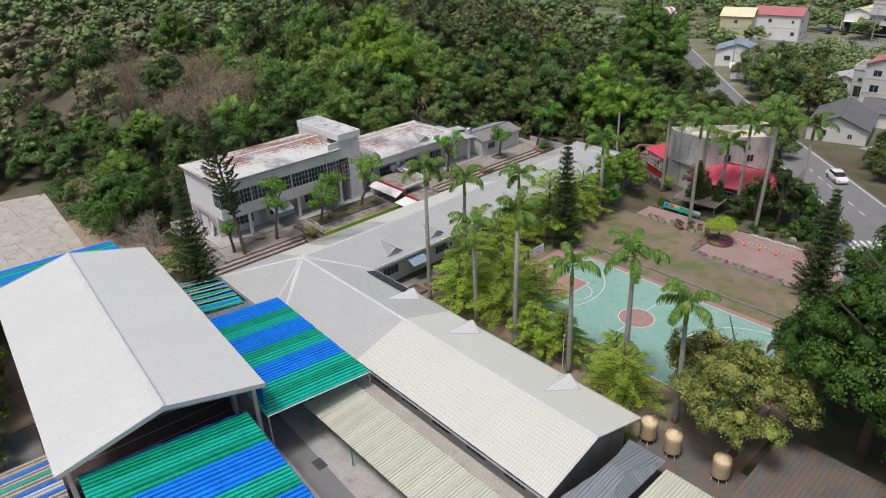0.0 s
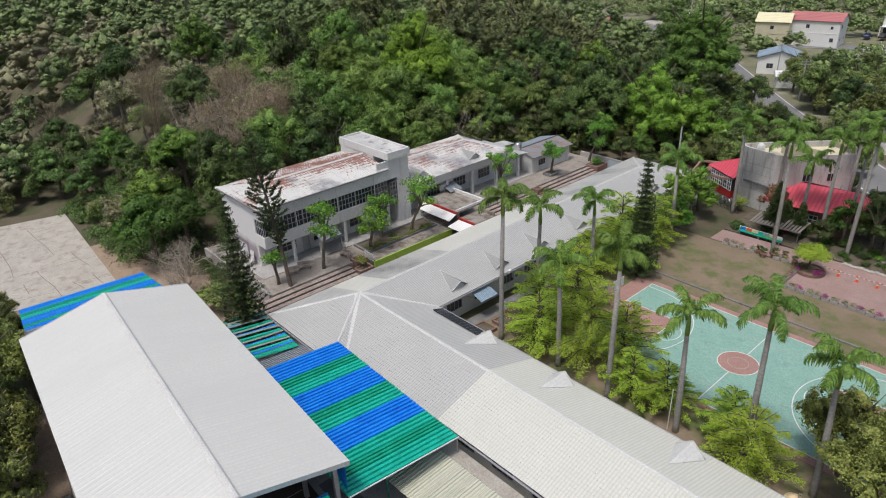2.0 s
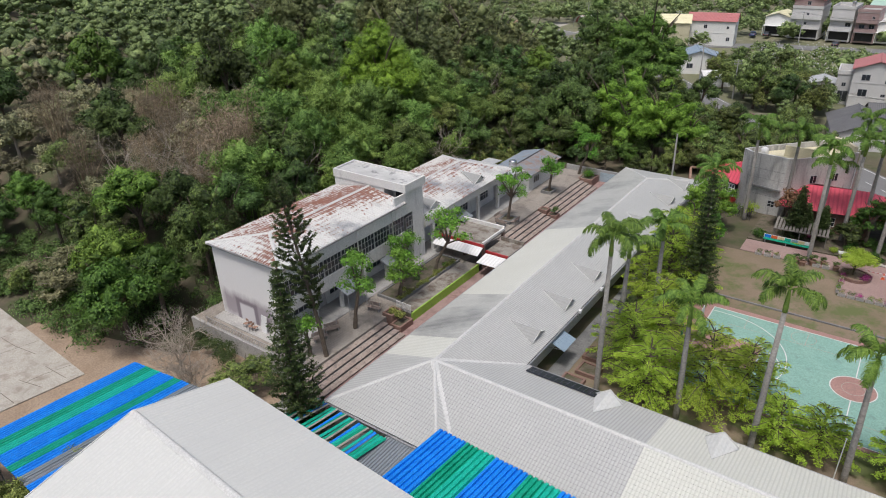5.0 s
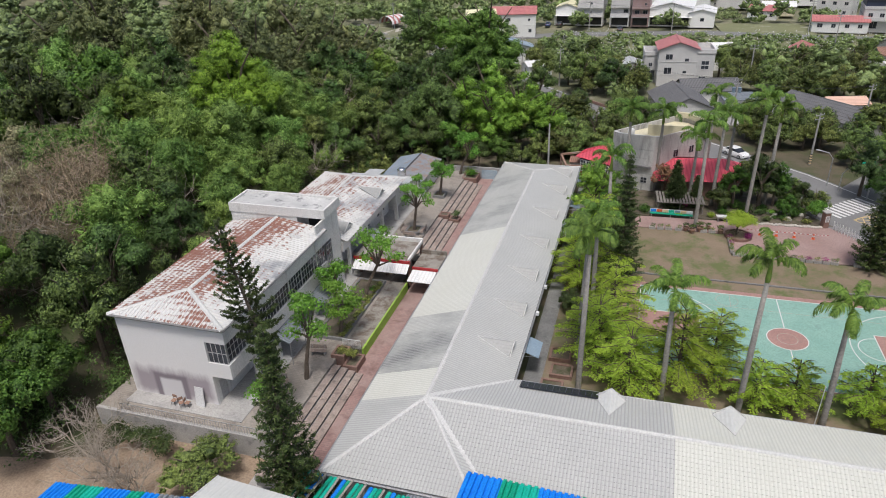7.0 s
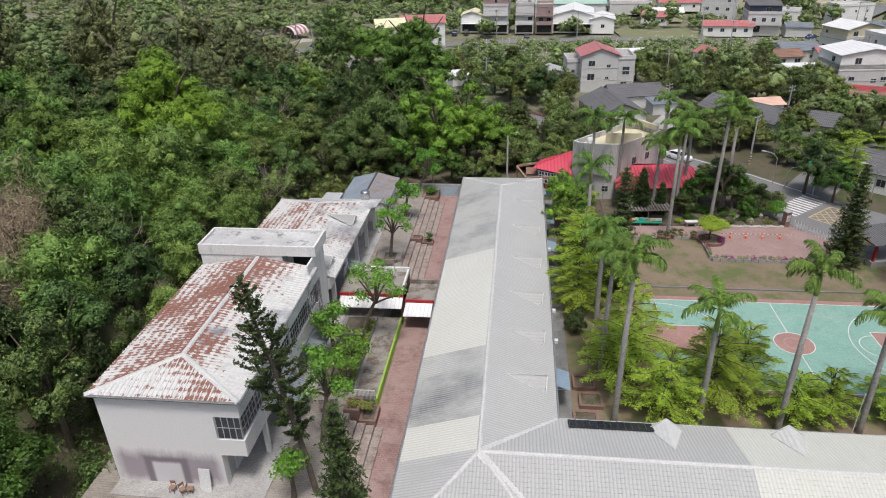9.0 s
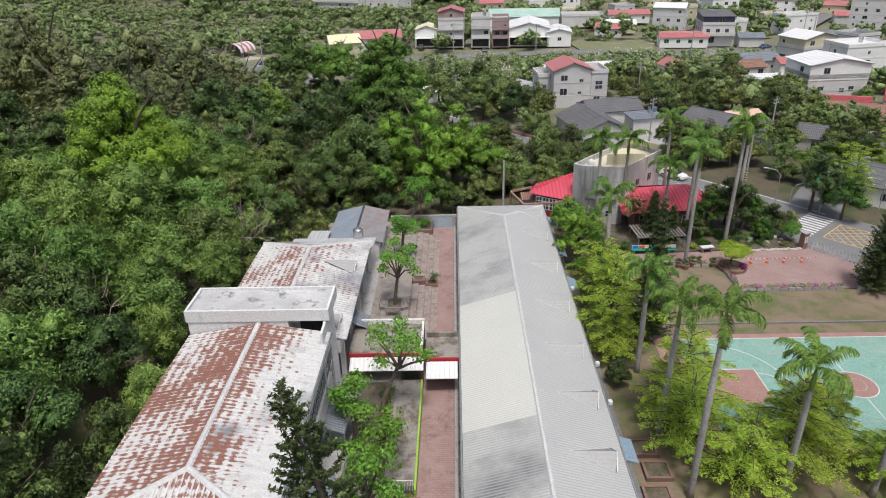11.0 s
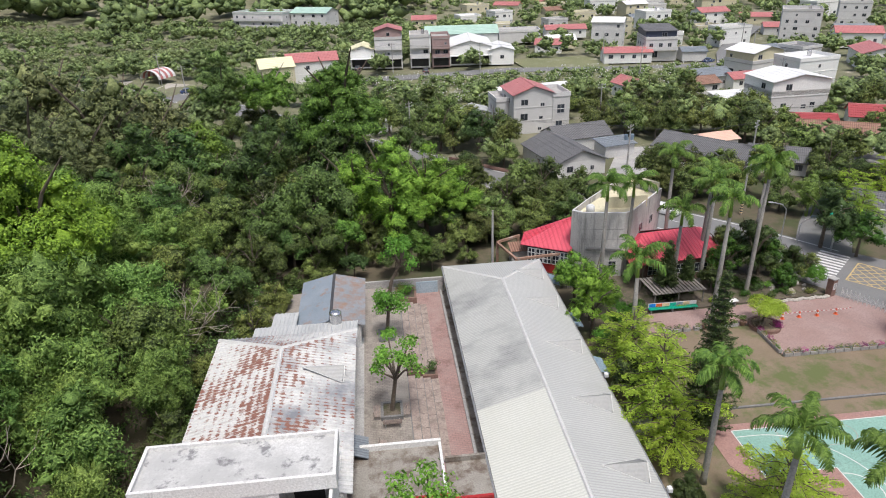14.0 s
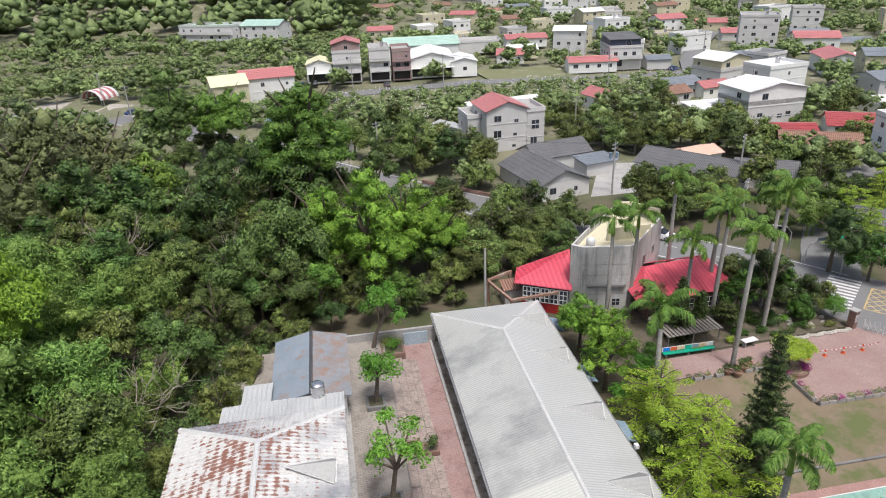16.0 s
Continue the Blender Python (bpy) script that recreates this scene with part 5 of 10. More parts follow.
for i in range(9):
    x = GL - 1.0 - 1.6 * i
    part("floor_line", Geo().box(x, -GW + 0.6, 0.12, x + 0.07, GW - 0.6, 0.126), M_CONC, hall)
# near-black sheet added under the roof as the hall's inner shade
part("ceiling_lining", Geo().poly((-GL + 0.2, -GW + 0.3, GE - 0.12), (-GL + 0.2, 0, GR - 0.14), (GL - 0.2, 0, GR - 0.14), (GL - 0.2, -GW + 0.3, GE - 0.12)).poly((-GL + 0.2, 0, GR - 0.14), (-GL + 0.2, GW - 0.3, GE - 0.12), (GL - 0.2, GW - 0.3, GE - 0.12), (GL - 0.2, 0, GR - 0.14)), M_INSIDESHADE, hall)


part("tarpaulin", Geo().poly((GL - 0.1, GW - 0.3, GE - 0.1), (GL - 2.6, GW - 0.3, GE - 0.15), (GL - 2.2, GW - 0.25, 6.3), (GL - 0.5, GW - 0.2, 5.2)), M_BLUE, hall, "slack blue tarpaulin strip")


def striped_canopy(name, m, width, length, stripes, z_hi, z_lo, label, wave=0.40, amp=0.16, posts=True):
    """Corrugated sheets in stripes side by side along x; the ribs run along y."""
    t = thing(name, label, "canopy", m)
    x = 0.0
    total = sum(w for w, _ in stripes)
    for w, mt in stripes:
        w = w / total * width
        geo, n = Geo(), max(2, round(w / wave))
        pts, u = [], w / n
        for i in range(n):
            sway = 0.02 * math.sin(3.1 * (x + u * i))
            pts += [(x + u * i, 0.0), (x + u * (i + 0.14), 0.0), (x + u * (i + 0.24), amp + sway), (x + u * (i + 0.50), amp * 0.86 + sway), (x + u * (i + 0.76), amp + sway), (x + u * (i + 0.86), 0.0)]
        pts.append((x + w, 0.0))
        for (xa, ha), (xb, hb) in zip(pts, pts[1:]):
            geo.poly((xa, 0, z_lo + ha), (xb, 0, z_lo + hb), (xb, length, z_hi + hb), (xa, length, z_hi + ha))
        part("sheet", geo, mt, t, "blue corrugated sheet" if mt == M_BLUE else "green corrugated sheet")
        x += w
    part("purlin", Geo().box(0, 0.05, z_lo - 0.12, width, 0.15, z_lo - 0.03).box(0, length - 0.15, z_hi - 0.12, width, length - 0.05, z_hi - 0.03).box(0, length / 2 - 0.05, (z_lo + z_hi) / 2 - 0.12, width, length / 2 + 0.05, (z_lo + z_hi) / 2 - 0.03), M_STEEL, t)
    for px in (0.1, width / 2, width - 0.1) if posts else ():
        for py, pz in ((0.1, z_lo), (length - 0.1, z_hi)):
            part("post", Geo().tube([(px, py, 0), (px, py, pz - 0.05)], 0.06, 6), M_STEEL, t)
    part("edge_trim", Geo().box(width, 0, z_lo - 0.05, width + 0.05, 0.06, z_lo + 0.08).tube([(width + 0.02, 0, z_lo + 0.08), (width + 0.02, length, z_hi + 0.08)], 0.05, 5), M_WHITE, t)
    return t


B, G, T = M_BLUE, M_GREEN, M_TEAL
striped_canopy("striped_canopy", pose(4.3, -15.1, 0, 0, 0, -2.0), 16.5, 9.3, [(2.4, B), (1.1, G), (1.3, T), (2.6, B), (1.2, G), (1.2, T), (2.6, B), (1.2, T), (1.0, G), (1.6, T)], 4.2, 4.9, "blue and green striped corrugated canopy between hall and classrooms")
striped_canopy("striped_canopy", pose(19.8, -28.2, 0, 0, 0, -4.0), 10.4, 11.2, [(1.5, G), (1.3, T), (1.0, G), (2.2, B), (1.0, B), (1.5, T), (0.8, G), (1.6, B)], 6.0, 7.0, "blue and green striped corrugated canopy at the hall's end")
tarp_strip = thing("tarpaulin_strip", "creased blue tarpaulin strip hung along the canopy's edge", "tarpaulin", pose(19.8, -28.2, 0, 0, 0, -4.0))
tarp = Geo()
for k in range(22):
    ya, yb = 11.2 * k / 22, 11.2 * (k + 1) / 22
    za, zb = 7.05 - ya / 11.2, 7.05 - yb / 11.2
    wa, wb = (0.07 * math.sin(1.9 * q) + 0.04 * math.sin(4.3 * q) for q in (k, k + 1))
    ha, hb = (0.26 + 0.10 * math.sin(1.1 * q + 1) + (0.5 if q > 19 else 0.0) for q in (k, k + 1))
    tarp.poly((-0.08, ya, za - ha), (-0.08, yb, zb - hb), (-0.10 + wb, yb, zb + 0.16), (-0.10 + wa, ya, za + 0.16))
    tarp.poly((-0.10 + wa, ya, za + 0.16), (-0.10 + wb, yb, zb + 0.16), (0.10 - wb, yb, zb + 0.22), (0.10 - wa, ya, za + 0.22))
part("tarpaulin", tarp, M_BLUE, tarp_strip, smooth=True)
striped_canopy("striped_canopy", pose(-22.9, -25.6, 4.3, 0, -14.0, -5.0), 13.4, 12.0, [(2.2, B), (1.2, G), (1.3, T), (2.3, B), (1.2, G), (1.2, B), (1.6, M_GREYROOF), (1.6, B)], 0.0, 0.0, "blue and green striped corrugated canopy behind the hall", posts=False)
side_posts = thing("post_row", "thin steel posts carrying the canopy behind the hall", "post")
for x, y in ((-22.6, -25.2), (-22.0, -19.5), (-21.6, -14.0)):
    part("post", Geo().tube([(x, y, 0), (x, y, 4.3)], 0.06, 6), M_STEEL, side_posts)
striped_canopy("striped_canopy", pose(11.3, -40.0, 0, 0, 0, -3.0), 6.1, 11.4, [(0.9, M_BEIGE), (0.35, B), (0.7, M_BEIGE), (0.4, M_TEAL), (0.8, M_BEIGE), (0.35, B), (0.8, M_PALEROOF), (0.35, B), (0.9, M_BEIGE), (0.6, B)], 4.0, 4.2, "faded striped side canopy of the hall")
# loose overlapping strips beside the hall
loose = thing("loose_canopy", "sagging canopy of overlapping green and blue strips, ridge highlights laid on as beige strips", "canopy", pose(-7.2, -13.6, 0, 0, 0, -4))
seq = [T, G, M_BEIGE, T, B, M_BEIGE, G, T, M_BEIGE, B, G, M_BEIGE, T, G, M_BEIGE, B, T, G, M_BEIGE, T, B, G, T, G]
for i, mt in enumerate(seq):
    geo, x = Geo(), i * 0.34
    # narrow raised beige strips are painted highlights along the ridges
    wide, rise = (0.045, 0.10) if mt == M_BEIGE else (0.075, 0.0)
    for j in range(8):
        ya, yb = 6.2 * j / 8, 6.2 * (j + 1) / 8
        za, zb = (3.9 - 0.7 * ((y / 6.2) ** 1.6) - 0.25 * math.sin(math.pi * y / 6.2) * (0.6 + 0.4 * math.sin(i)) + rise + 0.03 * (i % 3) for y in (ya, yb))
        for s in range(4):
            xa, xb = x + wide * s, x + wide * (s + 1)
            ha, hb = 0.09 * math.sin(math.pi * s / 4), 0.09 * math.sin(math.pi * (s + 1) / 4)
            geo.poly((xa, ya, za + ha), (xb, ya, za + hb), (xb, yb, zb + hb), (xa, yb, zb + ha))
    part("strip", geo, mt, loose)
for x in (0.1, 8.0):
    part("post", Geo().tube([(x, 0.1, 0), (x, 0.1, 3.8)], 0.05, 6), M_STEEL, loose)
    part("post", Geo().tube([(x, 6.0, 0), (x, 6.0, 3.1)], 0.05, 6), M_STEEL, loose)
lean = thing("grey_lean_to", "small dark grey sheet lean-to roof", "lean-to")
ribbed_slope("roof_slope", (0.9, -13.2, 3.4), (5.0, -13.0, 3.4), (0.9, -7.6, 3.1), (5.0, -7.6, 3.1), M_GREYROOF, lean, pitch=0.25)
part("post", Geo().tube([(1.1, -12.8, 0), (1.1, -12.8, 3.3)], 0.05, 6), M_STEEL, lean)

# low roofs east of the classrooms
low = thing("low_shed", "long low shed with a mossy cream sheet roof", "shed")
ribbed_slope("roof_slope", (18.4, -11.7, 2.6), (48, -11.7, 2.6), (18.4, -7.3, 2.9), (48, -7.3, 2.9), M_CREAM, low, pitch=0.3)
part("back_strip", Geo().box(18.4, -7.2, 2.7, 48, -6.1, 2.78), M_BEIGE, low)
for x in (18.8, 25, 32, 39, 47):
    part("post", Geo().tube([(x, -11.4, 0), (x, -11.4, 2.55)], 0.06, 6), M_GREEN, low)
    part("post", Geo().tube([(x, -7.0, 0), (x, -7.0, 2.7)], 0.06, 6), M_GREEN, low)
grey = thing("grey_shed", "small shed with a dark grey hipped sheet roof", "shed")
ribbed_slope("roof_slope", (39.3, -5.0, 2.3), (42.6, -5.0, 2.3), (40.4, 0.3, 3.1), (41.6, 0.3, 3.1), M_GREYROOF, grey, pitch=0.3)
ribbed_slope("roof_slope", (42.6, 4.0, 2.3), (39.5, 4.0, 2.3), (41.6, 0.3, 3.1), (40.4, 0.3, 3.1), M_GREYROOF, grey, pitch=0.3)
ribbed_slope("roof_slope", (42.6, -5.0, 2.3), (42.6, 4.0, 2.3), (41.6, 0.3, 3.1), (41.6, 0.3, 3.1), M_GREYROOF, grey, pitch=0.3)
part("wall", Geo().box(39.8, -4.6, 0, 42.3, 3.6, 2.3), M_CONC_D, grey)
flat("tank_deck", [(38.8, 4.3), (47.0, 4.3), (47.0, 8.6), (38.8, 8.6)], 0.5, 0.8, M_LEAFDARK, "low flat roof littered with brown leaves", "roof")
pale = thing("pale_shed", "low pale sheet roof beside the tanks", "shed")
ribbed_slope("roof_slope", (42.9, -6.0, 1.7), (49.0, -6.0, 1.7), (42.9, 3.6, 2.0), (49.0, 3.6, 2.0), M_CREAM, pale, pitch=0.3)
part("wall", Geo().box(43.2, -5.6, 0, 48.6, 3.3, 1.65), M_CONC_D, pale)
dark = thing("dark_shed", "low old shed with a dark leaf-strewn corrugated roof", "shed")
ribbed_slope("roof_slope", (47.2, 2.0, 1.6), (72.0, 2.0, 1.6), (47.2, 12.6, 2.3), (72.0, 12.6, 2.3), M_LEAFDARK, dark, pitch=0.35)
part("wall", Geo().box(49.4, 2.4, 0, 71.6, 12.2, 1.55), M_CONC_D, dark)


# ---- buildings ----
def house(x, y, rz, w, d, h, wall, roof, roof_mat, label, storeys=1, rise=1.2, name="house", over=0.4, win=(3, 2), ridge="x", group="", balcony=False, z0=0.0, tank_on=False, wins=None, shop=False):
    """A house: walls, roof, and a window in each bay of each storey on the front and the two sides."""
    t = thing(name, label, "house", pose(x, y, z0, 0, 0, rz), group)
    part("wall", Geo().box(-w / 2, -d / 2, -0.5, w / 2, d / 2, h), wall, t)
    if roof == "gable":
        if ridge == "x":
            for s in (1, -1):
                part("gable", Geo().poly((-s * w / 2, s * d / 2, h), (-s * w / 2, -s * d / 2, h), (-s * w / 2, 0, h + rise)), wall, t)
            k = rise / (d / 2)
            for s in (1, -1):
                a, b = (-s * (w / 2 + over), -s * (d / 2 + over), h - over * k), (s * (w / 2 + over), -s * (d / 2 + over), h - over * k)
                sheet_slope("roof", a, b, (a[0], 0, h + rise + 0.05), (b[0], 0, h + rise + 0.05), roof_mat, t, 6, thick=0.1)
            cap("ridge_cap", (-w / 2 - over, 0, h + rise + 0.05), (w / 2 + over, 0, h + rise + 0.05), t, roof_mat)
        else:
            for s in (1, -1):
                part("gable", Geo().poly((-s * w / 2, -s * d / 2, h), (s * w / 2, -s * d / 2, h), (0, -s * d / 2, h + rise)), wall, t)
            k = rise / (w / 2)
            for s in (1, -1):
                a, b = (s * (w / 2 + over), -s * (d / 2 + over), h - over * k), (s * (w / 2 + over), s * (d / 2 + over), h - over * k)
                sheet_slope("roof", a, b, (0, a[1], h + rise + 0.05), (0, b[1], h + rise + 0.05), roof_mat, t, 6, thick=0.1)
            cap("ridge_cap", (0, -d / 2 - over, h + rise + 0.05), (0, d / 2 + over, h + rise + 0.05), t, roof_mat)
    elif roof == "shed":
        sheet_slope("roof", (-w / 2 - over, -d / 2 - over, h), (w / 2 + over, -d / 2 - over, h), (-w / 2 - over, d / 2 + over, h + rise), (w / 2 + over, d / 2 + over, h + rise), roof_mat, t, 6, thick=0.12)
    else:
        part("roof", Geo().box(-w / 2 - 0.1, -d / 2 - 0.1, h, w / 2 + 0.1, d / 2 + 0.1, h + 0.15), roof_mat, t)
        rim_ = Geo()
        for b in ((-w / 2 - 0.1, -d / 2 - 0.1, w / 2 + 0.1, -d / 2 + 0.1), (-w / 2 - 0.1, d / 2 - 0.1, w / 2 + 0.1, d / 2 + 0.1), (-w / 2 - 0.1, -d / 2 + 0.1, -w / 2 + 0.1, d / 2 - 0.1), (w / 2 - 0.1, -d / 2 + 0.1, w / 2 + 0.1, d / 2 - 0.1)):
            rim_.box(b[0], b[1], h + 0.15, b[2], b[3], h + 0.95)
        part("parapet", rim_, wall, t)
    fh = h / storeys
    # windows by hand: (side, along, sill, width, height); side f front, r right, l left
    for side, u, z, ww, wh in wins or ():
        at = {"f": pose(-w / 2 + u, -d / 2 - 0.05, z), "r": pose(w / 2 + 0.05, -d / 2 + u, z, 0, 0, 90), "l": pose(-w / 2 - 0.05, d / 2 - u, z, 0, 0, -90)}[side]
        window(t, at, ww, wh, 2, 1)
    wr = random.Random(int(x * 7 + y * 13))
    if shop:
        # the wall stays closed; a dark panel paints the shade of the opening
        part("shop_front", Geo().box(-w / 2 + 0.4, -d / 2 - 0.04, 0.0, w / 2 - 0.4, -d / 2 + 0.1, 2.5), M_INSIDESHADE, t, "dark panel painted as the shade of an open shop front")
        part("awning", Geo().box(-w / 2, -d / 2 - 1.9, 2.62, w / 2, -d / 2 - 0.07, 2.74), shop, t, "sheet awning over the shop front")
        for px in (-w / 2 + 0.1, w / 2 - 0.1):
            part("post", Geo().box(px - 0.09, -d / 2 - 1.8, -0.4, px + 0.09, -d / 2 - 1.62, 2.62), wall, t)
    for s in range(storeys):
        z = s * fh + fh * 0.34
        for i in range(win[0] if wins is None and not (shop and s == 0) else 0):
            wx = -w / 2 + w * (i + 0.5) / win[0] + wr.uniform(-0.4, 0.4)
            ww, wh = wr.choice(((1.2, 1.1), (1.0, 1.1), (0.7, 0.8), (1.5, 1.2)))
            if wr.random() < 0.8:
                window(t, pose(wx - ww / 2, -d / 2 - 0.05, z), ww, min(wh, fh * 0.45), 2, 1)
        for i in range(win[1] if wins is None else 0):
            wy = -d / 2 + d * (i + 0.5) / win[1] + wr.uniform(-0.4, 0.4)
            ww, wh = wr.choice(((1.0, 1.0), (0.8, 0.9), (0.6, 0.7)))
            if wr.random() < 0.65:
                window(t, pose(w / 2 + 0.05, wy - ww / 2, z, 0, 0, 90), ww, wh, 2, 1)
            if wr.random() < 0.65:
                window(t, pose(-w / 2 - 0.05, wy + ww / 2, z, 0, 0, -90), ww, wh, 2, 1)
        if s:
            part("floor_band", Geo().box(-w / 2 - 0.06, -d / 2 - 0.06, s * fh - 0.12, w / 2 + 0.06, d / 2 + 0.06, s * fh + 0.06), wall, t)
            if balcony:
                part("balcony", Geo().box(-w / 2, -d / 2 - 1.3, s * fh - 0.12, w / 2, -d / 2 - 0.06, s * fh).box(-w / 2, -d / 2 - 1.3, s * fh, w / 2, -d / 2 - 1.18, s * fh + 1.0), wall, t)
    if tank_on:
        part("roof_tank", Geo().lathe([(0.02, 0), (0.55, 0), (0.55, 1.3), (0.3, 1.5), (0.02, 1.5)], 12, (w * 0.2, d * 0.2, h + (0.15 if roof == "flat" else rise))), M_STAINLESS, t)
    return t


def stack(lower, upper):
    """Set an upper storey on a lower one, as one house."""
    for c in list(upper.children):
        m = lower.matrix_basis.inverted() @ upper.matrix_basis @ c.matrix_basis
        c.parent = lower
        c.matrix_basis = m
    bpy.data.objects.remove(upper)
    return lower


W_, G_, Y_ = M_HOUSE_W, M_HOUSE_G, M_HOUSE_Y
house(19.8, 125.6, 4, 8.4, 9.5, 8.2, G_, "gable", M_PINKROOF, "grey three-storey house with a pale red gable roof", 3, 1.5, ridge="y", wins=[("f", 1.5, 5.9, 1.5, 1.2), ("f", 1.4, 2.6, 1.6, 1.6), ("f", 5.6, 5.5, 0.9, 0.7), ("f", 5.4, 2.9, 0.8, 0.6), ("f", 5.2, 0.6, 0.8, 0.6), ("l", 2.0, 5.8, 1.2, 1.1), ("l", 5.5, 5.8, 1.0, 1.1), ("r", 3.0, 5.8, 1.2, 1.2), ("r", 6.5, 3.0, 1.0, 1.2)])
house(25.7, 125.1, 4, 3.6, 8.0, 7.2, G_, "flat", M_CONC, "grey concrete house wing with a flat roof terrace", 3, wins=[("f", 0.9, 3.9, 1.6, 1.8), ("f", 0.7, 0.4, 1.4, 2.0), ("r", 2.0, 4.0, 1.2, 1.3), ("r", 5.0, 1.2, 1.0, 1.1)])
house(14.3, 127.6, 4, 3.2, 7.0, 6.0, G_, "flat", M_CONC, "grey concrete house wing with a balcony", 2, wins=[("f", 0.6, 0.6, 1.9, 2.2), ("f", 1.0, 3.7, 0.8, 0.8), ("l", 2.0, 3.6, 1.2, 1.2)])
house(24.6, 142.0, 10, 17, 8.5, 4.6, W_, "gable", M_WHITEROOF, "white workshop with a white sheet roof", 1, 1.1, win=(3, 2))
house(9.8, 131.5, 8, 6.2, 6.5, 2.8, G_, "gable", M_PALEROOF, "low grey shed with a pale sheet roof", 1, 0.9, ridge="y", win=(1, 1), name="shed")
house(20.4, 99.3, 12, 9.2, 13.5, 2.7, G_, "gable", M_DARKTILE, "old farmhouse with a dark grey tiled roof", 1, 1.9, ridge="y", win=(2, 3))
house(26.0, 110.0, 12, 11, 7.0, 2.8, W_, "gable", M_DARKTILE, "old farmhouse with a dark grey tiled roof", 1, 1.6)
house(31.5, 104.0, 12, 6.0, 4.0, 2.3, G_, "shed", M_GREYROOF, "open carport with a grey sheet roof", 1, 0.4, win=(0, 0), name="carport")
house(46.5, 96.5, -52, 18, 8.5, 2.3, G_, "gable", M_DARKTILE, "long low farmhouse with a dark blue-grey roof", 1, 1.7, win=(4, 2))
house(55.5, 91.0, -30, 9, 7.0, 2.4, G_, "gable", M_DARKTILE, "low farmhouse with a dark grey roof", 1, 1.4)
house(50.0, 102.6, 12, 6.6, 5.0, 2.6, W_, "gable", M_ORANGEROOF, "small white house with a salmon sheet roof", 1, 0.7, win=(2, 1))
stack(house(77.5, 126.0, 3, 13.2, 10.2, 5.0, G_, "flat", M_CONC, "two-tone house, grey below and white above", 2, wins=[("f", 2.4, 2.4, 1.3, 1.0), ("f", 5.0, 0.6, 1.1, 0.8), ("f", 7.2, 2.0, 1.2, 0.9), ("f", 9.2, 2.2, 1.2, 1.1), ("f", 10.6, 0.2, 2.0, 1.4), ("l", 2.0, 2.4, 1.0, 1.0), ("l", 6.4, 1.6, 1.2, 1.2)]),
      house(77.5, 126.0, 3, 13.4, 10.4, 2.9, W_, "gable", M_WHITEROOF, "white upper storey under a white sheet roof", 1, 1.2, ridge="y", wins=[("f", 3.0, 0.9, 1.4, 1.3), ("l", 6.4, 0.9, 1.4, 1.2)], z0=5.2))
house(70.0, 132.0, 3, 10.5, 6.5, 3.0, W_, "shed", M_WHITEROOF, "low white shed with a bright white roof", 1, 0.5, win=(1, 1))
stack(house(92.5, 166.0, 20, 11.5, 9.5, 4.2, G_, "flat", M_CONC, "two-tone house, grey below and cream above", 1, wins=[("f", 1.2, 1.0, 2.0, 1.4), ("f", 5.4, 1.2, 1.3, 1.4), ("f", 9.0, 1.2, 1.3, 1.4), ("l", 1.4, 1.0, 2.2, 1.4), ("l", 5.4, 1.0, 2.2, 1.4)]),
      house(92.5, 166.0, 20, 11.3, 9.3, 2.8, Y_, "gable", M_WHITEROOF, "cream upper storey with a pale roof", 1, 1.3, ridge="y", win=(2, 2), z0=4.4))
house(95.5, 147.5, 12, 12.0, 8.5, 7.6, W_, "flat", M_WHITE, "tall plain white house with a flat roof", 3, win=(1, 1), tank_on=True)
house(97.0, 172.0, 20, 13, 9, 6.0, W_, "gable", M_GREYROOF, "white hall with a grey sheet roof", 1, 1.2, win=(2, 1))
house(108.0, 170.0, 20, 8, 8, 6.5, G_, "flat", M_CONC_D, "grey concrete house under a dark flat roof", 2, win=(2, 2))
stack(house(-6.5, 213.0, -3, 8.6, 11, 8.4, G_, "flat", M_CONC, "tall grey town house with balconies and a red sheet top storey", 3, win=(1, 1), balcony=True, shop=M_CONC),
      house(-6.5, 212.5, -3, 8.4, 10, 2.4, M_HOUSE_R, "gable", M_PINKROOF, "red sheet top storey on a town house", 1, 1.2, ridge="y", win=(1, 1), z0=8.8))
house(-15.0, 215.0, -3, 7.6, 10, 5.4, W_, "gable", M_YELLOWROOF, "white shop with a cream sheet roof", 1, 1.2, ridge="y", win=(2, 1), shop=M_WHITEROOF)
house(3.5, 212.0, -3, 6.2, 11, 8.8, G_, "flat", M_CONC, "grey town house with balconies over a shop", 3, win=(2, 1), balcony=True, tank_on=True, shop=M_PALEROOF)
house(10.2, 211.5, -3, 5.6, 11, 8.2, M_HOUSE_R, "flat", M_CONC, "brown-tiled town house with balconies over a shop", 3, win=(2, 1), balcony=True, shop=M_CONC_D)
house(20.5, 217.0, -5, 13.5, 20, 5.4, W_, "gable", M_WHITEROOF, "large white workshop with a white sheet roof", 1, 1.8, ridge="y", win=(0, 0), shop=M_WHITEROOF)
house(30.0, 211.5, -5, 8.0, 13, 4.2, W_, "gable", M_WHITEROOF, "white garage with a painted side wall", 1, 1.0, ridge="y", win=(1, 0))
house(21.0, 241.0, -5, 26, 14, 6.0, W_, "gable", M_GREENROOF, "large hall with a pale green roof", 1, 2.0, win=(4, 0))
house(-29.5, 187.0, 8, 14, 9.5, 7.0, W_, "gable", M_PINKROOF, "white two-storey house with a long pale red roof", 2, 1.6, win=(4, 2))
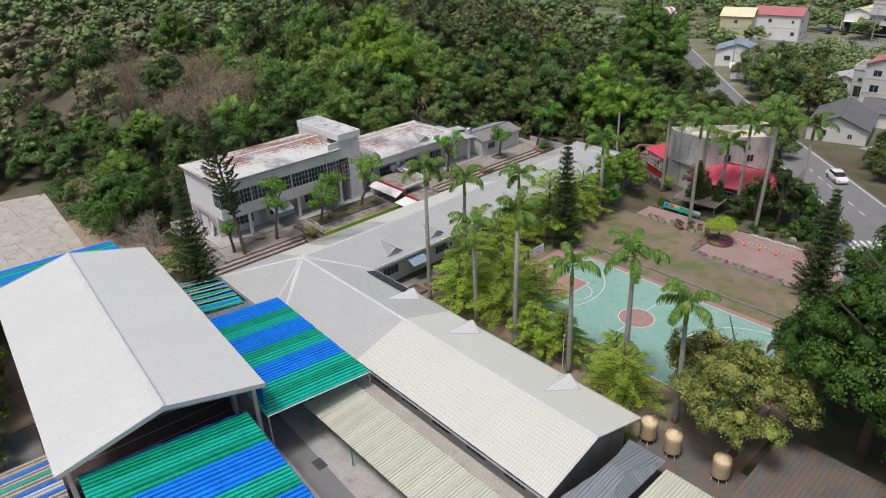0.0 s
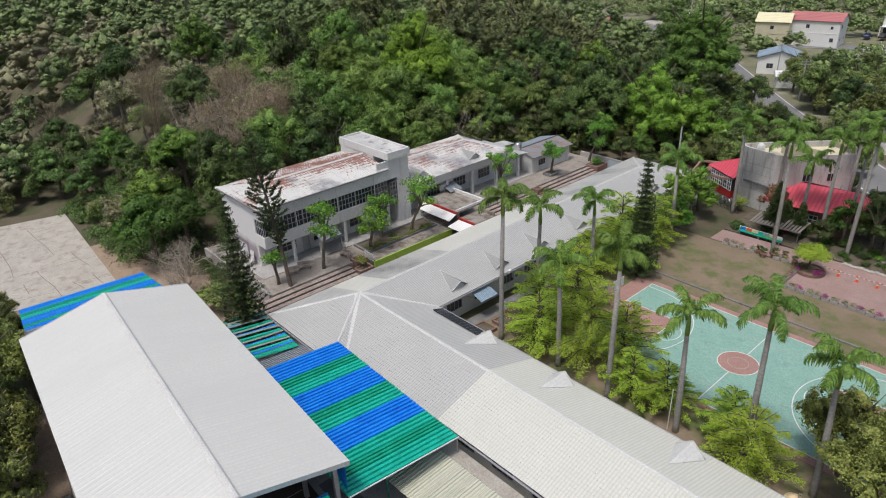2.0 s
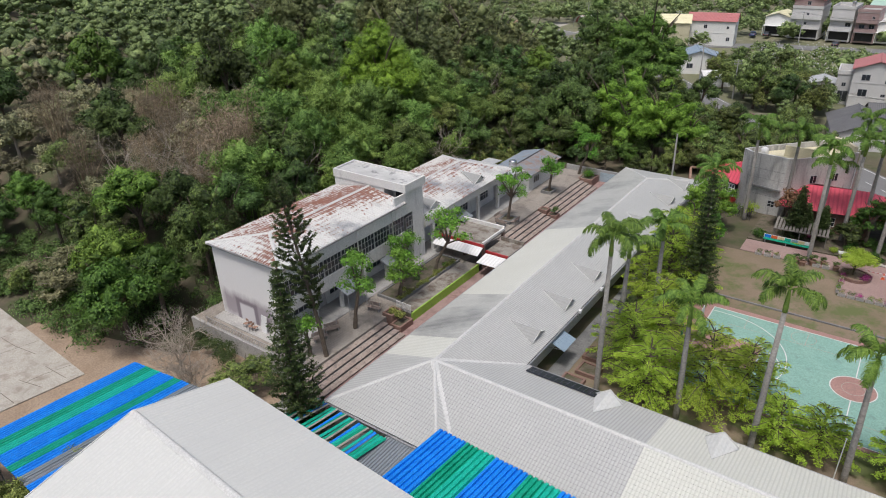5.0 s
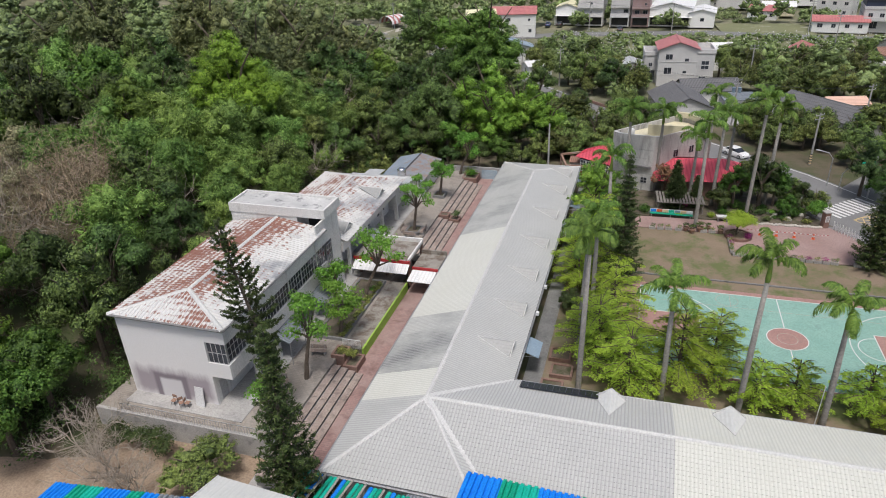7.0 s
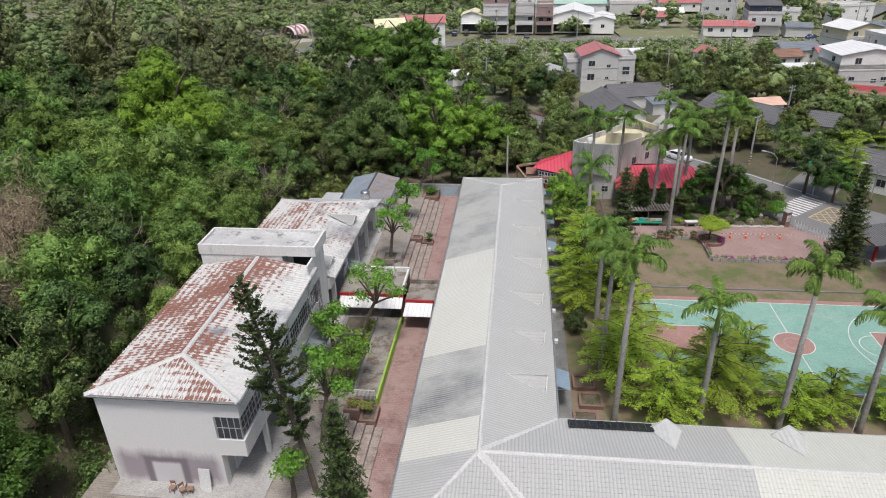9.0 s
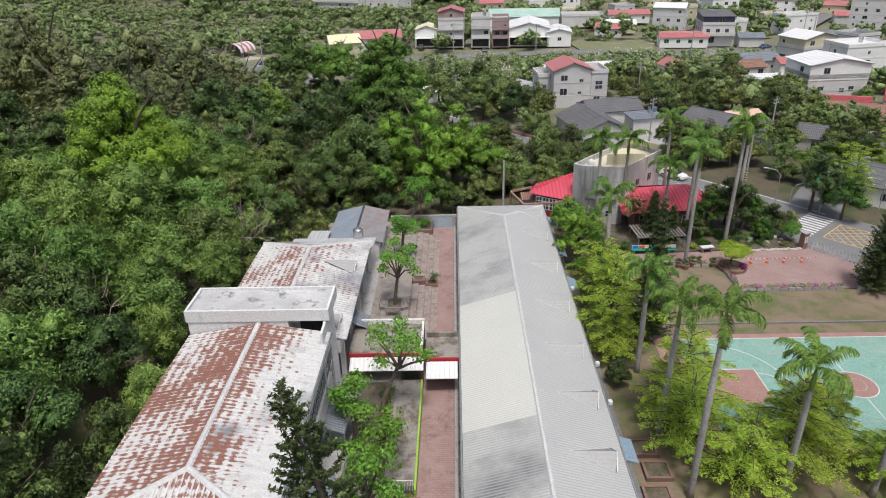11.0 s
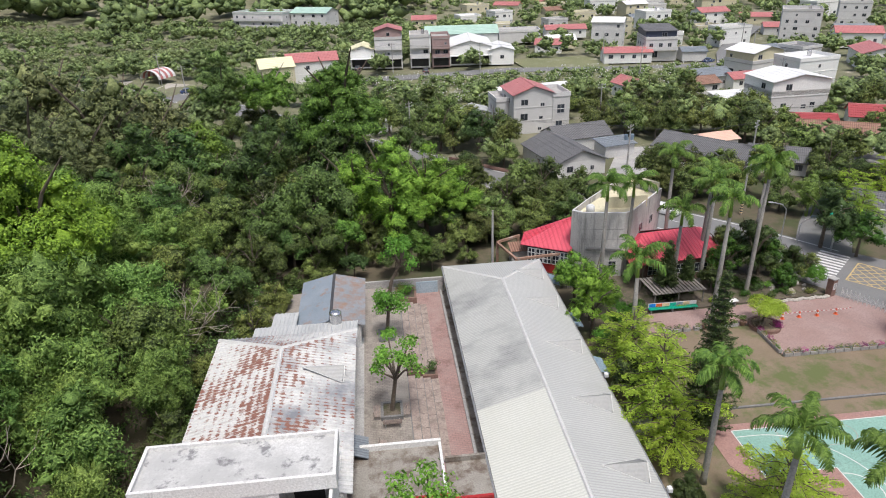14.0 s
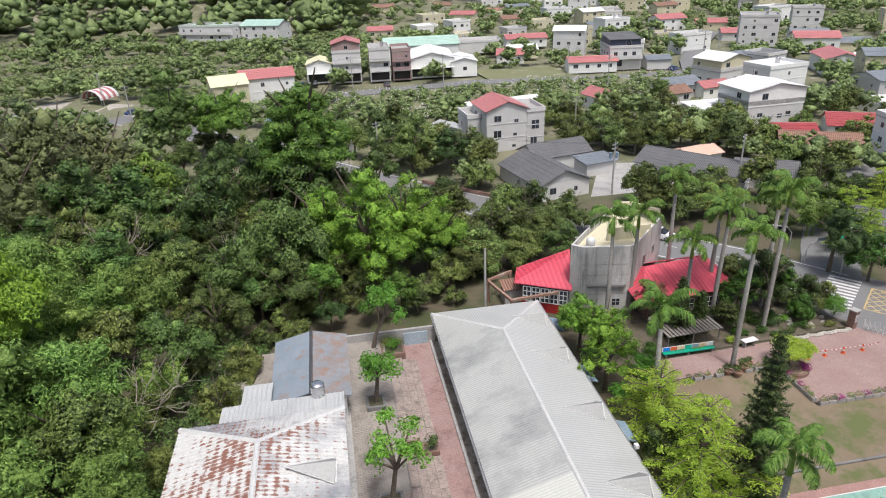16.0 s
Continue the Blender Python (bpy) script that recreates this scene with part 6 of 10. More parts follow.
house(-39.0, 180.0, 16, 9, 9, 6.8, Y_, "gable", M_YELLOWROOF, "cream warehouse with a cream sheet roof", 2, 1.8, win=(1, 1))
house(-21.0, 143.8, 22, 10, 8.5, 4.0, W_, "gable", M_BLUEROOF, "small white house with a faded blue roof", 1, 1.6, win=(2, 1), ridge="y")
house(-12.6, 129.8, 30, 6.0, 4.6, 2.6, W_, "gable", M_WHITEROOF, "small metal shed with a white roof", 1, 0.7, win=(1, 1), name="shed")
house(-60, 316, -25, 26, 12, 8.5, G_, "flat", M_GREENROOF, "grey mansion with green tiled roofs", 3, win=(6, 2), balcony=True)
house(-37, 312, -25, 18, 12, 8.5, G_, "gable", M_GREENROOF, "grey mansion wing with a green tiled roof", 3, 1.8, win=(4, 2))
stack(house(80.5, 204.0, -8, 10, 12, 6.0, G_, "flat", M_CONC, "three-storey grey house with a navy sheet top storey", 2, wins=[("f", 1.2, 3.4, 1.2, 1.6), ("f", 4.2, 3.4, 1.2, 1.6), ("f", 7.0, 3.4, 1.2, 1.6), ("f", 2.0, 0.6, 2.0, 2.0), ("l", 2.0, 3.6, 1.0, 1.2), ("l", 5.0, 3.6, 1.0, 1.2), ("l", 8.4, 3.6, 1.0, 1.2)], balcony=True),
      house(80.5, 204.4, -8, 9.6, 11, 2.5, M_NAVY, "shed", M_DARKTILE, "navy sheet top storey", 1, 0.9, wins=[("f", 5.0, 0.5, 1.6, 1.4)], z0=6.2))
house(69.0, 200.0, -8, 15, 6.5, 2.9, W_, "gable", M_PINKROOF, "low white row with a patched red roof", 1, 1.2, win=(4, 1))
house(90.0, 198.0, -8, 7.5, 6.5, 2.6, G_, "gable", M_GREYROOF, "small grey garage with a sheet roof", 1, 0.9, win=(1, 1), name="garage")
house(56.5, 234.5, -5, 10.5, 7.5, 2.8, Y_, "gable", M_WHITEROOF, "small cream bungalow with a white roof", 1, 1.2, win=(2, 1))
house(45.5, 255, -5, 16, 10, 3.4, G_, "flat", M_CONC, "grey open-topped concrete shell", 1, win=(3, 1))
house(66, 262, -5, 16, 9, 3.0, W_, "gable", M_PINKROOF, "low house with a red roof", 1, 1.2)
house(51.5, 150.5, 15, 5.4, 7.0, 3.2, W_, "gable", M_PINKROOF, "small white hut with a red roof", 1, 1.4, ridge="y", win=(1, 2))
house(75.5, 112.6, -20, 8.5, 5.0, 2.3, M_HOUSE_R, "gable", M_BARNROOF, "low red sheet-metal barn", 1, 0.9, win=(1, 0), name="barn")
house(90.0, 112.5, -28, 11, 7.0, 2.4, W_, "gable", M_BARNROOF, "long barn with a dark red sheet roof", 1, 1.7, win=(3, 1), name="barn")
house(73.0, 101.5, -28, 13, 9.0, 2.6, G_, "gable", M_BROWNTILE, "old house with a brown tiled roof", 1, 1.8)
house(84.5, 93.0, -10, 9, 9, 7.6, W_, "flat", M_CONC, "white three-storey house with a flat roof", 3, win=(2, 2))
house(75.0, 157.0, 10, 10, 8, 3.2, G_, "gable", M_GREYROOF, "grey farm shed with a sheet roof", 1, 1.4, win=(2, 1), name="shed")
house(82.5, 153.5, 10, 8, 5, 2.8, W_, "gable", M_PINKROOF, "low white house with a red roof", 1, 1.1, win=(2, 1))
house(70.0, 150.0, 10, 7, 6, 2.8, G_, "gable", M_BROWNTILE, "low house with a brown tiled roof", 1, 1.2, win=(2, 1))
house(146, 230, -30, 13, 12, 9.6, G_, "flat", M_CONC, "grey four-storey apartment house", 4, win=(4, 3), tank_on=True)
house(153, 208, -25, 14, 9, 4.6, W_, "gable", M_PINKROOF, "white house with a pale red roof", 1, 1.6, win=(4, 2))
house(134, 173.5, -22, 10, 15, 4.2, W_, "gable", M_PINKROOF, "white hall with a red roof", 1, 1.5, ridge="y", win=(2, 3))
house(146, 172, -22, 12, 9, 3.2, W_, "gable", M_WHITEROOF, "low white house with a white roof", 1, 1.1)
house(108, 275, 10, 12, 9, 6.2, W_, "flat", M_WHITE, "white two-storey house with a flat roof", 2, win=(3, 2), tank_on=True)
house(134, 276, 5, 13, 9, 5.6, W_, "gable", M_PINKROOF, "white two-storey house with a red roof", 2, 1.5)
house(58.0, 62.5, -42, 15, 8.5, 3.0, W_, "gable", M_DARKTILE, "old roadside house with a dark tiled roof", 1, 1.8, win=(4, 2))
house(-102, 178, 20, 14, 7, 2.6, W_, "gable", M_PINKROOF, "low roadside shed with a red roof", 1, 1.0, win=(2, 1))
VILLAGE = [(48, 290), (72, 300), (92, 326), (112, 300), (150, 250), (172, 236), (190, 262), (168, 210), (182, 196), (160, 178), (176, 160), (120, 330), (150, 310), (36, 330), (60, 350), (20, 380), (90, 372), (130, 372), (165, 340), (200, 300), (210, 236), (122, 256), (88, 262), (76, 238), (98, 240), (118, 228), (160, 285), (55, 395), (105, 410), (12, 300), (185, 180), (205, 205), (120, 140), (132, 152), (112, 126)]
hr = np.random.default_rng(77)
spare = np.random.default_rng(78)
while len(VILLAGE) < 74:
    x, y = spare.uniform(20, 290), spare.uniform(225, 470)
    if abs((x - 96) * 0.83 - (y - 186) * 0.55) > 12 and all((x - a) ** 2 + (y - b) ** 2 > 17 ** 2 for a, b in VILLAGE) and x > 0.2 * (y - 225) and x < 120 + 0.6 * (y - 150):
        VILLAGE.append((float(x), float(y)))
for i, (x, y) in enumerate(VILLAGE):
    st = int(hr.choice([1, 1, 2, 2, 3]))
    rf = [("gable", M_PINKROOF), ("gable", M_WHITEROOF), ("flat", M_CONC), ("gable", M_BROWNTILE), ("gable", M_GREYROOF), ("flat", M_WHITE), ("gable", M_PINKROOF)][int(hr.integers(0, 7))]
    lab = {1: "low village house", 2: "two-storey village house", 3: "three-storey village house"}[st] + (" with a flat roof" if rf[0] == "flat" else " with a pitched sheet roof")
    house(x, y, float(hr.uniform(-30, 20)), float(hr.uniform(9, 15)), float(hr.uniform(7, 10)), 3.0 * st, [W_, G_, W_, Y_][int(hr.integers(0, 4))], rf[0], rf[1], lab, st, 1.3, win=(3, 2), group="village houses", z0=-1.2, tank_on=bool(i % 3 == 0))

# grey library tower with red roofs beside the gate garden
lib = thing("grey_hall", "grey rendered school hall with angled corners and a flat roof", "school building")
out = [(9.9, 58.4), (10.9, 57.5), (15.7, 56.6), (16.7, 57.1), (22.9, 63.6), (20.6, 67.0), (18.5, 67.5), (12.7, 61.6)]
part("wall", Geo().prism(out, -0.2, 7.4), M_TOWER, lib)
inner = [(x + (16.3 - x) * 0.04, y + (61.8 - y) * 0.04) for x, y in out]
rim_ = Geo()
for (a, b), (c, d) in zip(zip(out, out[1:] + out[:1]), zip(inner, inner[1:] + inner[:1])):
    rim_.prism([a, b, d, c], 7.4, 8.2)
part("parapet", rim_, M_TOWER, lib, "grey parapet")
cope = Geo()
for (a, b), (c, d) in zip(zip(out, out[1:] + out[:1]), zip(inner, inner[1:] + inner[:1])):
    cope.prism([a, b, d, c], 8.2, 8.26)
part("coping", cope, M_WHITE, lib, "white coping")
part("roof_deck", Geo().prism(inner, 7.38, 7.45), M_HOUSE_Y, lib, "cream flat roof")
part("sill_ledge", Geo().box(0.6, -0.35, 3.6, 4.7, 0.05, 3.85), M_CONC_D, lib, "dark weathered ledge", pose(10.9, 57.5, 0, 0, 0, -10.6))
for z in (6.15, 4.9, 2.6):
    part("wall_joint", Geo().box(0.02, -0.012, z, 4.86, 0.0, z + 0.03), M_CONC_D, lib, "", pose(10.9, 57.5, 0, 0, 0, -10.6))
part("roof_partition", Geo().box(14.6, 60.0, 7.45, 19.6, 60.2, 8.9), M_HOUSE_Y, lib, "cream screen wall on the flat roof")
part("back_parapet", Geo().prism([(18.6, 67.3), (20.5, 66.8), (22.6, 63.7), (22.2, 63.5), (20.2, 66.4), (18.5, 66.9)], 8.26, 9.0), M_HOUSE_Y, lib, "raised cream parapet")
window(lib, pose(14.2, 56.82, 1.2, 0, 0, -10.6), 0.9, 0.9, 2, 2)
window(lib, pose(18.4, 58.8, 4.6, 0, 0, 46.4), 1.0, 1.1, 2, 1)
window(lib, pose(20.6, 61.1, 4.6, 0, 0, 46.4), 1.0, 1.1, 2, 1)
part("roof_tank", Geo().lathe([(0.02, 0), (0.5, 0), (0.5, 0.9), (0.3, 1.1), (0.02, 1.15)], 14, (12.3, 59.0, 7.45)), M_WHITE, lib, smooth=True)
red1 = thing("red_annex", "annex with a bright crimson sheet roof and white framed windows", "annex")
part("wall", Geo().prism([(5.2, 60.4), (9.6, 57.9), (12.5, 63.4), (7.0, 63.8)], 0, 1.2), M_RED, red1)
# wall behind the windows coloured as the shade of the room
part("upper_wall", Geo().prism([(5.2, 60.4), (9.6, 57.9), (12.5, 63.4), (7.0, 63.8)], 1.2, 3.3), M_INSIDESHADE, red1)
for i in range(5):
    window(red1, pose(5.25 + i * 0.87, 60.3 - i * 0.5, 1.2, 0, 0, -29.6), 0.95, 1.8, 2, 3, frame_mat=M_WHITE, bar=0.09)
ra, rb, rc, rd, re_ = (4.4, 60.7, 3.3), (9.9, 57.5, 3.3), (11.4, 62.6, 5.7), (12.6, 66.0, 3.6), (5.6, 64.0, 3.4)
for corners in ((ra, rb, rc), (re_, ra, rc), (rd, re_, rc)):
    part("roof", Geo().poly(*corners).poly(*[(x, y, z - 0.08) for x, y, z in corners[::-1]]), M_REDROOF, red1)
    low_, high_ = Vector(corners[0]), Vector(corners[1])
    for q in range(1, 12):
        p0 = low_.lerp(high_, q / 12)
        p1 = p0.lerp(Vector(corners[2]), 0.97)
        part("roof_rib", Geo().tube([tuple(p0 + Vector((0, 0, 0.02))), tuple(p1 + Vector((0, 0, 0.02)))], 0.025, 4), M_REDROOF, red1)
red2 = thing("red_roofed_pavilion", "garden pavilion with a crimson sheet roof and red walls", "pavilion")
part("wall", Geo().prism([(17.4, 54.6), (26.4, 54.6), (26.4, 60.6), (20.6, 60.6), (17.5, 57.4)], 0, 2.9), M_BRICK, red2)
ribbed_slope("roof", (15.6, 53.2, 3.0), (27.8, 54.6, 3.0), (18.6, 58.4, 4.7), (25.4, 59.2, 4.7), M_REDROOF, red2, pitch=0.4, high=0.03)
ribbed_slope("roof", (28.2, 62.6, 3.0), (16.4, 62.2, 3.0), (25.4, 59.2, 4.7), (18.6, 58.4, 4.7), M_REDROOF, red2, pitch=0.4, high=0.03)
ribbed_slope("roof", (27.8, 54.6, 3.0), (28.2, 62.6, 3.0), (25.4, 59.2, 4.7), (25.4, 59.2, 4.7), M_REDROOF, red2, pitch=0.4, high=0.03)
ribbed_slope("roof", (16.4, 62.2, 3.0), (15.6, 53.2, 3.0), (18.6, 58.4, 4.7), (18.6, 58.4, 4.7), M_REDROOF, red2, pitch=0.4, high=0.03)
for i in range(3):
    window(red2, pose(18.2 + i * 2.8, 54.55, 1.0), 1.6, 1.2, 3, 2, frame_mat=M_WHITE)
beam = thing("terracotta_beams", "open terracotta-coloured frame beams beyond the classrooms", "pergola")
part("beam", Geo().tube([(2.0, 63.0, 2.6), (3.4, 58.0, 2.6)], 0.2, 4), M_POT, beam)
part("beam", Geo().tube([(3.2, 58.0, 2.65), (11.0, 58.6, 2.75)], 0.2, 4), M_POT, beam)
part("beam", Geo().tube([(2.0, 63.2, 2.6), (5.2, 64.8, 2.6)], 0.2, 4), M_POT, beam)
for x, y in ((2.0, 63), (3.4, 58.1), (10.8, 58.5), (5, 64.6)):
    part("post", Geo().box(x - 0.15, y - 0.15, 0, x + 0.15, y + 0.15, 2.5), M_POT, beam)
shed = thing("mossy_shed", "small rusty shed with a mossy roof", "shed")
part("wall", Geo().box(3.6, 61.6, 0, 5.6, 63.4, 2.0), M_CONC, shed)
ribbed_slope("roof", (3.4, 61.4, 2.0), (5.9, 61.4, 2.0), (3.4, 63.6, 2.3), (5.9, 63.6, 2.3), M_BROWNTILE, shed)


# ---- trees ----
def leaf_arrays(points, normals, length, width, r):
    """Small pointed leaf sprays, one at each point, roughly facing along its normal."""
    n = len(points)
    nor = normals / (np.linalg.norm(normals, axis=1, keepdims=True) + 1e-9)
    t = r.normal(size=(n, 3))
    t -= nor * (t * nor).sum(1, keepdims=True)
    t /= np.linalg.norm(t, axis=1, keepdims=True) + 1e-9
    b = np.cross(nor, t)
    ln, wd = length * r.uniform(0.6, 1.3, (n, 1)), width * r.uniform(0.6, 1.3, (n, 1))
    droop = nor * (-0.18 * ln)
    return np.stack([points - t * ln * 0.5 + droop, points + b * wd * 0.5, points + t * ln * 0.5 + droop, points - b * wd * 0.5], 1).reshape(-1, 3)


def spray_arrays(points, normals, length, width, r):
    """Pairs of small pointed leaflets forking from each point, roughly facing along its normal."""
    n = len(points)
    nor = normals / (np.linalg.norm(normals, axis=1, keepdims=True) + 1e-9)
    t = r.normal(size=(n, 3))
    t -= nor * (t * nor).sum(1, keepdims=True)
    t /= np.linalg.norm(t, axis=1, keepdims=True) + 1e-9
    b = np.cross(nor, t)
    ln, wd = length * r.uniform(0.6, 1.3, (n, 1)), width * r.uniform(0.7, 1.3, (n, 1))
    out = []
    for turn in (-1, 1):
        a = turn * r.uniform(0.5, 1.1, (n, 1))
        way, across = t * np.cos(a) + b * np.sin(a), b * np.cos(a) - t * np.sin(a)
        foot = points + way * ln * 0.10 + nor * (0.06 * turn) * ln
        mid_ = foot + way * ln * 0.40
        out += [mid_ - across * wd * 0.55, mid_ + across * wd * 0.55, foot + way * ln * 0.95 - nor * 0.22 * ln]
    return np.stack(out, 1).reshape(-1, 3)


def sphere_points(n, r):
    p = r.normal(size=(n, 3))
    return p / np.linalg.norm(p, axis=1, keepdims=True)


def crown_arrays(lumps, count, length, width, r, fuzz=0.4, tuft=14, core=0.60, shell=18, droop=0.0):
    """Leaves over a heap of lumps (x, y, z, rx, rz), denser where a lump is larger, with a leafy core inside each lump."""
    lumps = np.array(lumps, float)
    weight = lumps[:, 3] ** 2 + 0.2 * lumps[:, 3]
    take = np.maximum(6, (count * weight / weight.sum()).astype(int))
    pts, nor = [], []
    for (x, y, z, rx, rz), k in zip(lumps, take):
        # leaves gather in tufts, with darker gaps between the tufts
        heads = sphere_points(max(3, k // tuft), r)
        heads[:, 2] = np.where(heads[:, 2] < -0.35, -heads[:, 2], heads[:, 2])
        heads *= r.uniform(0.80, 1.14, (len(heads), 1))
        own = r.integers(0, len(heads), k)
        off = r.normal(size=(k, 3)) * 0.5 / math.sqrt(max(3, k // tuft)) * 1.9
        off[:, 2] *= 0.7
        s = heads[own] + off
        p = s * np.array([rx, rx, rz]) + (x, y, z)
        q = (s + 1.2 * off) / np.array([rx, rx, rz]) + fuzz * r.normal(size=(k, 3)) / rx
        q[:, 2] += 0.5 / rx
        p[:, 2] -= droop * rx * (s[:, 0] ** 2 + s[:, 1] ** 2)
        inside = np.zeros(k, bool)
        for (a, b, c, ra, rc) in lumps:
            inside |= (((p - (a, b, c)) / (ra, ra, rc)) ** 2).sum(1) < 0.42
        keep = ~inside
        pts.append(p[keep])
        nor.append(q[keep])
    pts, nor = np.concatenate(pts), np.concatenate(nor)
    verts = spray_arrays(pts, nor, length, width, r)
    size = 1.35 if shell > 12 else float(lumps[:, 3].mean())
    if core > 0:
        # an inner shell of broad leaf masses, so that no crown is seen through
        inner = []
        for (x, y, z, rx, rz) in lumps:
            k = int(min(64, max(shell * 0.5, shell * (rx / size) ** 2)))
            d = sphere_points(k, r) * 0.35 + golden(k)
            d /= np.linalg.norm(d, axis=1, keepdims=True)
            p = d * r.uniform(0.85, 1.1, (k, 1)) * np.array([rx, rx, rz]) * core + (x, y, z)
            q = d + 0.35 * r.normal(size=(k, 3))
            reach = rx * core * 2.5 / math.sqrt(k)
            inner.append(spray_arrays(p, q, reach * 1.3, reach * 1.1, r))
        verts = np.concatenate([verts] + inner)
    faces = np.arange(len(verts)).reshape(-1, 3)
    return verts, faces


def golden(k):
    """Evenly spread directions."""
    i = np.arange(k) + 0.5
    z = 1 - 2 * i / k
    a = 2.399963 * i
    q = np.sqrt(1 - z * z)
    return np.stack([q * np.cos(a), q * np.sin(a), z], 1)


NO_QUADS = np.zeros((0, 4), int)


def array_mesh(name, verts, quads, tris=None):
    """A mesh straight from arrays."""
    me = bpy.data.meshes.new(name)
    tris = np.zeros((0, 3), int) if tris is None else tris
    loops = np.concatenate([quads.reshape(-1), tris.reshape(-1)]).astype(np.int32)
    me.vertices.add(len(verts))
    me.vertices.foreach_set("co", np.asarray(verts, np.float32).reshape(-1))
    me.loops.add(len(loops))
    me.loops.foreach_set("vertex_index", loops)
    nq, nt = len(quads), len(tris)
    starts = np.concatenate([np.arange(nq) * 4, nq * 4 + np.arange(nt) * 3]).astype(np.int32)
    me.polygons.add(nq + nt)
    me.polygons.foreach_set("loop_start", starts)
    me.update(calc_edges=True)
    return me


OCT_V = np.array([(1, 0, 0), (0, 1, 0), (-1, 0, 0), (0, -1, 0), (0, 0, 1), (0, 0, -1)], float)
OCT_F = np.array([(0, 1, 4), (1, 2, 4), (2, 3, 4), (3, 0, 4), (1, 0, 5), (2, 1, 5), (3, 2, 5), (0, 3, 5)])


def tuft_arrays(centres, radii, r, axes=None, jitter=0.38):
    """Small jagged leaf tufts; radii along three axes."""
    n = len(centres)
    p = OCT_V[None] * r.uniform(1 - jitter, 1 + jitter, (n, 6, 1)) * radii[:, None, :] + 0.22 * radii[:, None, :] * r.normal(size=(n, 6, 3))
    if axes is None:
        a = r.uniform(0, 2 * math.pi, n)
        c, q, o = np.cos(a), np.sin(a), np.zeros(n)
        axes = np.stack([np.stack([c, -q, o], 1), np.stack([q, c, o], 1), np.stack([o, o, o + 1], 1)], 1)
    p = np.einsum("nij,nkj->nki", axes, p) + centres[:, None]
    return p.reshape(-1, 3), (OCT_F[None] + 6 * np.arange(n)[:, None, None]).reshape(-1, 3)


def tuft_crown(lumps, leaves, length, width, r, per_lump=12, tuft=0.40, fuzz=0.4, plume=0.0, core=True, inner=0.72):
    """A crown: every lump carries tufts over its upper side, and small leaves stand out of the tufts. plume: tufts drawn out and drooping."""
    lumps = np.array(lumps, float)
    cs, rs, ns = [], [], []
    mean = lumps[:, 3].mean()
    for x, y, z, rx, rz in lumps:
        k = max(4, int(per_lump * (rx / mean) ** 1.5))
        d = golden(k) + 0.35 * r.normal(size=(k, 3))
        d /= np.linalg.norm(d, axis=1, keepdims=True)
        d = d[d[:, 2] > -0.55]
        p = d * r.uniform(0.66, 0.98, (len(d), 1)) * (rx, rx, rz) + (x, y, z)
        inside = np.zeros(len(d), bool)
        for a, b, c, ra, rc in lumps:
            inside |= (((p - (a, b, c)) / (ra, ra, rc)) ** 2).sum(1) < 0.30
        p, d = p[~inside], d[~inside]
        cs.append(p)
        ns.append(d)
        rs.append(rx * tuft * r.uniform(0.65, 1.25, len(p)))
    c, d, q = np.concatenate(cs), np.concatenate(ns), np.concatenate(rs)
    if plume:
        way = d + np.array([0, 0, -0.35])
        way /= np.linalg.norm(way, axis=1, keepdims=True)
        side = np.cross(way, r.normal(size=way.shape))
        side /= np.linalg.norm(side, axis=1, keepdims=True)
        axes = np.stack([way, side, np.cross(way, side)], 2)
        radii = np.stack([q * (1 + plume), q * 0.62, q * 0.62], 1)
    else:
        axes, radii = None, np.stack([q, q, q * 0.72], 1)
    v, f = tuft_arrays(c, radii * inner, r, axes)
    if core:
        v2, f2 = tuft_arrays(lumps[:, :3], lumps[:, [3, 3, 4]] * 0.70, r)
        v, f = np.concatenate([v, v2]), np.concatenate([f, f2 + len(v)])
    if leaves:
        own = r.choice(len(c), leaves, p=q ** 2 / (q ** 2).sum())
        e = r.normal(size=(leaves, 3)) + 0.6 * d[own] + (0, 0, 0.35)
        e /= np.linalg.norm(e, axis=1, keepdims=True)
        p = c[own] + e * (q[own] * r.uniform(0.55, 1.45, leaves))[:, None] * ((1 + plume * 0.6, 1 + plume * 0.6, 0.8))
        lv = spray_arrays(p, 1.15 * d[own] + 0.35 * e + (0, 0, 0.30) + 0.7 * fuzz * r.normal(size=e.shape), length, width, r)
        f = np.concatenate([f, np.arange(len(lv)).reshape(-1, 3) + len(v)])
        v = np.concatenate([v, lv])
    return v, f


def tuft_mesh(name, lumps, leaves, length, width, r, material, **k):
    v, f = tuft_crown(lumps, leaves, length, width, r, **k)
    me = array_mesh(name, v, NO_QUADS, f)
    me.polygons.foreach_set("use_smooth", [True] * len(me.polygons))
    me.materials.append(material)
    return me


def crown_mesh(name, lumps, count, length, width, r, material, **k):
    v, f = crown_arrays(lumps, count, length, width, r, **k)
    me = array_mesh(name, v, NO_QUADS, f)
    me.materials.append(material)
    return me


